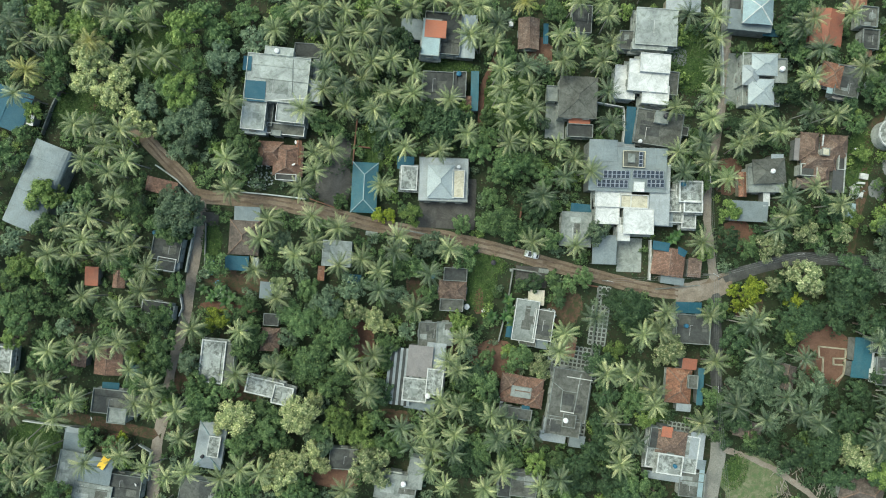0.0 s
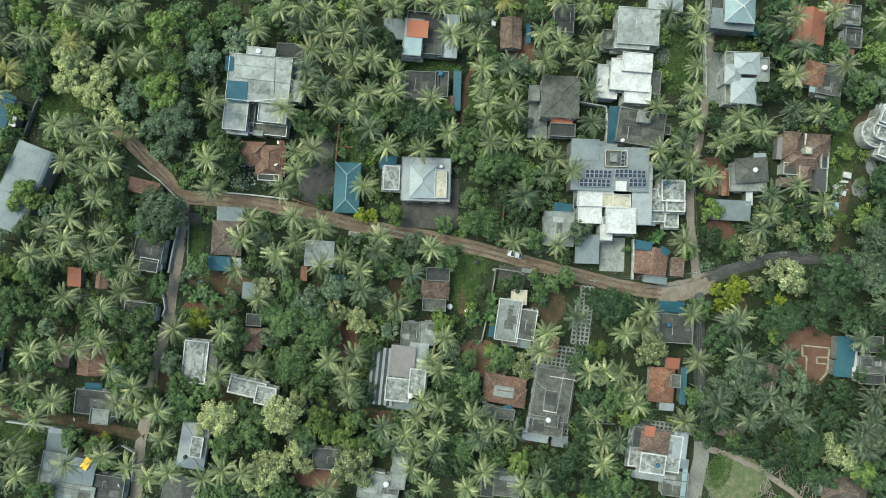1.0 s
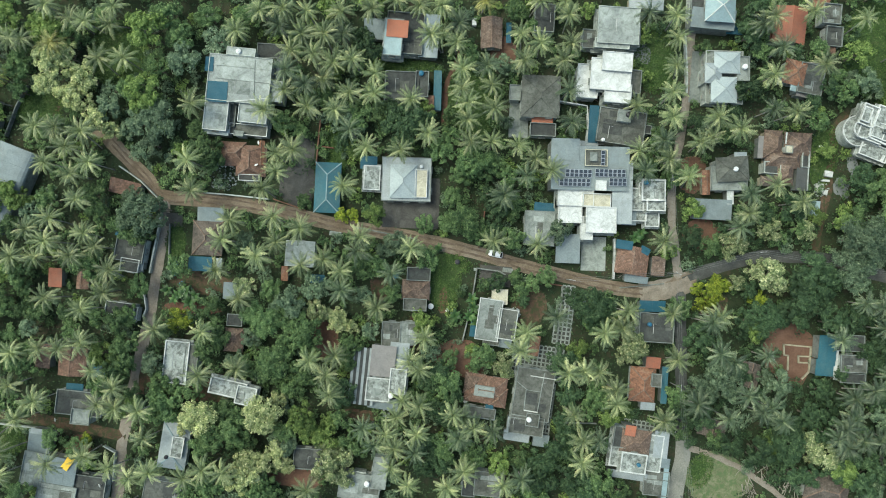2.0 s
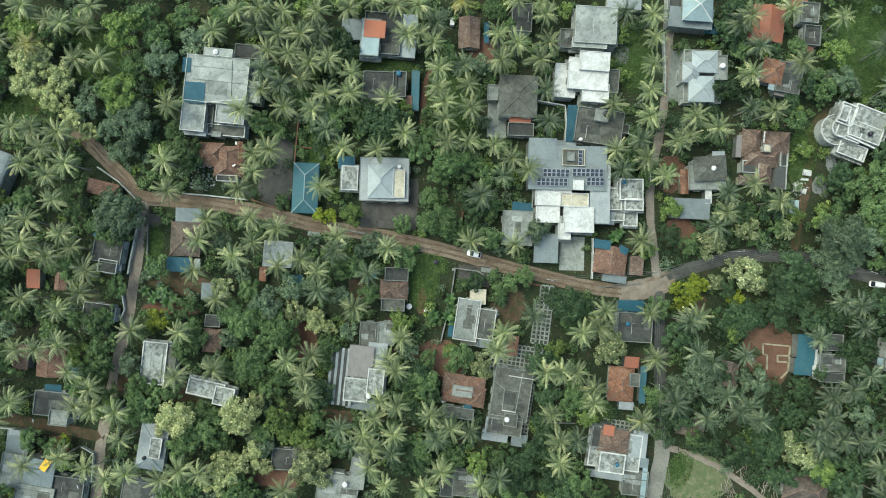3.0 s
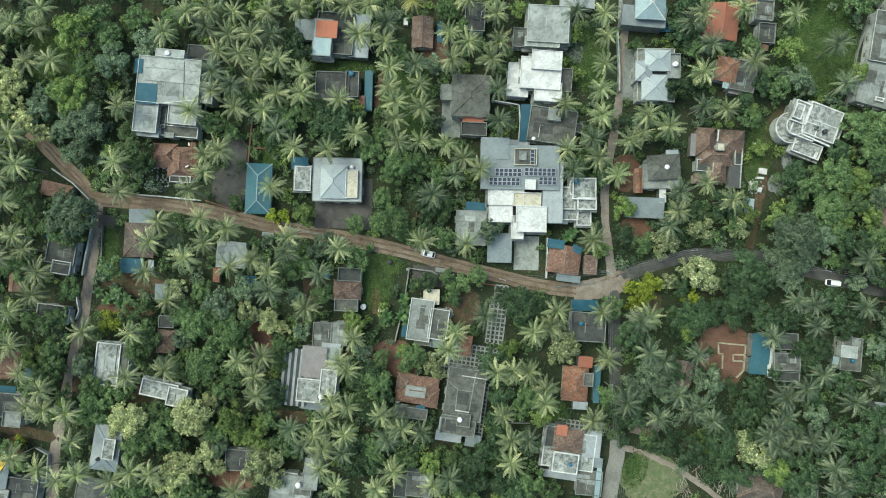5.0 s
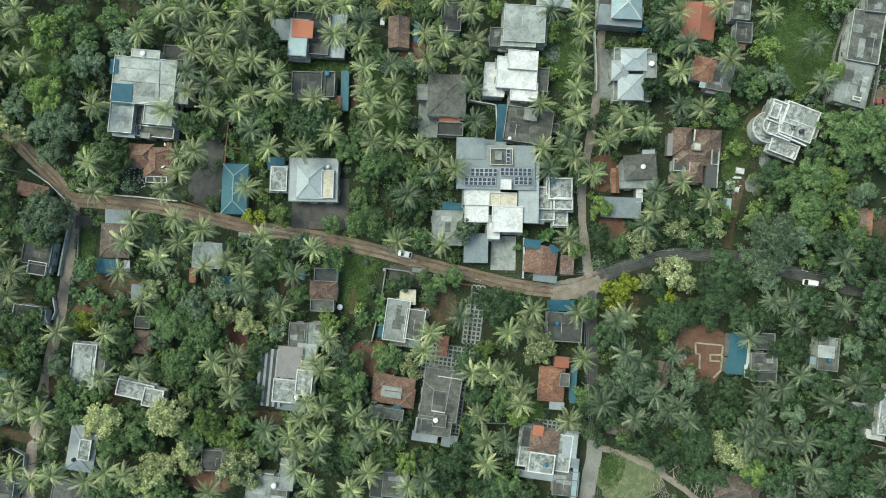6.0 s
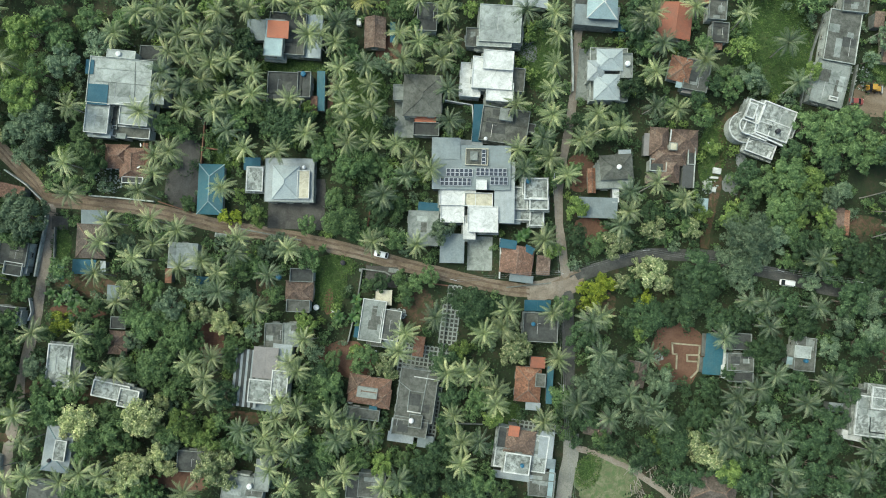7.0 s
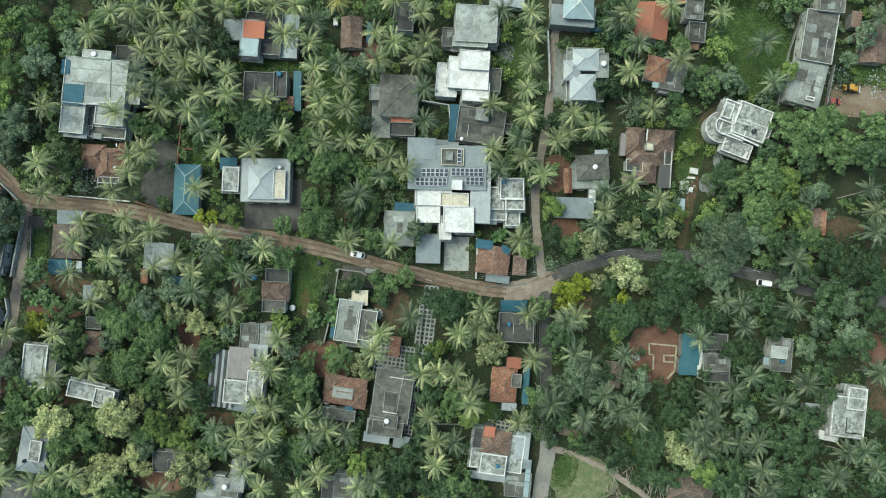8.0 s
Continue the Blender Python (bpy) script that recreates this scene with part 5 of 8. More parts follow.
flat(h, -6.85, -0.13, 5.95, 8.82, 3.6, "concrete", rim=0.3, rot=2.0)
flat(h, 0.65, -5.71, 10.39, 5.86, 3.8, "concrete", rim=0.2, rot=2.0)
lean(h, -8.00, 9.54, 3.88, 1.48, 3.4, 0.2, "mid_sheet", rot=4.0)
flat(h, 8.63, -2.13, 8.64, 6.48, 3.2, "dark_concrete", rim=0.5, rot=3.9)
cloth(h, 2.41, 4.06, 1.93, 4.96, 4.5, "yellow_cloth", rot=-22.6)
h = house(-107.92, 15.61, -21.5, "large warehouse under a curved pale blue-grey sheet roof", "warehouse")
barrel(h, 0.00, 0.00, 10.43, 23.41, 6.2, 1.8, "grey_sheet")
h = house(-117.18, 36.65, -19.5, "building with a bright blue sheet roof")
gable(h, 0.00, 0.00, 11.18, 10.86, 4.4, 0.8, "deep_blue")
lean(h, 6.01, -1.11, 3.03, 2.74, 3.4, 0.3, "white", rot=8.0)
h = house(-73.83, -0.66, -9.5, "low house with black terraces and white parapet walls")
flat(h, 0.00, 0.00, 7.83, 6.63, 3.6, "dark_concrete", rim=0.4)
flat(h, 0.71, -4.16, 5.12, 3.61, 3.4, "dark_concrete", rim=0.6, rim_material='white')
lean(h, 2.84, -1.79, 2.12, 6.65, 3, 0.2, "mid_sheet", rot=2.0)
h = house(-76.26, -16.50, -7.5, "outhouse with a black flat roof and white rim", "outhouse")
flat(h, 0.00, 0.00, 7.81, 3.60, 3.4, "dark_concrete", rim=0.4, rim_material='white')
flat(h, 3.85, -1.02, 1.51, 4.21, 2.8, "old_white", rim=0.3)
h = house(-93.97, -8.24, -3.5, "small hut with a red sheet roof", "hut")
lean(h, 0.00, 0.00, 3.61, 5.12, 3.2, 0.5, "red_sheet")
h = house(-86.70, -8.62, -3.5, "small hut with a brown gabled tile roof", "hut")
gable(h, 0.00, 0.00, 3.30, 5.41, 3.6, 0.9, "red_tile")
h = house(-75.81, 16.01, -13.5, "cottage with a brick-red lean roof beneath trees", "cottage")
lean(h, 0.00, 0.00, 8.48, 3.94, 3.4, 0.6, "red_tile")
h = house(-46.05, -24.75, -3.5, "cottage with a dark weathered tile roof", "cottage")
hip(h, 0.00, 0.00, 5.09, 6.28, 4, 1.2, "brown_tile")
flat(h, -0.08, 5.32, 4.22, 3.31, 3, "dark_concrete", rim=0.3)
h = house(-25.94, -56.08, -3.6, "low outhouse with a black flat roof", "outhouse")
flat(h, 0.00, 0.00, 7.50, 5.65, 3.2, "dark_concrete", rim=0.3)
h = house(-12.01, -63.15, -7.6, "house with a grey cement roof and a stair block")
flat(h, 0.00, 0.00, 11.05, 6.79, 4, "concrete", rim=0.2)
flat(h, 4.81, 4.38, 4.18, 8.26, 4.4, "concrete", rim=0.2)
flat(h, -0.47, 3.09, 3.59, 1.48, 3.6, "light_concrete", rim=0.1)
h = house(21.96, -62.43, -5.6, "house with a mossy cement roof beneath palms")
flat(h, 0.00, 0.00, 7.20, 6.52, 3.8, "mossy", rim=0.2)
flat(h, -4.93, -1.31, 3.61, 5.35, 3.2, "dark_concrete", rim=0.3)
h = house(63.53, -36.23, -4.5, "cottage with orange clay tiles and a blue sheet side", "cottage")
hip(h, 0.00, 0.00, 6.93, 9.26, 4.6, 1.4, "orange_tile", over=0.4)
lean(h, 2.12, 6.12, 3.93, 3.00, 4.2, 0.4, "red_sheet")
flat(h, 2.97, 1.64, 2.71, 3.58, 4.8, "mossy", rim=0.4, z0=3.0)
lean(h, 5.78, 0.28, 1.67, 9.93, 3.4, 0.3, "blue_sheet", rot=1.0)
lean(h, 1.74, -5.69, 3.95, 2.10, 3.2, 0.3, "mid_sheet")
h = house(61.60, -53.64, -8.5, "large house with a brown tiled hip and white terraces")
flat(h, 0.00, 0.00, 13.88, 9.86, 3.6, "old_white", rim=0.2)
hip(h, -0.83, 2.54, 8.06, 6.21, 5.6, 1.2, "brown_tile", over=0.3)
flat(h, -5.11, 3.14, 3.61, 5.66, 4.2, "dark_concrete", rim=0.5)
lean(h, -2.95, 5.37, 2.83, 2.81, 5.7, 0.2, "orange_sheet")
flat(h, -0.84, -3.02, 6.88, 5.33, 5, "old_white", rim=0.4)
lean(h, 6.27, 2.55, 3.92, 7.17, 3.8, 0.2, "mid_sheet", rot=2.0)
lean(h, -1.27, -6.96, 10.57, 2.09, 3.2, 0.3, "mid_sheet")
lean(h, 7.14, -2.27, 4.53, 2.69, 3.4, 0.2, "grey_sheet")
flat(h, 6.60, -7.92, 6.96, 6.57, 3, "mossy", rim=0.3, rot=3.0)
lean(h, 8.99, -7.81, 1.36, 12.55, 3.1, 0.1, "pale_blue", rot=2.0)
h = house(82.22, -47.83, -11.5, "hut with a dark weathered gabled roof", "hut")
gable(h, 0.00, 0.00, 7.56, 4.50, 3.6, 1, "grey_tile")
h = house(92.62, -33.69, -13.5, "shed with a greyed tile roof beside a building plot", "shed")
gable(h, 0.00, 0.00, 5.16, 6.66, 3.4, 0.9, "grey_tile")
h = house(113.33, -26.26, -3.5, "shed with a patched blue sheet roof beside a grey concrete house")
lean(h, 0.00, 0.00, 4.88, 6.66, 3.6, 0.4, "blue_sheet")
lean(h, -0.23, -5.38, 5.20, 4.54, 3.2, 0.4, "blue_sheet")
h = house(118.84, -24.87, -3.2, "house with sooty grey concrete slabs in steps")
flat(h, 0.00, 0.00, 7.77, 4.47, 4.2, "dark_concrete", rim=0.3)
flat(h, 1.01, -5.43, 7.15, 4.75, 4.4, "mossy", rim=0.3)
flat(h, 1.68, -9.45, 6.90, 2.69, 3.2, "dark_concrete", rim=0.4)
lean(h, -2.83, -5.50, 1.20, 8.98, 3.2, 0.2, "white")
h = house(137.06, -28.41, -6.2, "small house with a weathered grey roof and white block")
flat(h, 0.00, 0.00, 5.68, 8.96, 3.8, "mossy", rim=0.25)
flat(h, -0.97, 0.58, 4.47, 3.27, 4.4, "light_concrete", rim=0.1)
lean(h, -2.85, -2.21, 2.70, 2.10, 3, 0.2, "pale_blue")
h = house(153.27, -44.49, -7.2, "big house with a white mould-streaked roof in steps")
flat(h, 0.00, 0.00, 8.85, 10.60, 5.2, "old_white", rim=0.5)
flat(h, 1.62, 5.01, 5.01, 5.89, 5.6, "old_white", rim=0.5)
flat(h, 2.26, -0.90, 5.03, 6.79, 4.6, "old_white", rim=0.6)
flat(h, -3.51, -5.92, 5.35, 2.38, 3.4, "white", rim=0.3, rot=-5.0)
flat(h, -2.13, 5.76, 3.28, 2.09, 3.4, "dark_concrete", rim=0.4)
lean(h, -7.90, 0.88, 3.90, 2.39, 2.8, 0.2, "mid_sheet", rot=2.0)
h = house(130.01, 32.86, -21.5, "unfinished two-storey house with white rims and a rounded bay")
flat(h, -0.48, 0.38, 9.30, 9.00, 5.3, "old_white", rim=0.4)
flat(h, -6.82, 0.75, 4.49, 5.99, 5.6, "old_white", rim=0.45)
flat(h, -7.74, 0.58, 2.54, 4.18, 6.1, "old_white", rim=0.35, z0=5.4)
flat(h, -4.36, -3.05, 6.91, 4.81, 5.0, "old_white", rim=0.4)
flat(h, -1.27, -7.19, 7.86, 4.08, 3.9, "old_white", rim=0.45)
flat(h, 3.87, -0.36, 3.31, 3.92, 4.6, "old_white", rim=0.3)
round_bay(h, -6.80, -3.04, 2.60, 5.12, "old_white")
round_bay(h, -7.04, -3.26, 4.30, 3.5, "old_white")
flat(h, -1.45, -1.63, 1.20, 1.20, 5.9, "dark_concrete", rim=0.2, z0=5.2)
curb(h, (-6.03, 0.53), (-4.60, -4.64), 5.75, 0.35, "old_rim")
curb(h, (-4.52, -4.57), (3.41, -5.03), 5.6, 0.4, "old_rim")
curb(h, (-2.92, 0.21), (3.53, 0.30), 5.4, 0.2, "old_rim")
curb(h, (1.54, -7.15), (1.33, -9.21), 4.3, 0.7, "old_rim")
h = house(149.05, 56.84, -10.4, "long old building with a blackened sheet roof and white side wall")
flat(h, 0.00, 0.00, 8.80, 14.22, 4, "mossy", rim=0.3, rim_material='wall_white')
flat(h, -0.98, -12.96, 9.10, 12.05, 3.4, "concrete", rim=0.25, rot=-5.1)
flat(h, 0.16, -17.11, 2.42, 1.23, 3.9, "old_white", rim=0.3, z0=3.3, rot=-4.0)
flat(h, 1.60, 8.97, 6.97, 4.63, 4.6, "mossy", rim=0.6, rot=4.1)
h = house(164.38, 55.16, -5.3, "cottage with a brown tile roof near a field", "cottage")
gable(h, 0.00, 0.00, 6.97, 10.79, 4.2, 1.2, "brown_tile")
lean(h, -5.22, 6.20, 2.75, 4.35, 3.4, 0.4, "brown_tile")
h = house(147.12, 7.63, -3.2, "hut with a red tile edge and brown sheet roof", "hut")
lean(h, 0.00, 0.00, 3.63, 6.08, 3.2, 0.4, "brown_tile")
lean(h, 2.57, -0.91, 1.51, 6.69, 3, 0.3, "orange_tile")
h = house(112.84, -64.07, -14.1, "house with a faded brown hipped roof among trees")
hip(h, 0.00, 0.00, 11.77, 7.62, 4.8, 1.6, "grey_tile")
h = house(-115.94, -30.42, -4.6, "small white outbuilding at the edge of the grove", "outhouse")
flat(h, 0.00, 0.00, 4.17, 6.84, 3.6, "old_white", rim=0.4)
h = house(-64.20, -64.76, -9.6, "house with a dull cement roof beneath palms")
flat(h, 0.00, 0.00, 9.83, 6.18, 3.6, "mossy", rim=0.2)


# ---------------------------------------------------------------- vehicles, walls, poles and small things
def wheel(parent, x, y, r, w=0.2):
    bm = bmesh.new()
    add_tube(bm, [(0, -w / 2, 0), (0, -w / 2 + 0.03, 0), (0, w / 2 - 0.03, 0), (0, w / 2, 0)], [r * 0.9, r, r, r * 0.9], 16)
    ob = part("wheel", bm, "rubber", parent, m=Matrix.Translation((x, y, r)))
    bm = bmesh.new()
    add_tube(bm, [(0, -w / 2 - 0.01, 0), (0, w / 2 + 0.01, 0)], [r * 0.55, r * 0.55], 12)
    part("rim", bm, "alu", ob, m=Matrix.Translation((x, y, r)))


def loft(sections, bevel=0.0):
    """A body through cross-sections (x, half width, z low, z high)."""
    bm = bmesh.new()
    rings = []
    for x, hw, z0, z1 in sections:
        c = min(0.12, hw * 0.2)
        rings.append([bm.verts.new((x, y, z)) for y, z in ((-hw + c, z0), (hw - c, z0), (hw, z0 + c), (hw, z1 - c), (hw - c, z1), (-hw + c, z1), (-hw, z1 - c), (-hw, z0 + c))])
    for a, b in zip(rings, rings[1:]):
        for k in range(8):
            bm.faces.new((a[k], b[k], b[(k + 1) % 8], a[(k + 1) % 8]))
    bm.faces.new(rings[0])
    bm.faces.new(rings[-1][::-1])
    bmesh.ops.recalc_face_normals(bm, faces=bm.faces[:])
    return bm


def car(x, y, rz, paint, label, van=False):
    ob = tagged(new("car"), label, "van" if van else "car")
    ob.matrix_world = pose(x, y, 0.1, 0, 0, rz)
    part("body", loft([(-1.95, 0.62, 0.45, 0.82), (-1.8, 0.82, 0.28, 0.95), (-0.8, 0.86, 0.25, 0.98), (0.9, 0.86, 0.25, 0.96), (1.6, 0.82, 0.28, 0.88), (1.95, 0.64, 0.36, 0.68)]), paint, ob)
    roof = [(-1.85, 0.7, 0.93, 1.0), (-1.7, 0.68, 0.93, 1.75), (1.2, 0.68, 0.93, 1.75), (1.7, 0.7, 0.93, 1.0)] if van else [(-1.75, 0.7, 0.93, 1.0), (-1.3, 0.64, 0.93, 1.4), (0.2, 0.64, 0.93, 1.44), (1.0, 0.7, 0.93, 0.99)]
    part("cabin", loft(roof), "dark_glass", ob)
    (a, z0), (b, z1) = ((-1.62, 1.74), (1.12, 1.74)) if van else ((-1.22, 1.39), (0.14, 1.43))
    part("roof_panel", slab_from([(a, -0.62, z0 + 0.05), (b, -0.62, z1 + 0.05), (b, 0.62, z1 + 0.05), (a, 0.62, z0 + 0.05)], 0.06), paint, ob)
    for sy in (-0.55, 0.55):
        part("headlight", box(1.78, sy - 0.14, 0.58, 1.92, sy + 0.14, 0.72), "tank_white", ob)
        part("tail_light", box(-1.95, sy - 0.12, 0.68, -1.86, sy + 0.12, 0.85), "car_red", ob)
    for wx in (-1.25, 1.25):
        for wy in (-0.78, 0.78):
            wheel(ob, wx, wy, 0.3)


def digger(x, y, rz):
    ob = tagged(new("backhoe_loader"), "yellow backhoe loader parked on churned red soil", "digger")
    ob.matrix_world = pose(x, y, 0.08, 0, 0, rz)
    part("chassis", loft([(-1.6, 0.5, 0.6, 1.3), (-1.4, 0.6, 0.5, 1.5), (0.4, 0.6, 0.5, 1.5), (1.9, 0.45, 0.6, 1.35), (2.1, 0.4, 0.7, 1.2)]), "digger_yellow", ob)
    part("cab", loft([(-1.2, 0.7, 1.4, 2.0), (-1.05, 0.72, 1.4, 2.6), (0.1, 0.72, 1.4, 2.6), (0.35, 0.7, 1.4, 1.9)]), "dark_glass", ob)
    part("cab_roof", box(-1.15, -0.78, 2.6, 0.25, 0.78, 2.72), "digger_yellow", ob, bevel=0.04)
    for wy in (-0.85, 0.85):
        wheel(ob, -0.9, wy, 0.72, 0.42)
        wheel(ob, 1.3, wy, 0.5, 0.32)
    part("front_bucket", loft([(2.5, 1.05, 0.15, 0.9), (2.75, 1.1, 0.05, 0.95), (3.2, 1.1, 0.02, 0.25)]), "steel", ob)
    for sy in (-0.6, 0.6):
        bm = bmesh.new()
        add_tube(bm, [(0.6, sy, 1.35), (1.8, sy, 1.3), (2.6, sy, 0.6)], [0.12, 0.12, 0.1], 6)
        part("loader_arm", bm, "digger_yellow", ob)
    bm = bmesh.new()
    add_tube(bm, [(-1.5, 0, 1.2), (-2.1, 0.2, 2.7), (-3.0, 0.5, 1.7)], [0.17, 0.15, 0.1], 6)
    part("boom", bm, "digger_yellow", ob)
    part("rear_bucket", loft([(-3.3, 0.3, 1.2, 1.7), (-3.0, 0.35, 1.0, 1.75), (-2.85, 0.35, 1.2, 1.6)]), "steel", ob, m=Matrix.Translation((0, 0.5, 0)))


def garden_wall(points, hgt, thick, material, label):
    """A boundary wall that follows the plot's edge, in straight lengths with a coping."""
    ob = tagged(new("garden_wall"), label, "garden wall")
    x0, y0 = points[0]
    ob.matrix_world = pose(x0, y0, 0)
    for (ax, ay), (bx, by) in zip(points, points[1:]):
        L, a = math.dist((ax, ay), (bx, by)), math.degrees(math.atan2(by - ay, bx - ax))
        m = pose(ax - x0, ay - y0, 0, 0, 0, a)
        part("wall_length", box(0, -thick / 2, -0.2, L, thick / 2, hgt), material, ob, m=m)
        part("coping", box(-0.05, -thick / 2 - 0.05, hgt, L + 0.05, thick / 2 + 0.05, hgt + 0.07), material, ob, m=m, bevel=0.015)
        mark_rect(taken, (ax + bx) / 2, (ay + by) / 2, L, thick, a, 0.1)


def utility_pole(x, y, rz, hgt=8.2):
    ob = tagged(new("utility_pole"), "grey concrete utility pole with a steel crossarm", "utility pole", group="utility poles")
    ob.matrix_world = pose(x, y, 0, 0, 0, rz)
    bm = bmesh.new()
    add_tube(bm, [(0, 0, -0.3), (0, 0, hgt)], [0.17, 0.10], 8)
    part("pole", bm, "wall_grey", ob)
    part("crossarm", box(-0.06, -0.85, hgt - 0.5, 0.06, 0.85, hgt - 0.38), "steel", ob)
    for sy in (-0.75, 0, 0.75):
        bm = bmesh.new()
        add_tube(bm, [(0, sy, hgt - 0.4), (0, sy, hgt - 0.25), (0, sy, hgt - 0.15)], [0.04, 0.07, 0.04], 8)
        part("insulator", bm, "tank_white", ob)


def cables(a, b, sag=0.5, z=8.0, spread=0.5):
    ob = tagged(new("overhead_cables"), "three pale overhead power cables between poles", "power cables")
    ob.matrix_world = pose(a[0], a[1], 0)
    d = Vector((b[0] - a[0], b[1] - a[1]))
    s = Vector((d.y, -d.x)).normalized()
    for k in (-1, 0, 1):
        bm = bmesh.new()
        pts = []
        for i in range(11):
            f = i / 10
            pts.append((d.x * f + s.x * k * spread, d.y * f + s.y * k * spread, z - sag * 4 * f * (1 - f)))
        add_tube(bm, pts, [0.018] * 11, 4)
        part("cable", bm, "wire", ob)


def paved_walk(x, y, w, d, rz, label="forecourt of pale cement pavers with dark square gaps"):
    """Pale bands laid crosswise with sunken dark squares between."""
    base = tagged(part("paving", box(-w / 2, -d / 2, -0.1, w / 2, d / 2, 0.03), "joint"), label, "paving", kind="structure")
    base.matrix_world = pose(x, y, 0.03, 0, 0, rz)
    pitch, bm = 1.15, bmesh.new()
    nx, ny = max(1, round(w / pitch)), max(1, round(d / pitch))
    for i in range(nx + 1):
        u = -w / 2 + i * w / nx
        add_box(bm, u - 0.19, -d / 2, 0.02, u + 0.19, d / 2, 0.07)
    for j in range(ny + 1):
        v = -d / 2 + j * d / ny
        for i in range(nx):
            u = -w / 2 + i * w / nx
            add_box(bm, u + 0.19, v - 0.19, 0.02, u + w / nx - 0.19, v + 0.19, 0.066)
    ob = tagged(part("paver", bm, "paver", base), kind="stuff")
    mark_rect(taken, x, y, w, d, rz, 0.0)


def rubble_heap(x, y, r, n, seed, label="heap of pale broken cement and stone"):
    rg = random.Random(seed)
    bm = bmesh.new()
    for _ in range(n):
        a, q, s = rg.uniform(0, math.tau), r * math.sqrt(rg.random()), rg.uniform(0.12, 0.42)
        k = len(bm.verts)
        m = pose(math.cos(a) * q, math.sin(a) * q, s * 0.3, rg.uniform(0, 60), rg.uniform(0, 60), rg.uniform(0, 360))
        bmesh.ops.create_cube(bm, size=s, matrix=m @ Matrix.Diagonal((rg.uniform(0.7, 1.8), 1, rg.uniform(0.4, 0.9), 1)))
    ob = tagged(part("rubble_heap", bm, "rubble"), label, "rubble", kind="stuff")
    ob.matrix_world = pose(x, y, 0.02)


def slab_block(x, y, w, d, h, rz, material, label, category="cement block"):
    ob = tagged(part("cement_block", box(-w / 2, -d / 2, 0, w / 2, d / 2, h), material, bevel=0.05), label, category)
    ob.matrix_world = pose(x, y, 0.03, 0, 0, rz)


def foundation(x, y, rz, runs):
    ob = tagged(new("house_foundation"), "low block foundation walls of an unbuilt house on red soil", "foundation")
    ob.matrix_world = pose(x, y, 0, 0, 0, rz)
    for ax, ay, bx, by in runs:
        L, a = math.dist((ax, ay), (bx, by)), math.degrees(math.atan2(by - ay, bx - ax))
        part("footing", box(-0.15, -0.2, -0.1, L + 0.15, 0.2, 0.45), "wall_cream", ob, m=pose(ax, ay, 0, 0, 0, a), bevel=0.03)


def puddle(x, y, rx, ry, rz):
    ob = patch("puddle", x, y, rx, ry, rz, "water", "shallow grey puddle on the wet ground", z=0.07, rough=0.5, open_ground=False, category="water")


def tub(x, y, r=0.6, material="tank_blue", label="blue plastic tub standing in a yard"):
    bm = bmesh.new()
    add_tube(bm, [(0, 0, 0), (0, 0, 0.7), (0, 0, 0.72), (0, 0, 0.68), (0, 0, 0.1)], [r * 0.85, r, r * 1.05, r * 0.92, r * 0.8], 14)
    tagged(part("tub", bm, material), label, "tub").matrix_world = pose(x, y, 0.05)


def timber(x, y, n, spread, seed, label="scattered pale felled logs and branches in a clearing"):
    rg = random.Random(seed)
    bm = bmesh.new()
    main = rg.uniform(0, math.tau)
    for _ in range(n):
        a, L, r = main + rg.gauss(0, 0.5), rg.uniform(0.9, 3.0), rg.uniform(0.06, 0.16)
        cx, cy = rg.gauss(0, spread), rg.gauss(0, spread)
        d = Vector((math.cos(a), math.sin(a), rg.uniform(-0.03, 0.06))) * L / 2
        c = Vector((cx, cy, r + 0.05 + rg.random() * 0.15))
        add_tube(bm, [c - d, c + d], [r, r * 0.8], 6)
    tagged(part("felled_logs", bm, "log"), label, "logs", kind="stuff").matrix_world = pose(x, y, 0.02)



car(24.25, -1.35, 167.0, "car_white", "white hatchback parked at the edge of the road")
car(154.46, 40.05, -3.0, "car_red", "small red car parked on churned soil")
digger(158.87, 43.48, -5.0)
garden_wall([(-78.44, 22.13), (-72.68, 18.18), (-67.37, 12.99)], 1.2, 0.22, "wall_white", "limewashed garden wall with a stained coping")
garden_wall([(-66.81, 9.91), (-67.33, 5.61), (-68.84, -2.07), (-69.64, -6.97)], 1.3, 0.35, "wall_white", "limewashed garden wall with a stained coping")
garden_wall([(56.62, 2.93), (56.62, -2.45), (56.30, -7.99)], 1.6, 0.25, "white", "clean white plot wall beside a forecourt")
garden_wall([(-64.55, 6.42), (-64.62, -5.09)], 1, 0.2, "wall_grey", "low grey garden wall beside a lane")
garden_wall([(22.08, 16.54), (20.89, 8.01), (19.54, 0.29)], 1.2, 0.25, "laterite", "low wall of dark laterite blocks")
garden_wall([(19.11, -5.25), (17.63, -15.08), (15.23, -25.03)], 1.2, 0.25, "wall_grey", "mossy grey garden wall")
garden_wall([(19.10, -5.25), (25.26, -6.12), (26.80, -7.03)], 1.3, 0.25, "wall_grey", "mossy grey garden wall")
garden_wall([(76.44, 59.75), (76.85, 47.49), (76.67, 43.10)], 1.5, 0.3, "wall_white", "limewashed garden wall with a stained coping")
garden_wall([(41.73, 40.60), (49.19, 39.28), (49.50, 34.30), (48.88, 28.07)], 1.7, 0.22, "white", "clean white plot wall round a house")
garden_wall([(-23.79, 35.09), (-24.32, 29.18), (-24.85, 22.67)], 1.4, 0.25, "laterite", "low wall of dark laterite blocks")
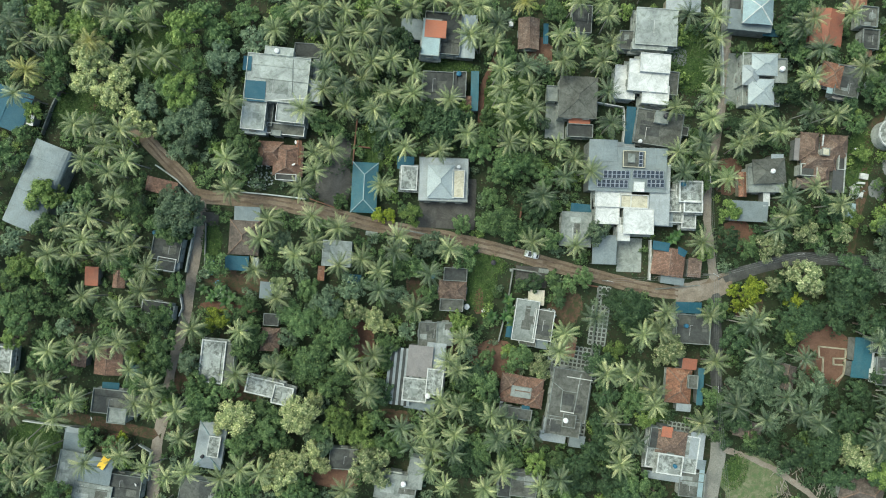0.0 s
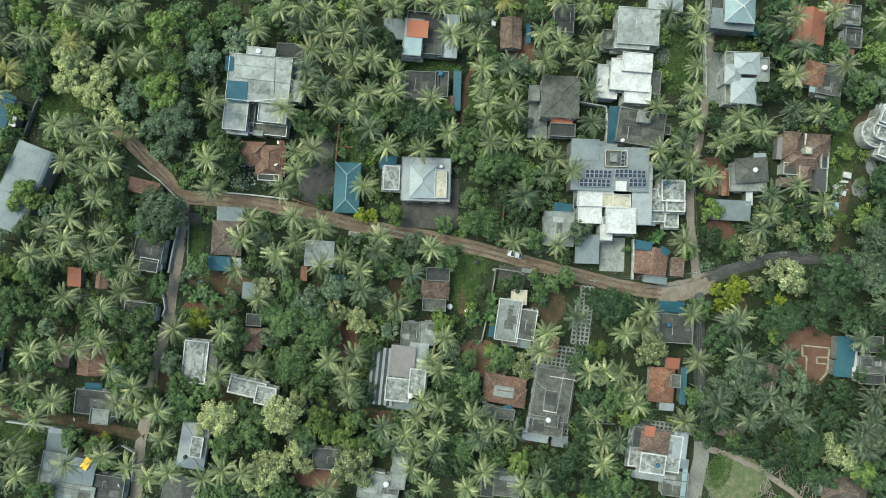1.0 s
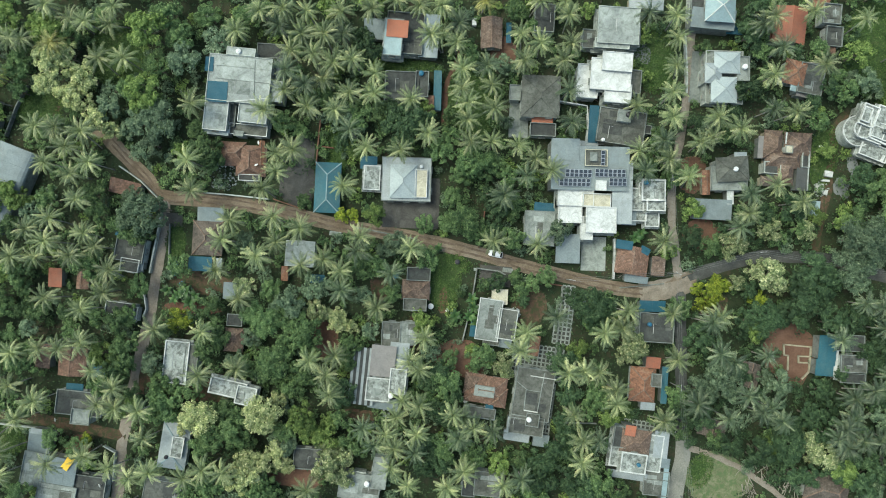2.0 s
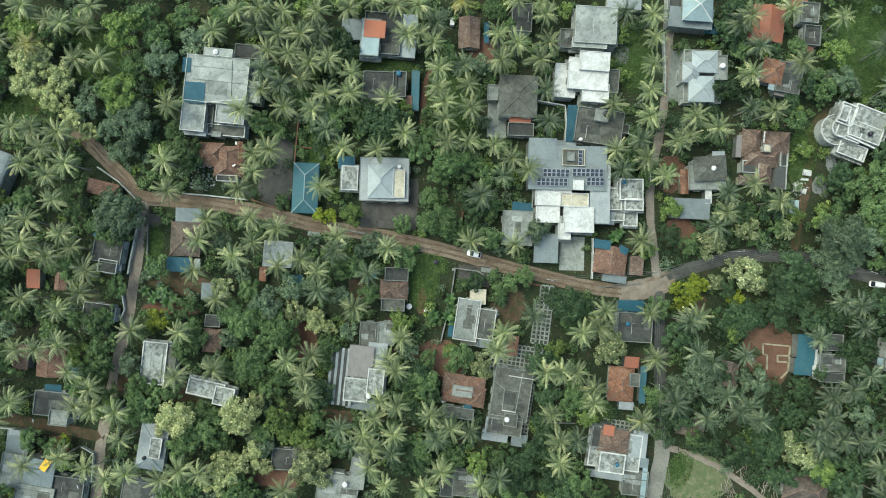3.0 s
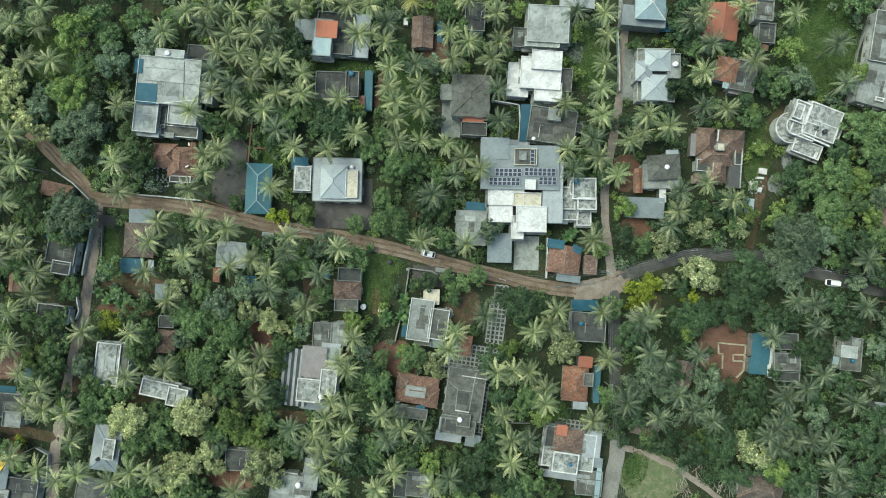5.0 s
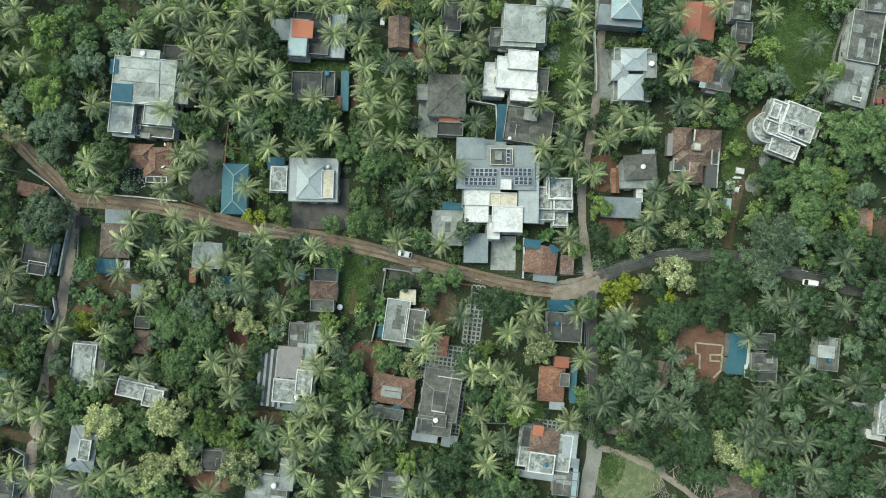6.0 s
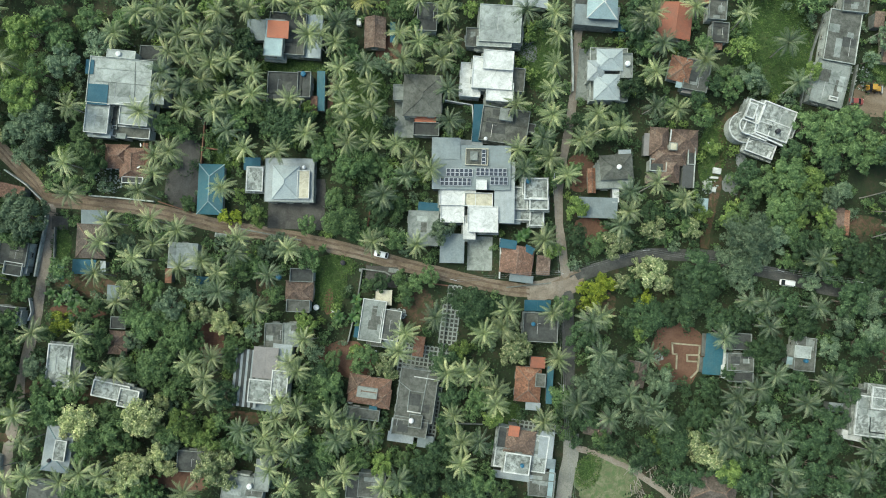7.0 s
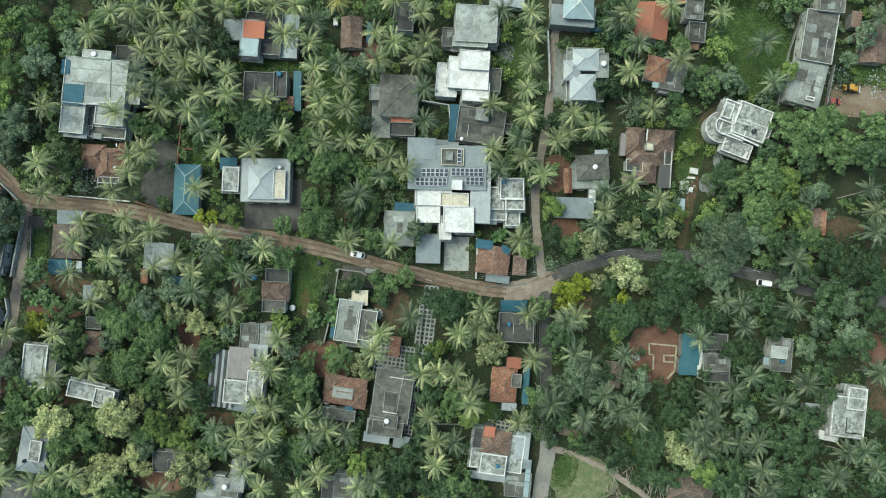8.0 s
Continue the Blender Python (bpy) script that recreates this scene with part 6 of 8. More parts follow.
garden_wall([(-24.64, 27.98), (-20.16, 27.41)], 1.2, 0.25, "laterite", "low wall of dark laterite blocks")
garden_wall([(-103.90, 44.12), (-106.80, 38.35), (-109.61, 30.11)], 1.3, 0.25, "wall_grey", "mossy grey garden wall")
garden_wall([(-55.35, 14.98), (-48.44, 14.43), (-37.67, 13.31)], 1.1, 0.25, "wall_white", "limewashed garden wall with a stained coping")
garden_wall([(-36.47, 13.33), (-27.66, 10.33)], 1, 0.22, "laterite", "low wall of dark laterite blocks")
garden_wall([(-81.14, -53.38), (-77.94, -55.16), (-78.35, -62.95)], 1.3, 0.2, "wall_white", "limewashed garden wall with a stained coping")
garden_wall([(-112.30, -47.17), (-104.74, -48.18), (-97.19, -48.88)], 1.1, 0.25, "wall_white", "limewashed garden wall with a stained coping")
garden_wall([(-110.96, -43.73), (-101.87, -45.17)], 1, 0.2, "wall_grey", "low grey garden wall beside a lane")
garden_wall([(42.64, -9.82), (41.88, -17.97), (40.51, -30.23)], 0.8, 0.2, "wall_grey", "low grey kerb wall along a paved walk")
garden_wall([(70.33, -9.27), (58.22, -10.46)], 0.5, 0.2, "wall_grey", "low grey roadside kerb wall")
garden_wall([(31.09, -7.61), (36.51, -9.10), (42.70, -9.98)], 0.6, 0.25, "laterite", "low wall of dark laterite blocks")
garden_wall([(-14.55, 5.85), (-3.74, 3.79), (2.44, 2.62)], 0.7, 0.25, "wall_grey", "low grey roadside wall")
garden_wall([(-71.08, -12.78), (-70.38, -16.59), (-71.25, -18.88)], 1.2, 0.2, "white", "curved white gate wall")
garden_wall([(-73.55, 0.94), (-74.44, -6.71)], 1.5, 0.25, "white", "white parapet wall of a low house")
garden_wall([(146.69, 65.04), (142.71, 54.07), (140.49, 44.70), (138.79, 37.70)], 1, 0.22, "wall_grey", "mossy grey wall beside a meadow")
garden_wall([(154.87, 50.04), (152.44, 39.14)], 1.2, 0.22, "wall_grey", "mossy grey garden wall")
garden_wall([(-62.08, -33.27), (-47.54, -38.47)], 0.9, 0.2, "laterite", "low wall of dark laterite blocks")
garden_wall([(129.49, -54.67), (129.16, -63.65), (128.73, -69.62)], 1, 0.2, "wall_grey", "mossy grey garden wall")
garden_wall([(41.92, -46.98), (51.60, -47.22)], 0.8, 0.2, "wall_grey", "mossy grey garden wall")
utility_pole(71.67, -6.41, 60)
utility_pole(94.07, -0.72, 95)
utility_pole(129.01, -6.22, 70)
utility_pole(70.30, 18.71, 0)
utility_pole(72.12, -36.28, 0)
utility_pole(74.62, -66.80, 0)
utility_pole(43.76, -8.28, 75)
utility_pole(149.47, -9.23, 80)
cables((43.76, -8.28), (71.67, -6.41))
cables((71.67, -6.41), (94.07, -0.72))
cables((94.07, -0.72), (129.01, -6.22))
cables((71.67, -6.41), (70.30, 18.71))
cables((71.67, -6.41), (72.12, -36.28))
cables((72.12, -36.28), (74.62, -66.80))
cables((129.01, -6.22), (149.47, -9.23))
paved_walk(44.10, -12.61, 3.50, 5.26, -5.5)
paved_walk(42.71, -20.60, 4.60, 10.60, -7.5)
paved_walk(35.69, -30.69, 13.6, 9.0, -8.5)
paved_walk(66.36, -48.08, 14.20, 2.14, -8.5, "walk of pale cement pavers beside a house")
paved_walk(38.57, -44.91, 1.85, 16.81, -8.5, "walk of pale cement pavers beside a house")
foundation(106.53, -29.85, 0, [(-3.4, 4.1, 4.1, 3.4), (4.1, 3.4, 3.4, -3.4), (3.4, -3.4, 1.5, -5.2), (-3.4, 4.1, -3.3, 1.2), (-3.3, 1.2, -2.2, 1.1), (0.6, 0.9, 3.6, 0.8), (3.6, -0.9, 0.6, -0.8), (0.6, 0.9, 0.6, -0.8), (-2.2, 1.1, -2.4, -2.8)])
rubble_heap(99.5, -29.3, 1.2, 40, 0)
rubble_heap(-50.4, 19.5, 4.0, 120, 1)
rubble_heap(168.5, 44.9, 5.0, 160, 2)
rubble_heap(114.1, 17.0, 2.2, 60, 3)
rubble_heap(29.7, -17.4, 1.5, 40, 4)
rubble_heap(48.3, -14.1, 0.8, 20, 5)
rubble_heap(155.8, 46.5, 3.5, 60, 6)
rubble_heap(117.8, 46.7, 1.2, 30, 8)
rubble_heap(-5.6, -45.2, 1.5, 30, 9)
slab_block(116.0, 21.1, 2.2, 1.6, 0.8, -10, "white", "pale cement block on wet ground")
slab_block(113.4, 17.2, 2, 2.4, 0.9, -5, "white", "pale cement block on wet ground")
slab_block(115.0, 16.0, 1.2, 1.3, 0.7, -10, "white", "pale cement block on wet ground")
slab_block(115.2, 19.3, 2.4, 0.6, 0.5, -4, "white", "pale cement beam on wet ground")
slab_block(112.1, 11.4, 2.2, 4.4, 1, -6, "pale_blue", "stack of pale teal sheets on the ground")
slab_block(-19.6, 4.0, 3.2, 1.2, 0.4, -8, "light_concrete", "pale culvert slab beside the road")
slab_block(18.7, -5.6, 0.8, 0.8, 1, 0, "light_concrete", "pale stone gate pillar beside the road")
slab_block(27.6, -5.8, 2.8, 1.2, 0.3, -8, "concrete", "cement slab over a roadside drain")
slab_block(18.2, 62.5, 1.2, 2, 1.4, 0, "white", "white box-shaped tank beside a cottage")
slab_block(30.3, 59.3, 0.8, 1.4, 1.2, 0, "white", "white box-shaped tank beside a cottage")
puddle(120.4, 17.7, 1.6, 2.6, 20)
puddle(123.1, 24.0, 1.5, 3.2, 10)
puddle(18.8, -1.5, 1.8, 0.7, -12)
puddle(65.6, 54.1, 2.5, 4, 0)
puddle(119.2, 17.0, 1.5, 2.5, 20)
water_tank(87.7, 21.4, 5.6, 0.65, 1.1, "tank_white", "white plastic water tank on a flat roof")
water_tank(90.1, 48.7, 6.4, 0.7, 1.1, "tank_white", "white plastic water tank on a flat roof")
water_tank(32.6, -45.0, 5.4, 0.65, 1.1, "tank_white", "white plastic water tank on a flat roof")
water_tank(-3.7, -38.8, 5.7, 0.7, 1.1, "tank_white", "white plastic water tank on a flat roof")
water_tank(-9.9, -62.1, 4.4, 0.7, 1.1, "tank_white", "white plastic water tank on a flat roof")
water_tank(6.6, -15.7, 0.1, 0.8, 1.1, "tank_white", "white plastic water tank standing on the ground")
water_tank(63.6, 17.6, 6.2, 0.6, 1.1, "tank_blue", "blue plastic water tank on a flat roof")
water_tank(64.8, -20.0, 4.7, 0.55, 1.1, "tank_blue", "blue plastic water tank on a flat roof")
water_tank(3.8, 47.0, 4.2, 0.7, 1.1, "tank_blue", "blue plastic water tank on a flat roof")
water_tank(-44.4, 51.7, 6.9, 0.7, 1.1, "tank_white", "white plastic water tank on a flat roof")
water_tank(4.0, 21.9, 3.9, 0.5, 1.1, "tank_white", "white plastic water tank on a flat roof")
water_tank(13.8, -3.6, 0.1, 0.7, 1.1, "tank_black", "black plastic water tank standing on the ground")
water_tank(59.0, 35.7, 6.5, 0.7, 1.1, "tank_black", "black plastic water tank on a flat roof")
water_tank(-2.7, -7.4, 3.7, 0.7, 1.1, "tank_blue", "blue plastic water tank on a flat roof")
water_tank(52.5, 29.2, 4.8, 0.5, 1.1, "tank_white", "white plastic water tank on a flat roof")
water_tank(16.0, -40.8, 0.1, 0.9, 1.1, "tank_white", "white plastic water tank standing on the ground")
water_tank(61.5, -56.8, 5.2, 0.5, 1.1, "tank_blue", "blue plastic water tank on a flat roof")
water_tank(-62.9, -55.4, 3.8, 0.5, 1.1, "tank_black", "black plastic water tank on a flat roof")
water_tank(129.9, 30.8, 5.7, 0.6, 1.1, "tank_black", "black plastic water tank on a flat roof")
water_tank(136.9, -30.1, 4, 0.5, 1.1, "tank_blue", "blue plastic water tank on a flat roof")
water_tank(-76.6, 3.5, 3.8, 0.7, 1.1, "tank_blue", "blue plastic water tank on a flat roof")
dish(-39.6, 28.1, 3.6, 283)
dish(-91.9, -45.6, 3.9, 278)
dish(-80.2, -62.9, 3.3, 294)
dish(-40.2, 22.0, 3.5, 200)
dish(113.7, 28.5, 0.1, 183)
dish(23.0, -27.1, 3.9, 51)
tub(-62.8, -4.3, 0.8)
tub(-63.1, -6.9, 0.9)
tub(-61.0, -9.8, 0.7)
tub(107.0, 44.5, 0.8)
tub(11.1, -16.7, 0.5, "tank_white", "white plastic tub on trodden earth")
car(134.40, -9.55, 172.0, "car_white", "white van on a narrow road under trees", van=True)
timber(93.7, -59.1, 12, 1.4, 5)
timber(93.1, -64.8, 16, 1.2, 6)
timber(99.3, -60.6, 16, 1.8, 7)
timber(104.7, -64.1, 22, 2, 8)
timber(107.5, -61.7, 8, 1.5, 9)


# ---------------------------------------------------------------- plants
def crown_mesh(name, radius, leaves, seed, height=0.8, leaf_size=0.5, lobes=16):
    """An uneven crown: rounded lobes of different size and height, each with smaller bosses, all of small leaf sprays, with deep gaps between."""
    rg = np.random.default_rng(seed)
    k = np.arange(lobes)
    ang = k * 2.39996 + rg.uniform(-0.45, 0.45, lobes)
    rad = np.sqrt((k + 0.4) / lobes) * radius * rg.uniform(0.62, 0.90, lobes)
    rad[0] = radius * 0.1
    cz = radius * height * (1 - (rad / radius) ** 2 * 0.95) * rg.uniform(0.6, 1.2, lobes)
    cen = np.stack([rad * np.cos(ang), rad * np.sin(ang), cz], 1)
    size = radius * rg.uniform(0.20, 0.36, lobes) * (1 if lobes > 12 else 1.25)
    # bosses over the upper side of every lobe
    n_boss = 9
    own = np.repeat(k, n_boss)
    bd = rg.normal(size=(lobes * n_boss, 3))
    bd[:, 2] = np.abs(bd[:, 2]) * 0.8 + 0.1
    bd /= np.linalg.norm(bd, axis=1)[:, None]
    bc = cen[own] + bd * (size[own] * 0.72)[:, None] * np.array([1, 1, 0.85])
    bs = size[own] * rg.uniform(0.28, 0.55, lobes * n_boss)
    w = bs ** 2
    pick = rg.choice(lobes * n_boss, leaves, p=w / w.sum())
    dirs = rg.normal(size=(leaves, 3))
    dirs[:, 2] = dirs[:, 2] * 0.7 + 0.45
    dirs /= np.linalg.norm(dirs, axis=1)[:, None]
    pos = bc[pick] + dirs * (bs[pick] * rg.uniform(0.62, 1.12, leaves))[:, None]
    nrm = dirs + bd[pick] * 0.5 + rg.normal(size=(leaves, 3)) * 0.26
    nrm[:, 2] += 0.2
    nrm /= np.linalg.norm(nrm, axis=1)[:, None]
    t = np.cross(nrm, rg.normal(size=(leaves, 3)))
    t /= np.linalg.norm(t, axis=1)[:, None]
    b = np.cross(nrm, t)
    s = leaf_size * rg.uniform(0.6, 1.25, leaves)[:, None]
    v = np.stack([pos - t * s * 0.5 + b * s * 0.12, pos + b * s * 0.42 + nrm * s * 0.04, pos + t * s * 0.55 - b * s * 0.34 - nrm * s * 0.08], 1).reshape(-1, 3)
    me = bpy.data.meshes.new(name)
    me.from_pydata(v.tolist(), [], np.arange(leaves * 3).reshape(-1, 3).tolist())
    me.materials.append(M["leaf_m"])
    return me


def trunk_mesh(name, height, r, spread, seed):
    """A tapered, slightly bent trunk with limbs reaching into the crown."""
    rg = random.Random(seed)
    bm = bmesh.new()
    b = [(0, 0, -0.2), (0.1, 0.05, height * 0.3), (rg.uniform(-0.3, 0.3), rg.uniform(-0.3, 0.3), height * 0.65), (0, 0, height + spread * 0.35)]
    add_tube(bm, b, [r * 1.5, r, r * 0.8, r * 0.35], 7)
    for k in range(6):
        a = k * math.tau / 6 + rg.uniform(-0.4, 0.4)
        s = spread * rg.uniform(0.5, 0.75)
        z = height * rg.uniform(0.62, 0.85)
        add_tube(bm, [(b[2][0] * 0.8, b[2][1] * 0.8, z), (math.cos(a) * s * 0.5, math.sin(a) * s * 0.5, z + spread * 0.28), (math.cos(a) * s, math.sin(a) * s, z + spread * 0.42)], [r * 0.5, r * 0.32, r * 0.1], 5)
    me = bpy.data.meshes.new(name)
    bm.to_mesh(me)
    bm.free()
    me.materials.append(M["bark"])
    return me


CROWNS = {
    "small": [crown_mesh("crown", 2.2, 1100, 10 + i, 0.9, 0.42, 9) for i in range(4)],
    "medium": [crown_mesh("crown", 4.0, 2700, 20 + i, 0.85, 0.52, 15) for i in range(5)],
    "large": [crown_mesh("crown", 6.2, 4800, 30 + i, 0.8, 0.60, 26) for i in range(4)],
}
TRUNKS = {
    "small": [trunk_mesh("trunk", 1.6, 0.09, 1.8, 1 + i) for i in range(2)],
    "medium": [trunk_mesh("trunk", 4.2, 0.2, 3.4, 4 + i) for i in range(2)],
    "large": [trunk_mesh("trunk", 6.5, 0.32, 5.2, 7 + i) for i in range(2)],
}
SIZES = {"small": (2.2, 1.6), "medium": (4.0, 4.2), "large": (6.2, 6.5)}
LEAF_LABEL = {
    "d": "dense dark-green broadleaf tree with a lumpy crown", "m": "mid-green broadleaf tree with a lumpy crown", "b": "bright yellow-green broadleaf tree in fresh leaf",
    "g": "grey-green broadleaf tree with fine foliage", "p": "tree covered in pale yellow-green blossom", "w": "tree with creamy blossom over green leaves", "y": "low tree with vivid yellow foliage",
}
rt = random.Random(5)


def foot(x, y, clear, reach=4.5):
    """The nearest open ground to a crown, for its stem: stems don't grow through roofs and roads."""
    if is_free(x, y, clear, taken):
        return x, y
    for ring in range(1, 10):
        d = reach * ring / 9
        for k in range(14):
            a = k * math.tau / 14 + ring
            if is_free(x + math.cos(a) * d, y + math.sin(a) * d, clear, taken):
                return x + math.cos(a) * d, y + math.sin(a) * d
    return x, y


def stem(ob, mesh, dx, dy, hgt, unit, thick):
    """A stem from the foot of ob that leans to carry a crown at dx, dy."""
    d = Vector((dx, dy, hgt))
    st = new("trunk", mesh)
    st.parent, st.scale, st.rotation_mode = ob, (thick, thick, d.length / unit), "QUATERNION"
    st.rotation_quaternion = d.to_track_quat("Z", "Y")


def tree(x, y, r, kind, squash=1.0):
    r *= 1.14 if kind not in "pw" else 1.12
    size = "small" if r < 2.9 else "medium" if r < 5.2 else "large"
    base, tall = SIZES[size]
    s = r / base
    name = "tree" if size != "small" else "shrub"
    fx, fy = foot(x, y, 0.5)
    ob = tagged(new(name), LEAF_LABEL[kind] if size != "small" else LEAF_LABEL[kind].replace("tree", "shrub"), name, group="trees among the houses" if size != "small" else "shrubs among the houses")
    ob.matrix_world = pose(fx, fy, 0)
    lift = tall * s * rt.uniform(0.8, 1.15)
    stem(ob, rt.choice(TRUNKS[size]), x - fx, y - fy, lift, tall, s)
    cr = new("crown", rt.choice(CROWNS[size]))
    cr.parent, cr.location, cr.scale, cr.rotation_euler = ob, (x - fx, y - fy, lift * 0.92), (s * rt.uniform(0.9, 1.12), s * rt.uniform(0.9, 1.12), s * squash * rt.uniform(0.85, 1.15)), (0, 0, rt.uniform(0, 6.28))
    cr.material_slots[0].link = "OBJECT"
    cr.material_slots[0].material = M["leaf_" + kind]
    mark_disc(crowned, x, y, r * 0.8)
    return ob


FAR_TREES = []


def far_tree(x, y, r, kind):
    """A tree of the outer wood, which is joined with the rest of it."""
    FAR_TREES.append((*foot(x, y, 0.8), r * 1.14, kind))
    mark_disc(crowned, x, y, r * 0.9)


def frond_verts(rg, length, az, el, droop, leaflets, out_v, out_f, swing=0.0):
    """One feather leaf: an arching rib with drooping leaflets down both sides."""
    n = leaflets
    p = np.zeros(3)
    e, a = el, az
    step = length / n
    prev = None
    for i in range(n + 1):
        f = i / n
        d = np.array([math.cos(a) * math.cos(e), math.sin(a) * math.cos(e), math.sin(e)])
        side = np.array([-math.sin(a), math.cos(a), 0.0])
        up = np.cross(d, side)
        half = 0.07 * (1 - f) + 0.02
        k = len(out_v)
        out_v += [tuple(p - side * half), tuple(p + side * half)]
        if prev is not None:
            out_f.append((prev, prev + 1, k + 1, k))
        prev = k
        if 0.10 < f < 0.99:
            ll = 0.66 * math.sin(min(1.0, f * 1.5 + 0.22) * math.pi / 2) * (1 - 0.62 * max(0, f - 0.55) / 0.45) * rg.uniform(0.62, 1.18) * length / 4.2
            for sg in (-1, 1):
                lean_f = 0.55 + 0.5 * f
                dl = side * sg + d * lean_f - up * 0.0
                dl /= np.linalg.norm(dl)
                tip = p + dl * ll + np.array([0, 0, -0.75 * ll * rg.uniform(0.5, 1.3)])
                wv = d * 0.13 * length / 4.2
                j = len(out_v)
                mid = (p + tip) / 2 + np.array([0, 0, 0.05])
                out_v += [tuple(mid - wv * 1.5), tuple(tip)]
                out_f.append((k + (1 if sg > 0 else 0), j, j + 1))
        p = p + d * step
        e -= droop / n * (0.5 + f)
        a += swing / n


def palm_crown(seed, fronds=22, length=4.2):
    rg = random.Random(seed)
    v, f = [], []
    for i in range(fronds):
        age = i / (fronds - 1)
        el = radians(72 - 88 * age + rg.uniform(-8, 8))
        frond_verts(rg, length * (0.78 + 0.22 * math.sin(age * math.pi)) * rg.uniform(0.88, 1.08), i * 2.39996 + rg.uniform(-0.25, 0.25), el, radians(58 + 30 * rg.random()), 20, v, f, rg.uniform(-0.6, 0.6))
    me = bpy.data.meshes.new("fronds")
    me.from_pydata(v, [], f)
    me.materials.append(M["palm"])
    return me


def palm_trunk(seed):
    """A slim ringed stem of unit height ten metres that leans a little and straightens at the top."""
    rg = random.Random(seed)
    bm = bmesh.new()
    a, s = rg.uniform(0, math.tau), rg.uniform(0.3, 1.3)
    pts, rad = [], []
    for i in range(15):
        f = i / 14
        o = s * (1 - f) ** 1.6
        pts.append((math.cos(a) * o, math.sin(a) * o, -0.2 + 10.2 * f))
        rad.append((0.24 if i == 0 else 0.15 - 0.045 * f) + (0.012 if i % 2 else 0))
    add_tube(bm, pts, rad, 7)
    me = bpy.data.meshes.new("palm_trunk")
    bm.to_mesh(me)
    bm.free()
    me.materials.append(M["palm_bark"])
    return me


def nut_cluster(seed):
    rg = random.Random(seed)
    bm = bmesh.new()
    for i in range(9):
        a = rg.uniform(0, math.tau)
        bmesh.ops.create_icosphere(bm, subdivisions=1, radius=0.13, matrix=Matrix.Translation((math.cos(a) * 0.32, math.sin(a) * 0.32, -0.25 - rg.random() * 0.3)) @ Matrix.Diagonal((1, 1, 1.25, 1)))
    me = bpy.data.meshes.new("coconuts")
    bm.to_mesh(me)
    bm.free()
    me.materials.append(M["nut"])
    return me


PALM_CROWNS = [palm_crown(40 + i, 24 + i % 4 * 3) for i in range(9)]
PALM_TRUNKS = [palm_trunk(60 + i) for i in range(5)]
NUTS = [nut_cluster(i) for i in range(3)]
PALM_LABEL = {
    "palm": "tall coconut palm with olive-green arching fronds", "palm_gold": "coconut palm with yellowing fronds", "palm_dark": "coconut palm with deep green fronds",
}


def palm(x, y, hgt, r, kind="palm"):
    fx, fy = foot(x, y, 1.0)
    ob = tagged(new("coconut_palm"), PALM_LABEL[kind], "palm tree", group="coconut palms")
    ob.matrix_world = pose(fx, fy, 0)
    stem(ob, rt.choice(PALM_TRUNKS), x - fx, y - fy, hgt, 10, 1.1)
    s = r / 3.9
    cr = new("fronds", rt.choice(PALM_CROWNS))
    cr.parent, cr.location, cr.scale, cr.rotation_euler = ob, (x - fx, y - fy, hgt - 0.1), (s, s, s), (radians(rt.uniform(-14, 14)), radians(rt.uniform(-14, 14)), rt.uniform(0, 6.28))
    cr.material_slots[0].link = "OBJECT"
    cr.material_slots[0].material = M[kind]
    nu = new("coconuts", rt.choice(NUTS))
    nu.parent, nu.location, nu.scale = ob, (x - fx, y - fy, hgt - 0.1), (s, s, s)
    mark_disc(crowned, x, y, r * 0.62)
    return ob


def banana_mesh(seed):
    rg = random.Random(seed)
    v, f = [], []
    for i in range(8):
        az, el, L = i * 2.4 + rg.uniform(-0.3, 0.3), radians(62 - 5 * i), rg.uniform(1.7, 2.3)
        p = np.array([0, 0, 1.7])
        prev = None
        for k in range(7):
            t = k / 6
            d = np.array([math.cos(az) * math.cos(el), math.sin(az) * math.cos(el), math.sin(el)])
            s = np.array([-math.sin(az), math.cos(az), 0])
            w = 0.36 * math.sin(min(1, t * 1.25 + 0.08) * math.pi) ** 0.6 + 0.02 if t < 0.99 else 0.02
            j = len(v)
            v += [tuple(p - s * w - np.array([0, 0, 0.12 * w])), tuple(p), tuple(p + s * w - np.array([0, 0, 0.12 * w]))]
            if prev is not None:
                f += [(prev, prev + 1, j + 1, j), (prev + 1, prev + 2, j + 2, j + 1)]
            prev = j
            p = p + d * L / 6
            el -= radians(17)
    me = bpy.data.meshes.new("leaves")
    me.from_pydata(v, [], f)
    me.materials.append(M["banana"])
    return me


def stem_mesh():
    bm = bmesh.new()
    add_tube(bm, [(0, 0, -0.1), (0, 0, 0.9), (0, 0, 1.8)], [0.15, 0.12, 0.07], 7)
    me = bpy.data.meshes.new("stem")
    bm.to_mesh(me)
    bm.free()
    me.materials.append(M["banana"])
    return me


BANANAS, STEM = [banana_mesh(80 + i) for i in range(4)], stem_mesh()


def banana(x, y, s=1.0):
    ob = tagged(new("banana_plant"), "banana plant with broad bright green leaves", "banana plant", group="banana plants")
    ob.matrix_world = pose(x, y, 0, 0, 0, rt.uniform(0, 360))
    a = new("stem", STEM)
    b = new("leaves", rt.choice(BANANAS))
    for o in (a, b):
        o.parent, o.scale = ob, (s, s, s)
    mark_disc(crowned, x, y, 1.4 * s)


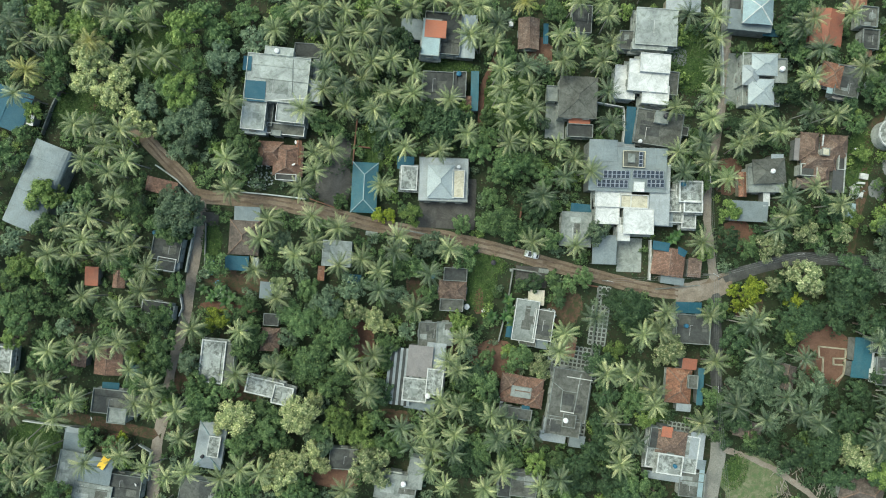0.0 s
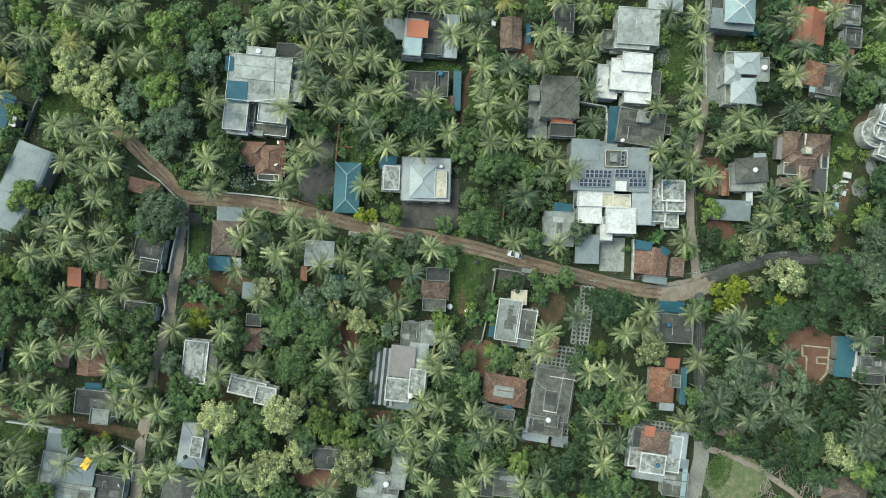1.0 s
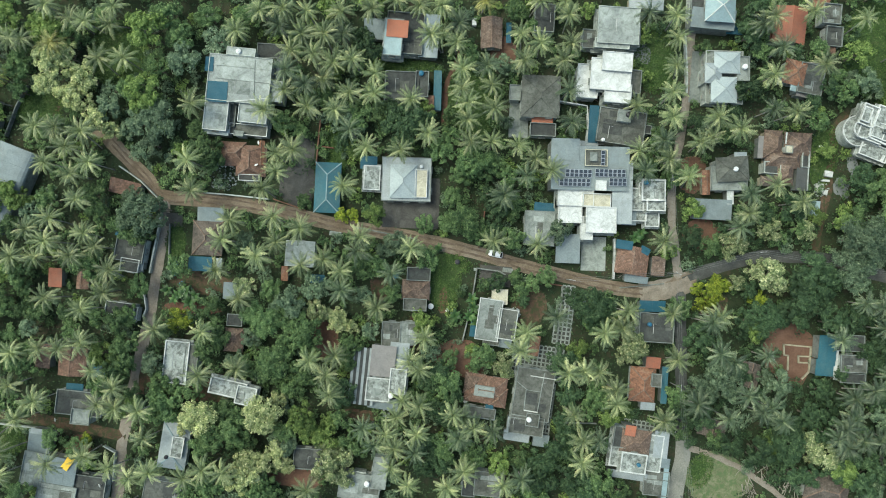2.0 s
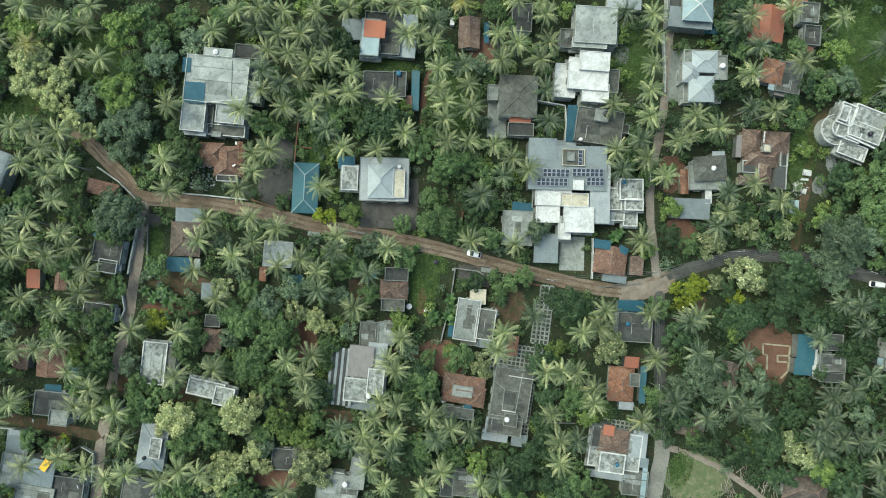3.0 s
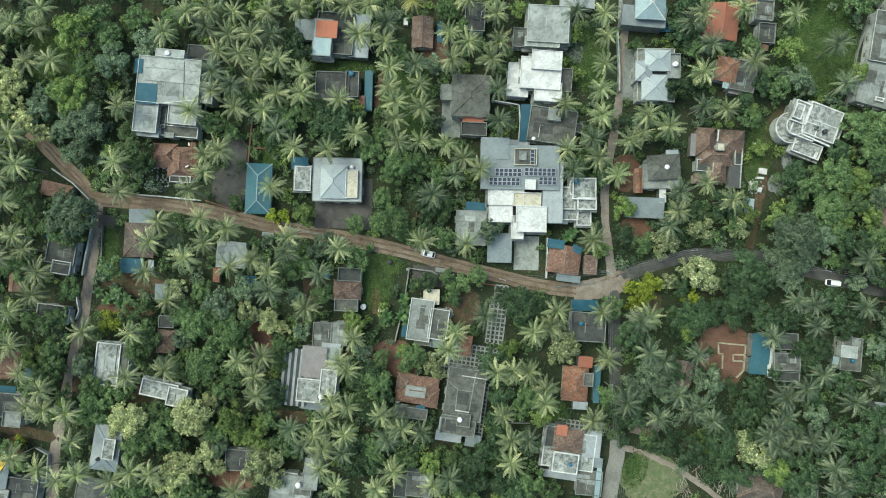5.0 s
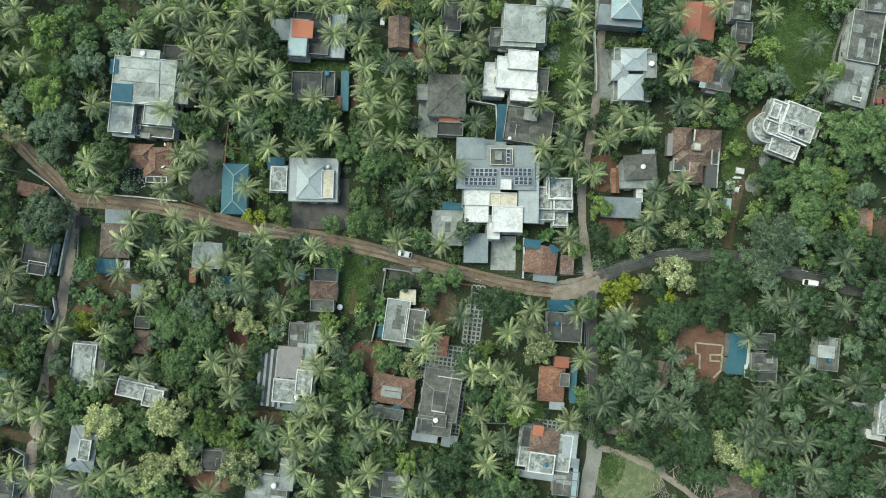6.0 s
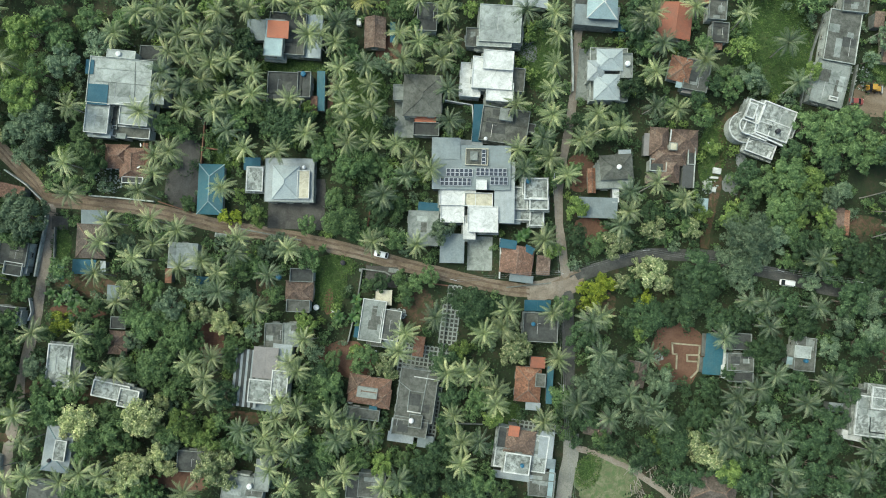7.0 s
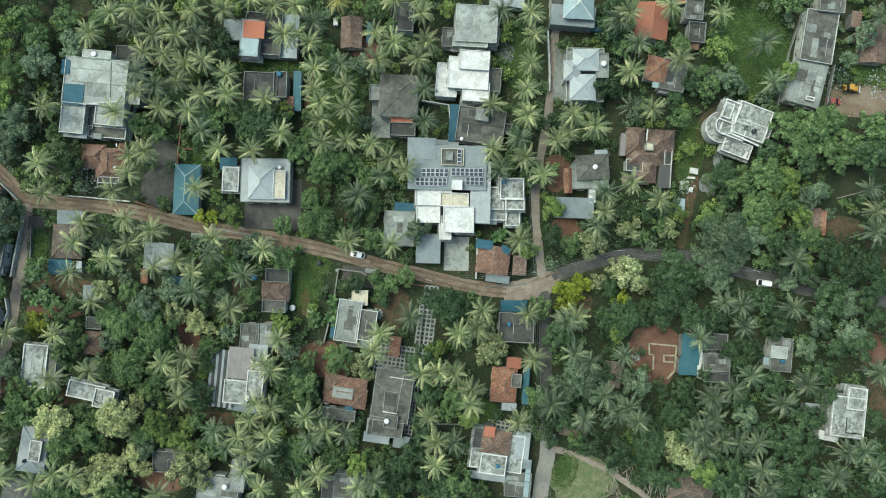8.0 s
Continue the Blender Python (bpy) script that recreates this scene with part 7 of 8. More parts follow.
# Kinds run paler in the west, which puts sunlit haze into leaf colour.
for row in (
    (-108.1, -59.5, 11.3, 4.0),
    (-102.6, -58.1, 11.1, 4.4),
    (-103.0, -52.6, 10.8, 4.5),
    (-107.8, -52.3, 12.1, 4.3),
    (-108.9, -42.0, 10.9, 4.5),
    (-109.9, -35.8, 9.8, 4.6),
    (-101.1, -35.7, 10.1, 3.9),
    (-100.5, -27.4, 10.2, 4.1),
    (-101.4, -2.6, 10.0, 4.5),
    (-111.2, 38.9, 10.2, 4.1),
    (-108.4, 44.8, 10.2, 4.6, 'palm_gold'),
    (-110.4, 52.4, 9.7, 4.0),
    (-103.3, 54.0, 9.6, 4.3),
    (-68.8, -58.4, 12.4, 4.0),
    (-63.9, -57.0, 12.4, 4.0),
    (-75.0, -56.3, 10.2, 4.3),
    (-89.5, -55.0, 12.1, 4.4),
    (-80.9, -53.2, 11.2, 4.4),
    (-66.4, -49.1, 10.5, 3.9),
    (-98.0, -43.9, 11.3, 4.4),
    (-66.9, -41.6, 12.5, 4.3),
    (-73.7, -41.3, 10.6, 4.1),
    (-78.2, -40.6, 10.2, 4.2),
    (-93.2, -39.3, 12.2, 4.3),
):
    palm(*row)
for row in (
    (-73.6, -36.0, 12.1, 4.0),
    (-78.8, -31.6, 12.3, 3.7),
    (-88.6, -26.3, 10.1, 4.1),
    (-93.5, -26.3, 10.4, 4.1),
    (-82.8, -24.9, 10.2, 4.6),
    (-63.8, -21.2, 10.9, 4.5),
    (-82.1, -16.1, 11.7, 4.0),
    (-91.1, -13.2, 12.2, 4.2),
    (-77.5, -11.9, 9.9, 4.4),
    (-75.6, -6.1, 11.0, 4.5),
    (-85.2, -2.5, 11.8, 4.2),
    (-91.8, 1.1, 11.7, 4.5),
    (-83.1, 3.4, 9.6, 3.8),
    (-96.9, 4.3, 11.4, 3.9),
    (-91.4, 7.0, 10.4, 4.5),
    (-84.0, 11.9, 11.9, 3.9),
    (-86.0, 18.5, 11.2, 3.9),
    (-92.0, 21.3, 12.1, 3.9),
    (-81.2, 21.4, 11.6, 4.5),
    (-86.6, 25.3, 12.4, 4.3),
    (-83.2, 29.4, 11.5, 4.5),
    (-89.7, 30.3, 12.1, 4.1),
    (-94.8, 30.6, 11.8, 4.3),
    (-72.9, 48.6, 11.1, 4.3),
):
    palm(*row)
for row in (
    (-79.9, 48.9, 10.0, 4.5),
    (-91.1, 52.2, 12.0, 4.1, 'palm_gold'),
    (-99.3, 53.4, 11.3, 3.8),
    (-77.7, 58.0, 9.5, 4.0),
    (-83.2, 58.1, 11.3, 3.9),
    (-87.3, 59.2, 10.2, 4.1),
    (-93.0, 62.2, 12.0, 4.3),
    (-76.4, 62.7, 10.2, 4.2),
    (-24.4, -61.5, 11.8, 4.3),
    (-55.4, -58.5, 12.3, 4.4),
    (-45.6, -57.1, 12.2, 3.9),
    (-50.8, -56.6, 11.5, 4.5),
    (-52.5, -32.9, 11.0, 4.3),
    (-43.2, -31.4, 9.9, 4.0),
    (-24.6, -29.3, 9.5, 4.1),
    (-51.7, -21.9, 10.8, 3.9),
    (-42.6, -13.3, 10.3, 4.1),
    (-48.6, -6.1, 10.1, 3.9),
    (-26.9, -4.6, 9.8, 4.0),
    (-20.9, -3.2, 10.6, 4.3),
    (-37.9, -2.5, 11.6, 4.5),
    (-33.1, 1.2, 11.1, 3.8),
    (-47.2, 1.9, 10.2, 4.6),
    (-26.9, 4.8, 11.2, 4.6),
):
    palm(*row)
for row in (
    (-44.8, 6.9, 11.0, 4.4),
    (-33.9, 7.7, 11.1, 4.3),
    (-55.3, 14.6, 10.4, 4.3),
    (-36.5, 14.8, 12.2, 4.2),
    (-33.2, 19.3, 11.3, 3.8),
    (-55.5, 22.0, 12.4, 4.6),
    (-33.8, 24.4, 9.6, 4.1),
    (-28.7, 25.0, 12.1, 4.6),
    (-36.3, 35.1, 12.3, 4.6),
    (-25.6, 36.3, 10.7, 4.3),
    (-55.2, 36.8, 11.3, 4.3),
    (-31.3, 40.5, 11.4, 4.2),
    (-26.0, 41.8, 12.1, 3.9, 'palm_dark'),
    (-21.4, 43.8, 10.2, 4.1),
    (-30.8, 45.4, 12.4, 4.4, 'palm_dark'),
    (-24.0, 50.0, 11.6, 4.1),
    (-29.8, 51.0, 10.9, 4.5),
    (-26.9, 55.0, 11.9, 4.5),
    (-21.2, 55.2, 11.4, 4.3),
    (-44.5, 56.6, 9.7, 4.3),
    (-33.2, 57.8, 10.4, 4.5, 'palm_dark'),
    (-38.1, 61.2, 11.3, 3.8),
    (-25.8, 61.4, 10.7, 3.8),
    (-31.9, 61.7, 11.8, 4.4),
):
    palm(*row)
for row in (
    (11.1, -61.1, 11.1, 4.0),
    (1.0, -60.6, 10.3, 3.8),
    (15.4, -57.3, 9.8, 4.4),
    (-3.3, -56.3, 10.6, 3.9),
    (2.8, -51.9, 12.4, 3.9, 'palm_dark'),
    (-2.5, -51.3, 10.7, 4.4),
    (-7.6, -50.7, 10.3, 3.9, 'palm_dark'),
    (14.1, -48.5, 11.7, 4.4, 'palm_dark'),
    (-4.8, -47.8, 10.3, 4.5),
    (3.3, -47.4, 11.8, 4.1),
    (17.6, -46.3, 10.7, 4.5),
    (-10.3, -46.0, 11.7, 4.1, 'palm_dark'),
    (-2.0, -43.7, 9.6, 4.0),
    (15.4, -43.6, 10.1, 4.0, 'palm_dark'),
    (12.5, -42.5, 11.7, 3.9),
    (4.0, -40.4, 11.6, 4.2),
    (-0.5, -39.2, 10.4, 3.9),
    (-18.8, -37.4, 12.4, 4.2),
    (-19.8, -32.7, 11.0, 4.3),
    (3.9, -31.2, 11.2, 4.2),
    (1.6, -29.2, 10.5, 4.3),
    (-17.6, -27.6, 11.5, 4.0),
    (5.2, -23.5, 9.9, 3.9),
    (-7.2, -15.5, 10.0, 4.3),
):
    palm(*row)
for row in (
    (-16.3, -11.1, 11.4, 4.3, 'palm_dark'),
    (-3.4, -6.8, 11.1, 4.2, 'palm_dark'),
    (-16.4, -6.1, 11.5, 3.9),
    (-12.2, -1.0, 10.6, 4.4, 'palm_dark'),
    (1.6, -0.3, 11.4, 4.1),
    (-11.6, 2.7, 10.4, 4.1),
    (-16.1, 15.8, 10.2, 4.2),
    (-1.3, 25.0, 12.1, 4.1),
    (-10.2, 26.0, 10.5, 4.2),
    (16.8, 27.2, 12.2, 4.3),
    (5.9, 29.5, 11.5, 4.2),
    (-14.4, 30.2, 11.6, 4.1, 'palm_dark'),
    (16.0, 33.3, 11.1, 4.1),
    (-18.4, 35.7, 10.2, 4.1),
    (16.0, 37.6, 11.7, 4.3),
    (1.3, 38.8, 9.6, 4.4),
    (-14.7, 40.1, 10.4, 4.3),
    (-8.2, 40.1, 10.4, 4.4),
    (14.6, 41.0, 12.4, 4.0),
    (-8.0, 45.0, 11.3, 4.1),
    (14.6, 46.2, 12.1, 4.1),
    (-19.2, 48.2, 10.4, 4.4),
    (-13.7, 48.3, 12.4, 4.2),
    (13.1, 53.5, 10.3, 4.1),
):
    palm(*row)
for row in (
    (6.5, 55.5, 10.8, 4.5),
    (-16.5, 55.9, 9.6, 4.3, 'palm_dark'),
    (9.4, 55.9, 9.9, 4.4),
    (13.8, 58.8, 10.0, 4.6, 'palm_dark'),
    (-17.1, 61.5, 10.6, 4.4),
    (-8.9, 61.9, 11.4, 4.1),
    (9.4, 63.3, 10.1, 4.5),
    (3.5, 63.3, 10.1, 4.4),
    (-2.7, 65.0, 9.7, 4.2),
    (25.5, -60.9, 9.7, 4.0),
    (29.9, -58.6, 11.6, 4.0, 'palm_dark'),
    (45.5, -54.7, 11.2, 4.5),
    (50.0, -49.4, 10.2, 3.9, 'palm_dark'),
    (45.6, -49.1, 11.0, 4.2),
    (22.6, -47.0, 10.7, 4.0, 'palm_dark'),
    (43.6, -42.9, 10.1, 3.8),
    (54.3, -39.9, 10.8, 4.0),
    (54.5, -36.5, 9.9, 4.3),
    (50.3, -32.2, 9.5, 4.3),
    (42.1, -32.0, 11.0, 4.4),
    (46.3, -31.8, 9.6, 4.1),
    (29.7, -26.1, 11.9, 4.6),
    (31.3, -22.0, 10.6, 4.3),
    (51.5, -21.9, 11.0, 4.2),
):
    palm(*row)
for row in (
    (56.2, -20.6, 9.7, 4.5),
    (39.2, -17.6, 11.4, 4.6, 'palm_dark'),
    (57.5, -16.2, 10.5, 4.4),
    (34.3, 1.0, 10.1, 3.9),
    (25.6, 13.7, 9.9, 4.6, 'palm_dark'),
    (31.5, 18.9, 9.5, 3.9, 'palm_dark'),
    (37.9, 20.2, 10.8, 4.4),
    (33.6, 23.2, 10.3, 4.2),
    (29.1, 26.7, 11.4, 3.8),
    (22.4, 27.8, 9.5, 3.9),
    (42.9, 32.4, 12.1, 4.2, 'palm_dark'),
    (22.9, 36.0, 12.2, 4.5),
    (42.6, 41.3, 10.3, 4.3, 'palm_dark'),
    (22.3, 42.4, 10.4, 3.8),
    (21.2, 47.6, 10.2, 4.3, 'palm_dark'),
    (30.7, 49.0, 10.5, 4.5),
    (41.1, 49.2, 10.1, 4.5),
    (35.1, 53.4, 10.7, 4.3),
    (43.3, 53.7, 10.0, 4.5),
    (30.0, 55.8, 10.4, 4.2),
    (42.3, 60.4, 11.9, 3.8),
    (20.7, 64.2, 10.9, 3.9, 'palm_gold'),
    (35.1, 64.5, 10.9, 4.1),
    (41.7, 64.5, 10.1, 4.3),
):
    palm(*row)
for row in (
    (66.5, -44.2, 11.0, 4.2),
    (96.7, -44.1, 11.3, 3.8, 'palm_dark'),
    (83.1, -43.5, 10.9, 4.0, 'palm_dark'),
    (92.0, -42.1, 10.6, 4.2, 'palm_dark'),
    (94.4, -40.8, 10.0, 4.4, 'palm_dark'),
    (75.0, -39.8, 11.5, 4.6, 'palm_dark'),
    (88.3, -37.8, 10.9, 4.1, 'palm_dark'),
    (84.7, -29.1, 11.0, 3.8, 'palm_dark'),
    (70.6, -28.6, 9.9, 4.3),
    (80.7, -26.8, 12.1, 4.4, 'palm_dark'),
    (78.6, -18.9, 12.3, 4.4, 'palm_dark'),
    (81.4, -17.6, 10.5, 4.5),
    (69.3, -17.0, 9.7, 3.9),
    (67.3, 2.0, 9.7, 4.6),
    (87.1, 5.7, 10.0, 4.3, 'palm_dark'),
    (88.8, 9.2, 11.2, 4.0),
    (88.8, 14.2, 12.3, 4.1, 'palm_dark'),
    (95.9, 16.5, 11.8, 4.1),
    (73.1, 18.5, 11.6, 4.1),
    (62.1, 20.2, 10.7, 4.4, 'palm_dark'),
    (68.8, 23.3, 10.2, 4.4),
    (60.6, 25.4, 10.8, 4.2),
    (76.8, 27.6, 10.6, 4.4),
    (67.1, 28.2, 10.4, 4.2, 'palm_dark'),
):
    palm(*row)
for row in (
    (79.9, 29.2, 10.3, 3.9),
    (86.6, 31.0, 11.9, 4.5),
    (80.8, 34.0, 11.9, 4.4),
    (69.6, 34.3, 10.6, 4.4),
    (96.5, 36.8, 9.6, 3.9, 'palm_dark'),
    (60.3, 37.4, 9.7, 4.1),
    (69.2, 40.6, 11.9, 4.1),
    (96.7, 45.8, 9.5, 4.4),
    (70.2, 47.4, 11.3, 4.1),
    (98.2, 52.7, 11.2, 4.3, 'palm_dark'),
    (71.5, 55.4, 9.7, 4.1),
    (93.0, 58.5, 11.5, 4.5, 'palm_dark'),
    (95.7, 60.5, 12.0, 4.5),
    (70.4, 60.8, 11.2, 4.1),
    (62.8, 61.1, 12.1, 4.5, 'palm_dark'),
    (127.1, -62.6, 12.4, 3.9, 'palm_dark'),
    (129.4, -60.5, 11.4, 3.9, 'palm_dark'),
    (128.2, -56.6, 10.2, 4.5, 'palm_dark'),
    (114.0, -50.9, 9.9, 4.4, 'palm_dark'),
    (127.0, -49.9, 10.2, 4.5, 'palm_dark'),
    (118.3, -49.5, 10.0, 4.1, 'palm_dark'),
    (122.5, -49.4, 10.3, 4.2, 'palm_dark'),
    (110.4, -48.1, 12.3, 4.0, 'palm_dark'),
    (112.7, -45.9, 12.0, 4.5, 'palm_dark'),
):
    palm(*row)
for row in (
    (116.1, -43.7, 10.2, 4.2, 'palm_dark'),
    (134.0, -40.1, 9.6, 4.4, 'palm_dark'),
    (115.9, -38.5, 10.7, 4.6, 'palm_dark'),
    (120.4, -36.2, 11.6, 4.1, 'palm_dark'),
    (139.8, -34.9, 11.0, 4.4, 'palm_dark'),
    (126.2, -33.0, 9.6, 4.1, 'palm_dark'),
    (113.2, -23.5, 10.0, 4.2, 'palm_dark'),
    (124.7, -20.6, 10.0, 3.9, 'palm_dark'),
    (136.5, -15.6, 11.3, 4.1, 'palm_dark'),
    (124.0, -14.8, 10.1, 4.1, 'palm_dark'),
    (119.7, -14.0, 10.0, 3.8, 'palm_dark'),
    (138.2, -3.4, 10.0, 4.4, 'palm_dark'),
    (103.0, 12.2, 10.7, 4.1),
    (101.2, 35.4, 12.1, 3.8),
    (133.5, 42.7, 10.0, 4.4, 'palm_dark'),
    (108.5, 47.8, 12.4, 4.4),
    (130.4, 52.6, 11.6, 4.4, 'palm_dark'),
    (119.2, 59.9, 12.2, 3.9),
    (107.4, 63.0, 9.6, 4.2),
    (146.1, -58.1, 11.4, 4.5, 'palm_dark'),
    (156.3, -56.1, 11.2, 3.9, 'palm_dark'),
    (149.5, -52.0, 10.8, 4.5, 'palm_dark'),
    (153.2, -51.7, 11.7, 4.1, 'palm_dark'),
    (158.8, -32.2, 10.6, 4.1, 'palm_dark'),
):
    palm(*row)
for row in (
    (158.9, 3.8, 9.7, 4.5, 'palm_dark'),
    (159.0, 8.9, 9.8, 3.8),
    (156.7, 14.6, 11.3, 3.8, 'palm_dark'),
    (160.9, 59.1, 11.5, 4.2, 'palm_dark'),
):
    palm(*row)
for row in (
    (-105.6, -16.6, 2.9, 'm'),
    (-100.4, -16.5, 2.9, 'm'),
    (-109.5, -14.4, 3.6, 'm'),
    (-106.4, -12.9, 2.9, 'm'),
    (-101.5, -10.6, 2.6, 'm'),
    (-114.6, -8.5, 2.9, 'm'),
    (-107.3, -7.0, 2.9, 'b'),
    (-101.8, -6.2, 4.2, 'm'),
    (-111.2, -5.5, 3.6, 'b'),
    (-104.6, 4.9, 3.9, 'm'),
    (-102.5, 12.5, 3.3, 'b'),
    (-105.0, 13.0, 4.5, 'b'),
    (-85.1, -51.2, 1.8, 'y'),
    (-62.3, -41.2, 4.1, 'm'),
    (-72.0, -38.7, 2.6, 'm'),
    (-65.2, -38.6, 2.9, 'm'),
    (-61.7, -37.2, 2.6, 'm'),
    (-65.1, -35.6, 3.0, 'm'),
    (-75.9, -32.6, 3.6, 'm'),
    (-74.2, -31.2, 2.9, 'm'),
    (-66.7, -30.5, 3.2, 'g'),
    (-82.9, -29.9, 2.2, 'm'),
    (-80.6, -28.3, 3.3, 'b'),
    (-73.5, -26.6, 4.1, 'm'),
):
    tree(*row)
for row in (
    (-64.0, -21.4, 2.7, 'm'),
    (-76.0, -19.4, 3.8, 'm'),
    (-82.0, -18.7, 2.6, 'm'),
    (-73.2, -18.0, 2.6, 'm'),
    (-97.5, -17.3, 2.9, 'm'),
    (-88.5, -17.2, 2.9, 'm'),
    (-70.6, -10.0, 3.0, 'm'),
    (-82.9, -5.3, 3.9, 'm'),
    (-70.0, 3.0, 3.6, 'm'),
    (-74.4, 5.8, 3.6, 'm'),
    (-68.8, 8.6, 5.5, 'g'),
    (-81.4, 8.8, 3.2, 'm'),
    (-66.3, 11.1, 2.6, 'g'),
    (-94.5, 12.4, 3.6, 'm'),
    (-72.6, 13.3, 3.2, 'g'),
    (-83.2, 14.2, 3.3, 'm'),
    (-67.7, 27.5, 3.2, 'g'),
    (-94.0, 29.9, 2.3, 'm'),
    (-70.9, 33.3, 4.1, 'g'),
    (-65.5, 33.9, 4.6, 'g'),
    (-37.5, -61.9, 3.2, 'm'),
    (-44.6, -60.2, 3.8, 'p'),
    (-41.1, -59.3, 4.5, 'p'),
    (-31.8, -57.6, 2.9, 'p'),
):
    tree(*row)
for row in (
    (-39.3, -56.4, 4.3, 'p'),
    (-33.8, -54.5, 3.5, 'p'),
    (-53.8, -53.1, 3.2, 'm'),
    (-31.1, -52.5, 2.9, 'g'),
    (-42.2, -51.8, 2.9, 'm'),
    (-50.5, -49.9, 4.1, 'm'),
    (-20.9, -49.1, 3.6, 'b'),
    (-31.8, -48.8, 3.2, 'm'),
    (-44.6, -48.5, 4.1, 'm'),
    (-25.3, -48.2, 2.9, 'b'),
    (-57.7, -46.7, 2.9, 'p'),
    (-36.3, -46.6, 3.2, 'p'),
    (-20.2, -46.1, 2.6, 'b'),
    (-44.8, -45.3, 3.3, 'm'),
    (-26.4, -44.2, 4.1, 'b'),
    (-53.3, -44.0, 4.9, 'p'),
    (-48.1, -43.7, 3.2, 'm'),
    (-37.2, -43.3, 4.9, 'p'),
    (-33.6, -40.2, 2.6, 'p'),
    (-55.8, -38.3, 2.7, 'm'),
    (-29.8, -37.1, 2.9, 'm'),
    (-37.9, -32.7, 3.2, 'm'),
    (-26.5, -32.5, 4.1, 'm'),
    (-41.7, -31.2, 2.7, 'm'),
):
    tree(*row)
for row in (
    (-34.5, -30.2, 4.6, 'm'),
    (-45.6, -29.8, 2.6, 'g'),
    (-52.5, -27.5, 3.6, 'm'),
    (-31.9, -26.7, 3.6, 'm'),
    (-24.7, -25.3, 3.2, 'm'),
    (-49.2, -23.9, 2.9, 'm'),
    (-41.1, -23.9, 2.9, 'g'),
    (-27.2, -22.2, 4.6, 'm'),
    (-50.9, -21.0, 2.6, 'm'),
    (-59.3, -19.4, 3.5, 'y'),
    (-37.5, -19.3, 4.6, 'm'),
    (-33.3, -18.3, 3.3, 'm'),
    (-56.0, -18.0, 2.9, 'm'),
    (-20.5, -18.0, 2.3, 'w'),
    (-24.0, -16.5, 3.2, 'w'),
    (-51.6, -15.7, 2.9, 'm'),
    (-30.1, -14.4, 4.5, 'g'),
    (-35.7, -11.6, 3.3, 'm'),
    (-42.7, -10.5, 2.9, 'w'),
    (-42.7, 1.8, 3.0, 'g'),
    (-27.6, 12.7, 2.0, 'm'),
    (-58.4, 17.9, 2.2, 'm'),
    (-52.1, 22.3, 2.9, 'm'),
    (-53.1, 25.5, 4.2, 'm'),
):
    tree(*row)
for row in (
    (-29.1, 31.5, 2.6, 'm'),
    (-56.1, 31.7, 2.6, 'm'),
    (-32.7, 33.6, 3.2, 'm'),
    (-21.9, 40.3, 3.3, 'm'),
    (-16.2, -60.0, 3.0, 'w'),
    (5.0, -57.7, 2.9, 'd'),
    (-19.6, -57.1, 4.3, 'w'),
    (9.5, -56.0, 3.5, 'd'),
    (18.8, -55.3, 3.0, 'm'),
    (-16.3, -54.6, 3.2, 'w'),
    (-19.4, -53.2, 3.6, 'w'),
    (-12.1, -52.3, 3.0, 'm'),
    (6.5, -51.8, 3.2, 'd'),
    (10.2, -51.7, 3.9, 'm'),
    (-15.1, -50.8, 3.0, 'm'),
    (-17.3, -45.5, 3.3, 'm'),
    (8.7, -42.9, 3.5, 'd'),
    (6.4, -40.1, 2.9, 'm'),
    (12.4, -38.5, 3.5, 'd'),
    (-17.1, -38.5, 3.6, 'd'),
    (6.4, -35.6, 3.2, 'd'),
    (11.1, -35.6, 3.9, 'm'),
    (9.4, -32.6, 3.5, 'd'),
    (18.2, -31.9, 2.1, 'm'),
):
    tree(*row)
for row in (
    (-15.2, -29.8, 2.6, 'm'),
    (11.6, -29.8, 2.9, 'm'),
    (19.8, -28.2, 3.6, 'm'),
    (18.3, -27.0, 2.2, 'b'),
    (-14.4, -26.1, 2.9, 'm'),
    (-14.6, -21.0, 2.2, 'p'),
    (4.9, -20.2, 2.9, 'b'),
    (12.3, -19.6, 1.3, 'm'),
    (-18.1, -19.4, 2.9, 'p'),
    (3.3, -18.0, 2.2, 'b'),
    (17.9, -14.3, 1.3, 'b'),
    (14.5, -12.1, 1.2, 'm'),
    (-3.6, -12.1, 2.7, 'm'),
    (-12.5, -5.4, 3.9, 'm'),
    (-8.1, -4.3, 3.3, 'm'),
    (-5.6, -0.1, 2.9, 'g'),
    (-2.6, 1.4, 3.5, 'g'),
    (18.3, 4.4, 3.2, 'm'),
    (11.5, 6.7, 2.6, 'm'),
    (4.8, 6.7, 2.6, 'm'),
    (14.6, 7.2, 4.6, 'm'),
    (-14.2, 8.8, 1.8, 'y'),
    (-8.6, 9.0, 3.0, 'b'),
    (-17.5, 9.1, 1.9, 'y'),
):
    tree(*row)
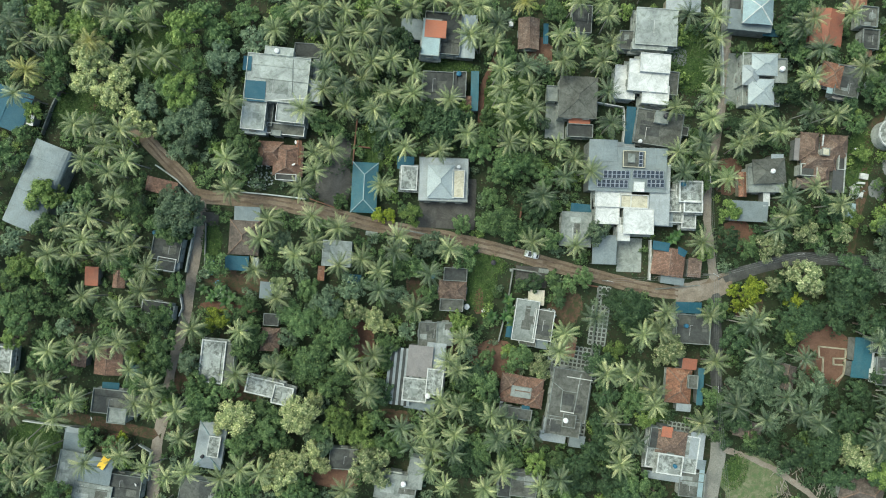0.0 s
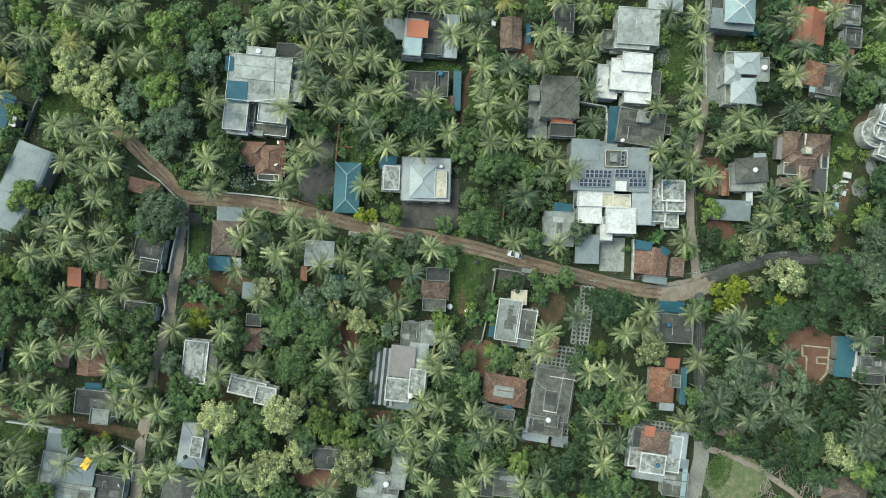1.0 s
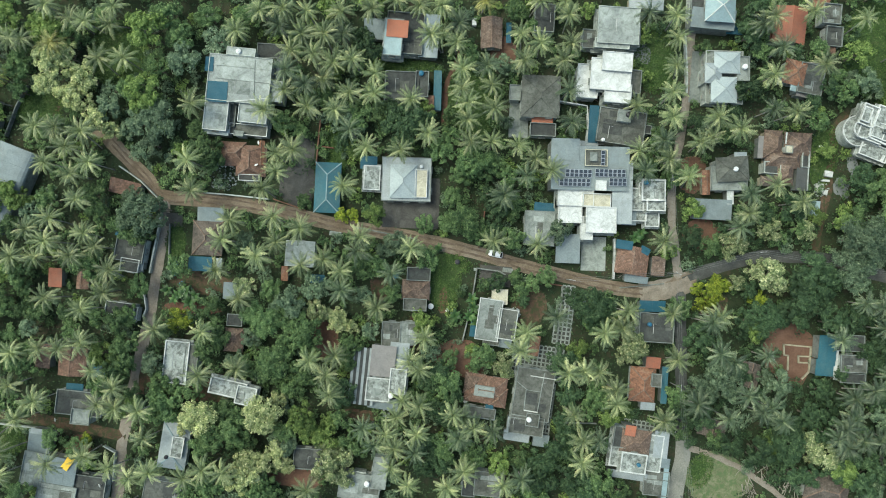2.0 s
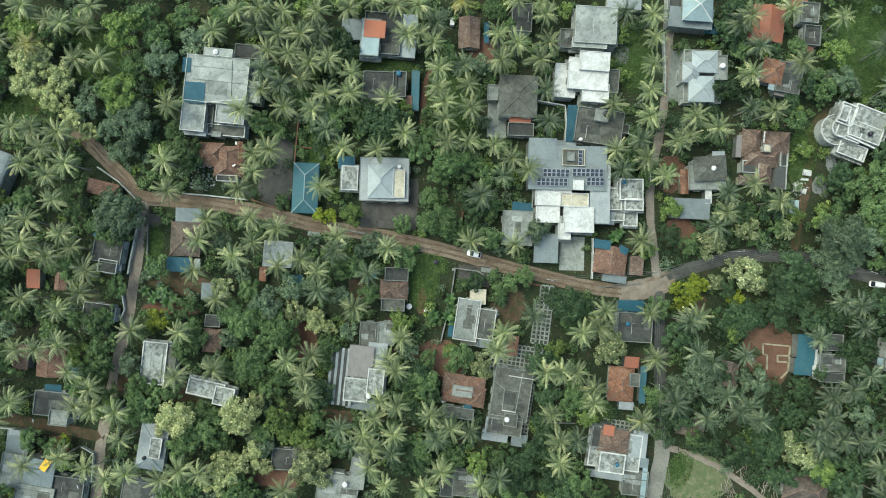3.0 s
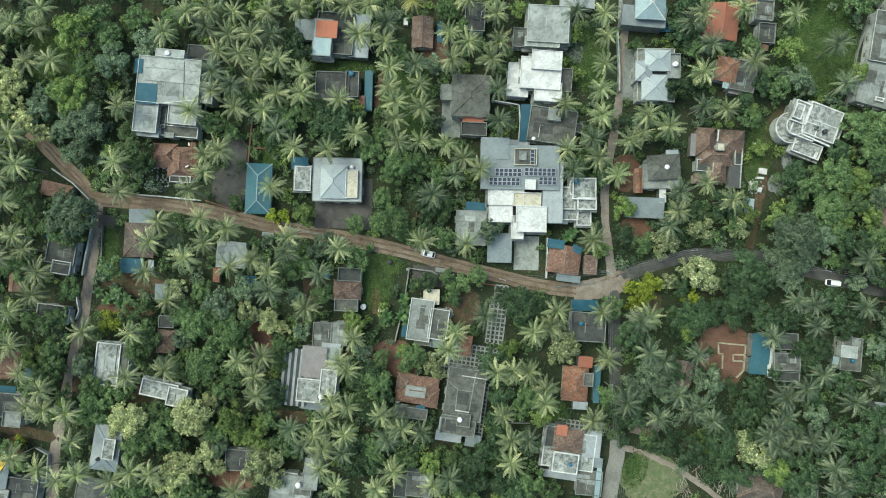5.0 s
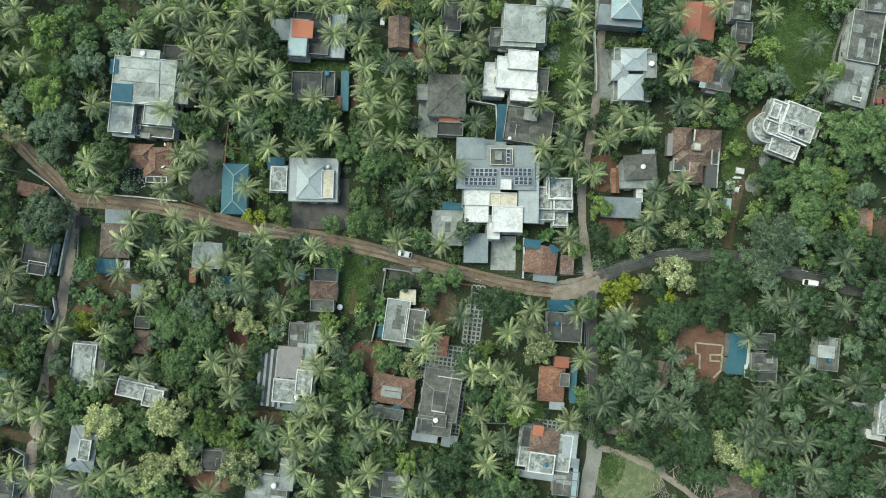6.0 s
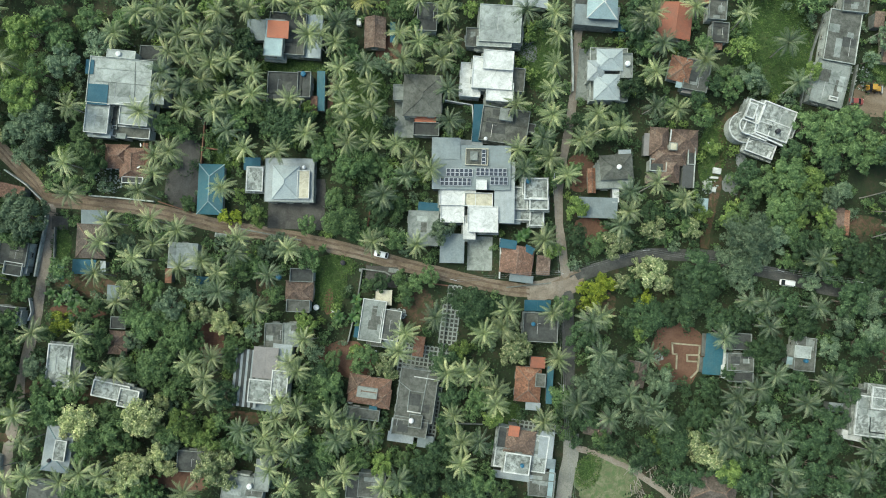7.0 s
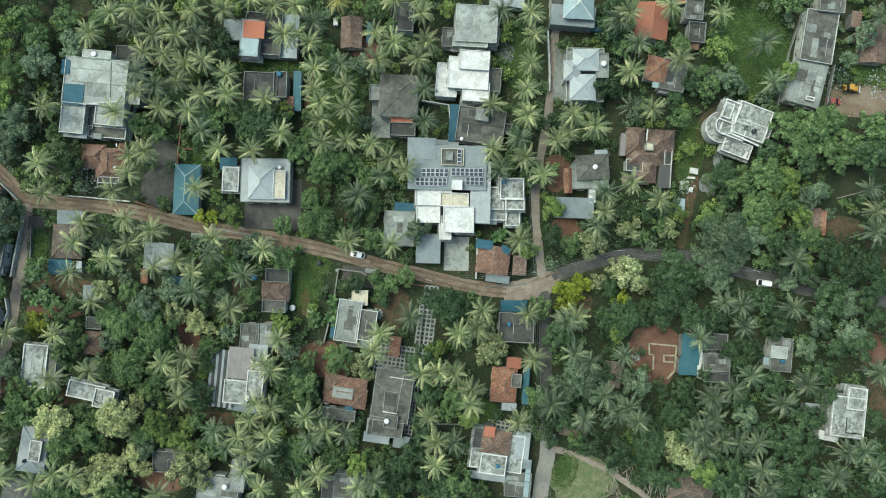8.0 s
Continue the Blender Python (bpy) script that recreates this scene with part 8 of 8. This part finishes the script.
for row in (
    (12.3, 13.4, 2.9, 'm'),
    (14.5, 20.0, 3.6, 'm'),
    (17.5, 22.9, 4.6, 'm'),
    (6.2, 25.6, 2.0, 'd'),
    (9.6, 25.9, 3.6, 'm'),
    (-14.9, 27.0, 2.3, 'b'),
    (-17.2, 28.3, 3.0, 'd'),
    (19.0, 28.7, 2.2, 'd'),
    (12.4, 30.1, 3.0, 'm'),
    (0.4, 32.5, 5.8, 'd'),
    (-13.0, 35.1, 3.9, 'm'),
    (-18.2, 35.7, 4.2, 'g'),
    (-3.4, 35.8, 3.6, 'd'),
    (11.3, 36.2, 2.4, 'm'),
    (-7.0, 36.6, 3.3, 'm'),
    (5.1, 37.1, 2.7, 'b'),
    (-19.5, 47.1, 2.4, 'b'),
    (-10.2, 53.0, 4.1, 'd'),
    (16.7, 53.1, 3.0, 'm'),
    (15.2, 55.9, 2.6, 'm'),
    (-12.8, 57.4, 2.6, 'd'),
    (33.9, -64.8, 3.9, 'm'),
    (56.6, -64.0, 3.0, 'm'),
    (47.2, -63.5, 3.9, 'd'),
):
    tree(*row)
for row in (
    (50.5, -61.7, 4.1, 'm'),
    (43.2, -60.3, 3.8, 'd'),
    (35.2, -60.1, 4.5, 'd'),
    (31.6, -57.8, 2.6, 'd'),
    (24.9, -56.9, 3.2, 'b'),
    (35.9, -56.1, 3.5, 'd'),
    (30.5, -55.7, 3.0, 'm'),
    (40.3, -51.5, 4.1, 'd'),
    (43.4, -49.9, 4.2, 'd'),
    (41.3, -45.4, 2.6, 'd'),
    (53.9, -44.7, 2.6, 'b'),
    (43.4, -38.5, 3.5, 'd'),
    (50.7, -38.5, 3.8, 'm'),
    (26.5, -32.9, 2.3, 'w'),
    (25.7, -30.5, 3.2, 'w'),
    (41.3, -29.4, 3.9, 'd'),
    (58.5, -28.4, 2.6, 'w'),
    (45.7, -26.8, 3.2, 'b'),
    (51.0, -20.2, 2.9, 'd'),
    (48.8, -18.0, 2.9, 'm'),
    (52.5, -15.7, 3.2, 'd'),
    (48.5, -14.9, 5.2, 'd'),
    (31.8, -13.6, 2.0, 'd'),
    (45.1, -12.8, 2.9, 'd'),
):
    tree(*row)
for row in (
    (31.0, -10.5, 2.3, 'm'),
    (21.3, -9.8, 2.2, 'm'),
    (34.1, -9.1, 2.7, 'm'),
    (24.2, -9.0, 2.6, 'd'),
    (29.5, -7.6, 2.2, 'm'),
    (37.4, -7.2, 3.0, 'm'),
    (28.7, 2.5, 3.3, 'm'),
    (40.6, 4.4, 3.5, 'g'),
    (23.5, 5.9, 2.3, 'd'),
    (28.8, 9.0, 2.3, 'm'),
    (24.2, 10.4, 3.2, 'd'),
    (29.5, 12.2, 2.4, 'm'),
    (21.3, 14.2, 2.6, 'd'),
    (21.2, 20.9, 3.2, 'm'),
    (23.3, 22.5, 3.3, 'm'),
    (26.7, 34.4, 2.1, 'g'),
    (54.1, 39.3, 1.3, 'b'),
    (34.3, 60.9, 2.2, 'm'),
    (29.2, 64.2, 3.3, 'm'),
    (92.5, -55.0, 2.6, 'd'),
    (93.1, -52.9, 4.3, 'd'),
    (97.0, -52.1, 2.6, 'b'),
    (86.1, -51.7, 3.6, 'd'),
    (75.6, -51.1, 2.1, 'd'),
):
    tree(*row)
for row in (
    (82.2, -50.6, 2.6, 'm'),
    (73.3, -48.4, 2.6, 'm'),
    (78.8, -44.8, 3.6, 'd'),
    (76.0, -44.5, 3.2, 'd'),
    (73.8, -42.0, 3.3, 'd'),
    (71.7, -38.7, 2.9, 'm'),
    (86.5, -37.2, 3.2, 'g'),
    (80.4, -37.1, 3.6, 'g'),
    (77.1, -36.6, 3.9, 'g'),
    (98.2, -35.6, 3.6, 'g'),
    (95.8, -34.3, 2.6, 'g'),
    (83.0, -33.2, 4.6, 'g'),
    (89.8, -32.9, 2.6, 'd'),
    (83.0, -30.6, 2.9, 'g'),
    (60.4, -26.7, 3.8, 'w'),
    (60.8, -23.9, 2.6, 'w'),
    (77.2, -23.5, 3.9, 'd'),
    (90.2, -22.5, 2.2, 'd'),
    (93.6, -21.7, 2.9, 'b'),
    (90.3, -19.1, 3.0, 'd'),
    (95.0, -18.6, 4.6, 'd'),
    (99.1, -16.5, 2.6, 'd'),
    (72.6, -15.7, 3.2, 'm'),
    (79.7, -15.0, 2.3, 'y'),
):
    tree(*row)
for row in (
    (94.8, -13.5, 2.3, 'y'),
    (80.9, -12.0, 3.2, 'y'),
    (78.4, -10.5, 2.0, 'y'),
    (91.7, -10.5, 2.6, 'd'),
    (99.9, -9.8, 2.6, 'w'),
    (85.3, -9.4, 2.2, 'y'),
    (88.7, -9.0, 2.6, 'w'),
    (83.7, -8.3, 2.0, 'y'),
    (96.7, -6.8, 4.3, 'w'),
    (60.7, -5.8, 1.8, 'm'),
    (93.8, -5.3, 2.9, 'w'),
    (71.1, -0.4, 2.4, 'b'),
    (86.8, 1.4, 3.6, 'w'),
    (81.9, 1.4, 2.9, 'm'),
    (76.5, 3.4, 3.0, 'd'),
    (96.6, 5.2, 3.5, 'w'),
    (96.3, 8.9, 3.0, 'd'),
    (76.8, 10.5, 2.9, 'b'),
    (70.9, 18.8, 2.6, 'm'),
    (76.4, 21.1, 2.2, 'm'),
    (71.1, 21.4, 2.7, 'm'),
    (65.2, 23.1, 3.0, 'm'),
    (67.3, 26.7, 3.3, 'm'),
    (67.8, 29.2, 3.2, 'm'),
):
    tree(*row)
for row in (
    (85.8, 31.2, 3.0, 'm'),
    (81.5, 33.1, 2.9, 'g'),
    (78.2, 33.9, 3.0, 'd'),
    (87.7, 36.6, 3.0, 'd'),
    (91.6, 42.6, 4.1, 'd'),
    (80.9, 55.0, 2.1, 'm'),
    (64.6, 58.4, 2.1, 'b'),
    (107.6, -55.1, 2.3, 'w'),
    (100.8, -50.8, 4.8, 'd'),
    (104.9, -48.6, 2.0, 'w'),
    (101.0, -46.8, 3.9, 'd'),
    (109.9, -44.3, 3.2, 'd'),
    (106.9, -43.7, 3.6, 'd'),
    (113.6, -41.8, 2.6, 'd'),
    (111.6, -38.6, 2.9, 'd'),
    (109.8, -37.2, 2.9, 'd'),
    (117.0, -32.9, 2.3, 'd'),
    (125.2, -29.9, 2.6, 'd'),
    (122.7, -26.9, 2.9, 'd'),
    (127.5, -26.8, 3.8, 'd'),
    (125.5, -25.4, 3.2, 'd'),
    (135.0, -22.5, 2.6, 'd'),
    (105.0, -19.5, 2.6, 'd'),
    (135.8, -19.5, 3.8, 'd'),
):
    tree(*row)
for row in (
    (113.0, -19.3, 4.1, 'd'),
    (118.1, -18.3, 3.9, 'd'),
    (101.9, -16.5, 2.9, 'd'),
    (110.9, -16.5, 2.9, 'd'),
    (106.0, -13.5, 3.6, 'd'),
    (110.8, -12.0, 3.2, 'd'),
    (139.0, -9.2, 2.6, 'g'),
    (104.5, -9.0, 3.6, 'd'),
    (120.6, -9.0, 3.2, 'g'),
    (111.6, -8.3, 4.2, 'd'),
    (108.7, -7.9, 4.5, 'd'),
    (136.7, -5.5, 2.9, 'd'),
    (108.6, -4.5, 4.3, 'd'),
    (117.5, -4.5, 4.9, 'g'),
    (122.6, -3.0, 3.6, 'g'),
    (125.6, -1.5, 3.6, 'g'),
    (135.0, 0.9, 3.3, 'd'),
    (122.1, 2.6, 4.1, 'g'),
    (127.8, 2.6, 4.3, 'g'),
    (119.1, 2.9, 5.8, 'g'),
    (132.5, 4.4, 3.6, 'm'),
    (107.5, 5.2, 2.9, 'w'),
    (125.8, 5.9, 3.6, 'm'),
    (105.5, 6.0, 2.6, 'm'),
):
    tree(*row)
for row in (
    (135.4, 7.1, 2.9, 'b'),
    (117.3, 7.5, 2.9, 'b'),
    (119.5, 7.9, 3.5, 'm'),
    (130.0, 8.9, 4.1, 'm'),
    (110.2, 9.0, 2.7, 'b'),
    (103.1, 11.4, 3.9, 'd'),
    (130.4, 11.5, 4.1, 'm'),
    (137.0, 11.5, 4.1, 'm'),
    (134.0, 13.5, 2.9, 'b'),
    (123.5, 13.5, 2.9, 'd'),
    (125.4, 16.3, 4.3, 'm'),
    (132.7, 17.4, 4.1, 'm'),
    (138.6, 17.4, 4.1, 'b'),
    (131.7, 19.3, 4.1, 'm'),
    (121.5, 19.4, 3.6, 'd'),
    (113.7, 27.0, 2.4, 'b'),
    (112.3, 37.9, 2.3, 'b'),
    (125.1, 38.5, 1.8, 'd'),
    (127.6, 42.5, 2.3, 'g'),
    (137.8, 44.1, 2.4, 'g'),
    (120.8, 47.1, 2.3, 'g'),
    (117.4, 47.3, 2.2, 'm'),
    (106.6, 54.9, 2.0, 'd'),
    (152.5, -42.1, 2.1, 'd'),
):
    tree(*row)
for row in (
    (145.5, -19.5, 3.5, 'g'),
    (152.6, -15.1, 4.1, 'g'),
    (146.9, -14.4, 4.5, 'd'),
    (157.2, -13.7, 3.8, 'd'),
    (150.1, -10.7, 3.6, 'd'),
    (161.9, -9.3, 3.6, 'd'),
    (144.3, -7.8, 3.0, 'd'),
    (152.6, -6.3, 4.3, 'd'),
    (158.7, -4.9, 4.1, 'd'),
    (143.6, -4.0, 2.6, 'b'),
    (148.5, -1.9, 4.1, 'd'),
    (140.0, 1.1, 3.6, 'd'),
    (144.5, 2.6, 3.6, 'm'),
    (142.0, 8.6, 3.2, 'b'),
    (143.6, 13.0, 3.2, 'g'),
):
    tree(*row)
for row in (
    (-106.9, -30.6, 2.6, 'm'),
    (-113.4, -24.8, 2.9, 'b'),
    (-110.8, -20.2, 3.6, 'm'),
    (-114.2, -15.9, 3.2, 'm'),
    (-114.4, 23.2, 4.3, 'm'),
    (-112.3, 29.6, 2.6, 'm'),
    (-109.3, 35.6, 2.9, 'b'),
    (-105.2, 40.2, 2.6, 'm'),
    (-103.9, 47.4, 3.6, 'm'),
    (-102.9, 50.6, 3.2, 'm'),
    (-105.5, 60.7, 4.1, 'b'),
    (-113.2, 61.6, 3.6, 'g'),
    (-99.7, -64.3, 3.9, 'm'),
    (-87.7, -52.0, 3.0, 'm'),
    (-92.1, -49.8, 3.0, 'm'),
    (-66.0, -44.5, 2.6, 'm'),
    (-71.6, -42.6, 3.0, 'b'),
    (-80.6, -36.8, 3.0, 'm'),
    (-99.2, -30.5, 3.9, 'm'),
    (-80.1, 30.6, 2.6, 'p'),
    (-96.8, 31.3, 2.6, 'm'),
    (-74.8, 31.4, 2.6, 'g'),
    (-94.1, 32.8, 2.9, 'm'),
    (-81.6, 33.4, 3.6, 'p'),
):
    far_tree(*row)
for row in (
    (-78.7, 37.1, 3.6, 'g'),
    (-86.5, 38.0, 3.2, 'p'),
    (-89.2, 40.1, 3.6, 'p'),
    (-68.6, 40.6, 5.1, 'b'),
    (-72.9, 41.7, 3.6, 'm'),
    (-95.2, 43.1, 3.6, 'p'),
    (-85.3, 45.2, 4.1, 'p'),
    (-93.2, 47.4, 4.3, 'p'),
    (-66.3, 47.7, 3.6, 'm'),
    (-94.5, 50.6, 4.2, 'p'),
    (-90.2, 50.7, 3.6, 'p'),
    (-60.2, 55.8, 4.1, 'm'),
    (-67.4, 56.4, 5.5, 'b'),
    (-90.5, 56.4, 3.0, 'm'),
    (-95.2, 57.2, 4.5, 'b'),
    (-98.3, 58.8, 3.6, 'b'),
    (-63.1, 61.0, 4.3, 'm'),
    (-34.9, -65.6, 3.0, 'm'),
    (-39.0, -65.2, 3.9, 'm'),
    (-50.1, -62.6, 3.9, 'm'),
    (-59.1, 49.7, 4.6, 'g'),
    (-42.6, 61.4, 3.6, 'm'),
    (-53.1, 62.1, 3.6, 'm'),
    (-38.4, 63.3, 2.9, 'm'),
):
    far_tree(*row)
for row in (
    (96.0, 53.4, 3.0, 'm'),
    (94.4, 54.9, 2.7, 'd'),
    (91.5, 57.4, 3.2, 'd'),
    (96.8, 59.3, 2.7, 'm'),
    (91.4, 60.8, 2.7, 'd'),
    (92.9, 65.4, 3.9, 'd'),
    (123.5, -62.7, 3.0, 'g'),
    (137.1, -61.7, 3.6, 'd'),
    (107.1, -60.8, 2.9, 'd'),
    (119.6, -60.3, 4.1, 'd'),
    (112.9, -59.2, 3.2, 'd'),
    (102.5, -59.2, 3.2, 'd'),
    (115.3, -58.7, 3.6, 'b'),
    (124.4, -57.6, 3.6, 'd'),
    (135.6, -56.6, 4.5, 'd'),
    (117.4, -56.3, 3.2, 'd'),
    (123.0, -56.1, 2.9, 'd'),
    (101.3, -54.9, 2.9, 'd'),
    (111.2, -54.6, 3.3, 'w'),
    (108.7, -53.4, 2.9, 'w'),
    (128.1, -52.0, 2.9, 'd'),
    (105.6, -50.4, 3.2, 'w'),
    (136.9, -49.9, 4.3, 'd'),
    (110.4, -49.4, 3.0, 'd'),
):
    far_tree(*row)
for row in (
    (133.0, -48.7, 3.6, 'd'),
    (114.4, -48.4, 3.9, 'd'),
    (126.3, -44.5, 3.5, 'g'),
    (126.4, -41.6, 2.6, 'd'),
    (125.4, -38.7, 2.9, 'd'),
    (132.5, -35.7, 3.9, 'd'),
    (134.1, 25.6, 3.2, 'd'),
    (137.3, 31.5, 4.3, 'm'),
    (108.8, 39.3, 2.9, 'd'),
    (118.1, 43.1, 3.0, 'm'),
    (114.2, 43.8, 2.9, 'd'),
    (123.7, 45.2, 3.5, 'g'),
    (111.5, 54.8, 2.7, 'm'),
    (143.4, -60.8, 3.9, 'd'),
    (159.5, -60.8, 3.9, 'd'),
    (158.2, -55.0, 3.9, 'd'),
    (141.7, -51.6, 3.6, 'd'),
    (140.4, -45.1, 3.6, 'd'),
    (144.3, -45.0, 3.3, 'd'),
    (160.2, -44.9, 3.0, 'd'),
    (147.7, -38.7, 2.9, 'd'),
    (146.9, -32.8, 3.2, 'd'),
    (142.6, -26.9, 3.2, 'g'),
    (156.3, -25.8, 3.9, 'd'),
):
    far_tree(*row)
for row in (
    (150.0, -25.5, 3.2, 'd'),
    (154.1, -22.5, 3.8, 'g'),
    (160.8, -18.2, 2.9, 'd'),
    (146.8, 14.6, 2.9, 'g'),
    (143.8, 22.0, 3.2, 'd'),
    (152.7, 22.7, 3.2, 'm'),
    (159.7, 23.0, 4.5, 'd'),
    (156.9, 24.9, 3.6, 'm'),
    (140.3, 26.3, 4.1, 'm'),
    (147.7, 26.3, 4.1, 'm'),
    (154.0, 27.9, 3.6, 'm'),
    (143.2, 31.4, 4.3, 'm'),
    (149.4, 33.0, 4.1, 'm'),
    (141.8, 47.1, 2.6, 'b'),
    (159.2, 56.4, 3.6, 'g'),
):
    far_tree(*row)
for row in (
    (-64.1, -11.5, 1.3),
    (-61.4, -12.7, 1.1),
    (-59.1, -11.7, 1.4),
    (-56.8, -13.2, 1.3),
    (-62.5, -13.9, 1.1),
    (-58.0, -14.5, 1.5),
    (-60.2, -10.4, 1.1),
    (63.6, 4.5, 1.2),
    (62.0, 3.0, 1.4),
    (18.2, -15.8, 1.3),
    (17.1, -18.1, 1.3),
    (19.1, -19.9, 1.3),
    (17.8, -13.5, 1.2),
    (58.4, -53.4, 1.2),
    (54.6, -52.6, 1.1),
    (8.6, 0.2, 1.0),
    (13.3, -18.1, 1.4),
):
    banana(*row)


def joined(name, label, category, pieces, materials):
    """One mesh out of many placed pieces: (mesh, matrix, index of its material)."""
    verts, faces, mats, n = [], [], [], 0
    for me, m, k in pieces:
        co = np.empty(len(me.vertices) * 3)
        me.vertices.foreach_get("co", co)
        a = np.array(m)
        verts.append(co.reshape(-1, 3) @ a[:3, :3].T + a[:3, 3])
        faces += [tuple(v + n for v in p.vertices) for p in me.polygons]
        mats += [k] * len(me.polygons)
        n += len(me.vertices)
    me = bpy.data.meshes.new(name)
    me.from_pydata(np.concatenate(verts).tolist(), [], faces)
    for q in materials:
        me.materials.append(M[q])
    me.polygons.foreach_set("material_index", mats)
    tagged(new(name, me), label, category, kind="stuff")


LIGHT_CROWNS = [crown_mesh("crown", 4.0, 950, 120 + i, 0.85, 0.68, 13) for i in range(4)]
LIGHT_SHRUBS = [crown_mesh("crown", 2.2, 230, 130 + i, 0.8, 0.60, 8) for i in range(4)]


def fill_plants():
    """The wood between the houses: lesser trees and shrubs wherever the plan is still open."""
    rg = random.Random(77)
    kinds = ["leaf_d", "leaf_m", "leaf_g", "leaf_b", "bark", "leaf_p", "leaf_w", "leaf_y"]
    weights = [1, 7, 3, 2]
    wood, scrub = [], []
    n = 0
    for _ in range(4000):
        if n >= 24:
            break
        x, y = rg.uniform(-128, 160), rg.uniform(-80, 82)
        if is_free(x, y, 2.0, crowned) and is_free(x, y, 1.4, taken):
            palm(x, y, rg.uniform(8.5, 12.0), rg.uniform(3.6, 4.3), rg.choice(("palm", "palm", "palm_dark")))
            n += 1
    under = np.zeros_like(taken)
    for x, y, q, kind in FAR_TREES:
        s, lift, turn = q / 4.0, q * rg.uniform(0.9, 1.2), Euler((0, 0, rg.uniform(0, 6.28)))
        wood.append((rg.choice(CROWNS["medium"]), Matrix.LocRotScale((x, y, lift), turn, (s, s, s)), kinds.index("leaf_" + kind)))
        wood.append((rg.choice(TRUNKS["medium"]), Matrix.LocRotScale((x, y, 0), turn, (s, s, lift / 4.2)), 4))
    for r, tries, into, most in ((4.6, 3500, wood, 110), (3.4, 6000, wood, 200), (2.3, 14000, scrub, 850), (1.5, 18000, scrub, 950)):
        n = 0
        for _ in range(tries):
            if n >= most:
                break
            x, y = rg.uniform(-138, 185), rg.uniform(-90, 90)
            q = r * rg.uniform(0.85, 1.2)
            if not is_free(x, y, q * (0.62 if into is wood else 0.4), taken) or not (is_free(x, y, q * 0.5, crowned) if into is wood else is_free(x, y, q * 0.5, under)):
                continue
            # Darker kinds prevail in the south-east.
            k = rg.choices(range(4), (7, 3, 1, 0) if x > 60 and y < 8 else weights)[0]
            turn = Euler((0, 0, rg.uniform(0, 6.28)))
            if into is wood:
                s, lift = q / 4.0, q * rg.uniform(0.7, 1.1)
                wood.append((rg.choice(LIGHT_CROWNS), Matrix.LocRotScale((x, y, lift), turn, (s, s, s * rg.uniform(0.8, 1.1))), k))
                wood.append((rg.choice(TRUNKS["medium"]), Matrix.LocRotScale((x, y, 0), turn, (s, s, lift / 4.2)), 4))
                mark_disc(crowned, x, y, q * 0.7)
            else:
                s = q / 2.2
                scrub.append((rg.choice(LIGHT_SHRUBS), Matrix.LocRotScale((x, y, q * 0.25), turn, (s, s, s * rg.uniform(0.6, 1.0))), k))
            mark_disc(under, x, y, q * 0.75)
            n += 1
    joined("woodland", "crowded green trees filling the gaps between gardens", "woodland", wood, kinds)
    joined("scrub", "mixed green garden shrubs and saplings", "shrubbery", scrub, kinds)


fill_plants()


def ground_cover(name, label, count, zone, material, size, seed, tall=0.5):
    """Weeds, ferns and grass tufts over open ground, uncountable."""
    rg = np.random.default_rng(seed)
    i, j = np.nonzero(zone)
    if not len(i):
        return
    k = rg.integers(0, len(i), count)
    p = np.stack([GX + (i[k] + rg.random(count)) * 0.5, GY + (j[k] + rg.random(count)) * 0.5, rg.uniform(0.0, tall, count)], 1)
    a = rg.uniform(0, math.tau, count)
    tilt = rg.uniform(-0.7, 0.7, count)
    t = np.stack([np.cos(a) * np.cos(tilt), np.sin(a) * np.cos(tilt), np.sin(tilt)], 1)
    b = np.stack([-np.sin(a), np.cos(a), rg.uniform(-0.5, 0.5, count)], 1)
    s = size * rg.uniform(0.5, 1.3, count)[:, None]
    v = np.stack([p - t * s * 0.5, p + b * s * 0.28, p + t * s * 0.5, p - b * s * 0.28], 1).reshape(-1, 3)
    mesh = bpy.data.meshes.new(name)
    mesh.from_pydata(v.tolist(), [], np.arange(count * 4).reshape(-1, 4).tolist())
    mesh.materials.append(M[material])
    tagged(new(name, mesh), label, "undergrowth", kind="stuff")


seen_zone = (abs(CY) < 92) & (CX > -138) & (CX < 186)
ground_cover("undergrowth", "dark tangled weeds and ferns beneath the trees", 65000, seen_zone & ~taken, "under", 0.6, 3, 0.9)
ground_cover("grass", "rough green grass tufts over open clearings", 45000, seen_zone & meadows, "grass_blade", 0.45, 4, 0.35)
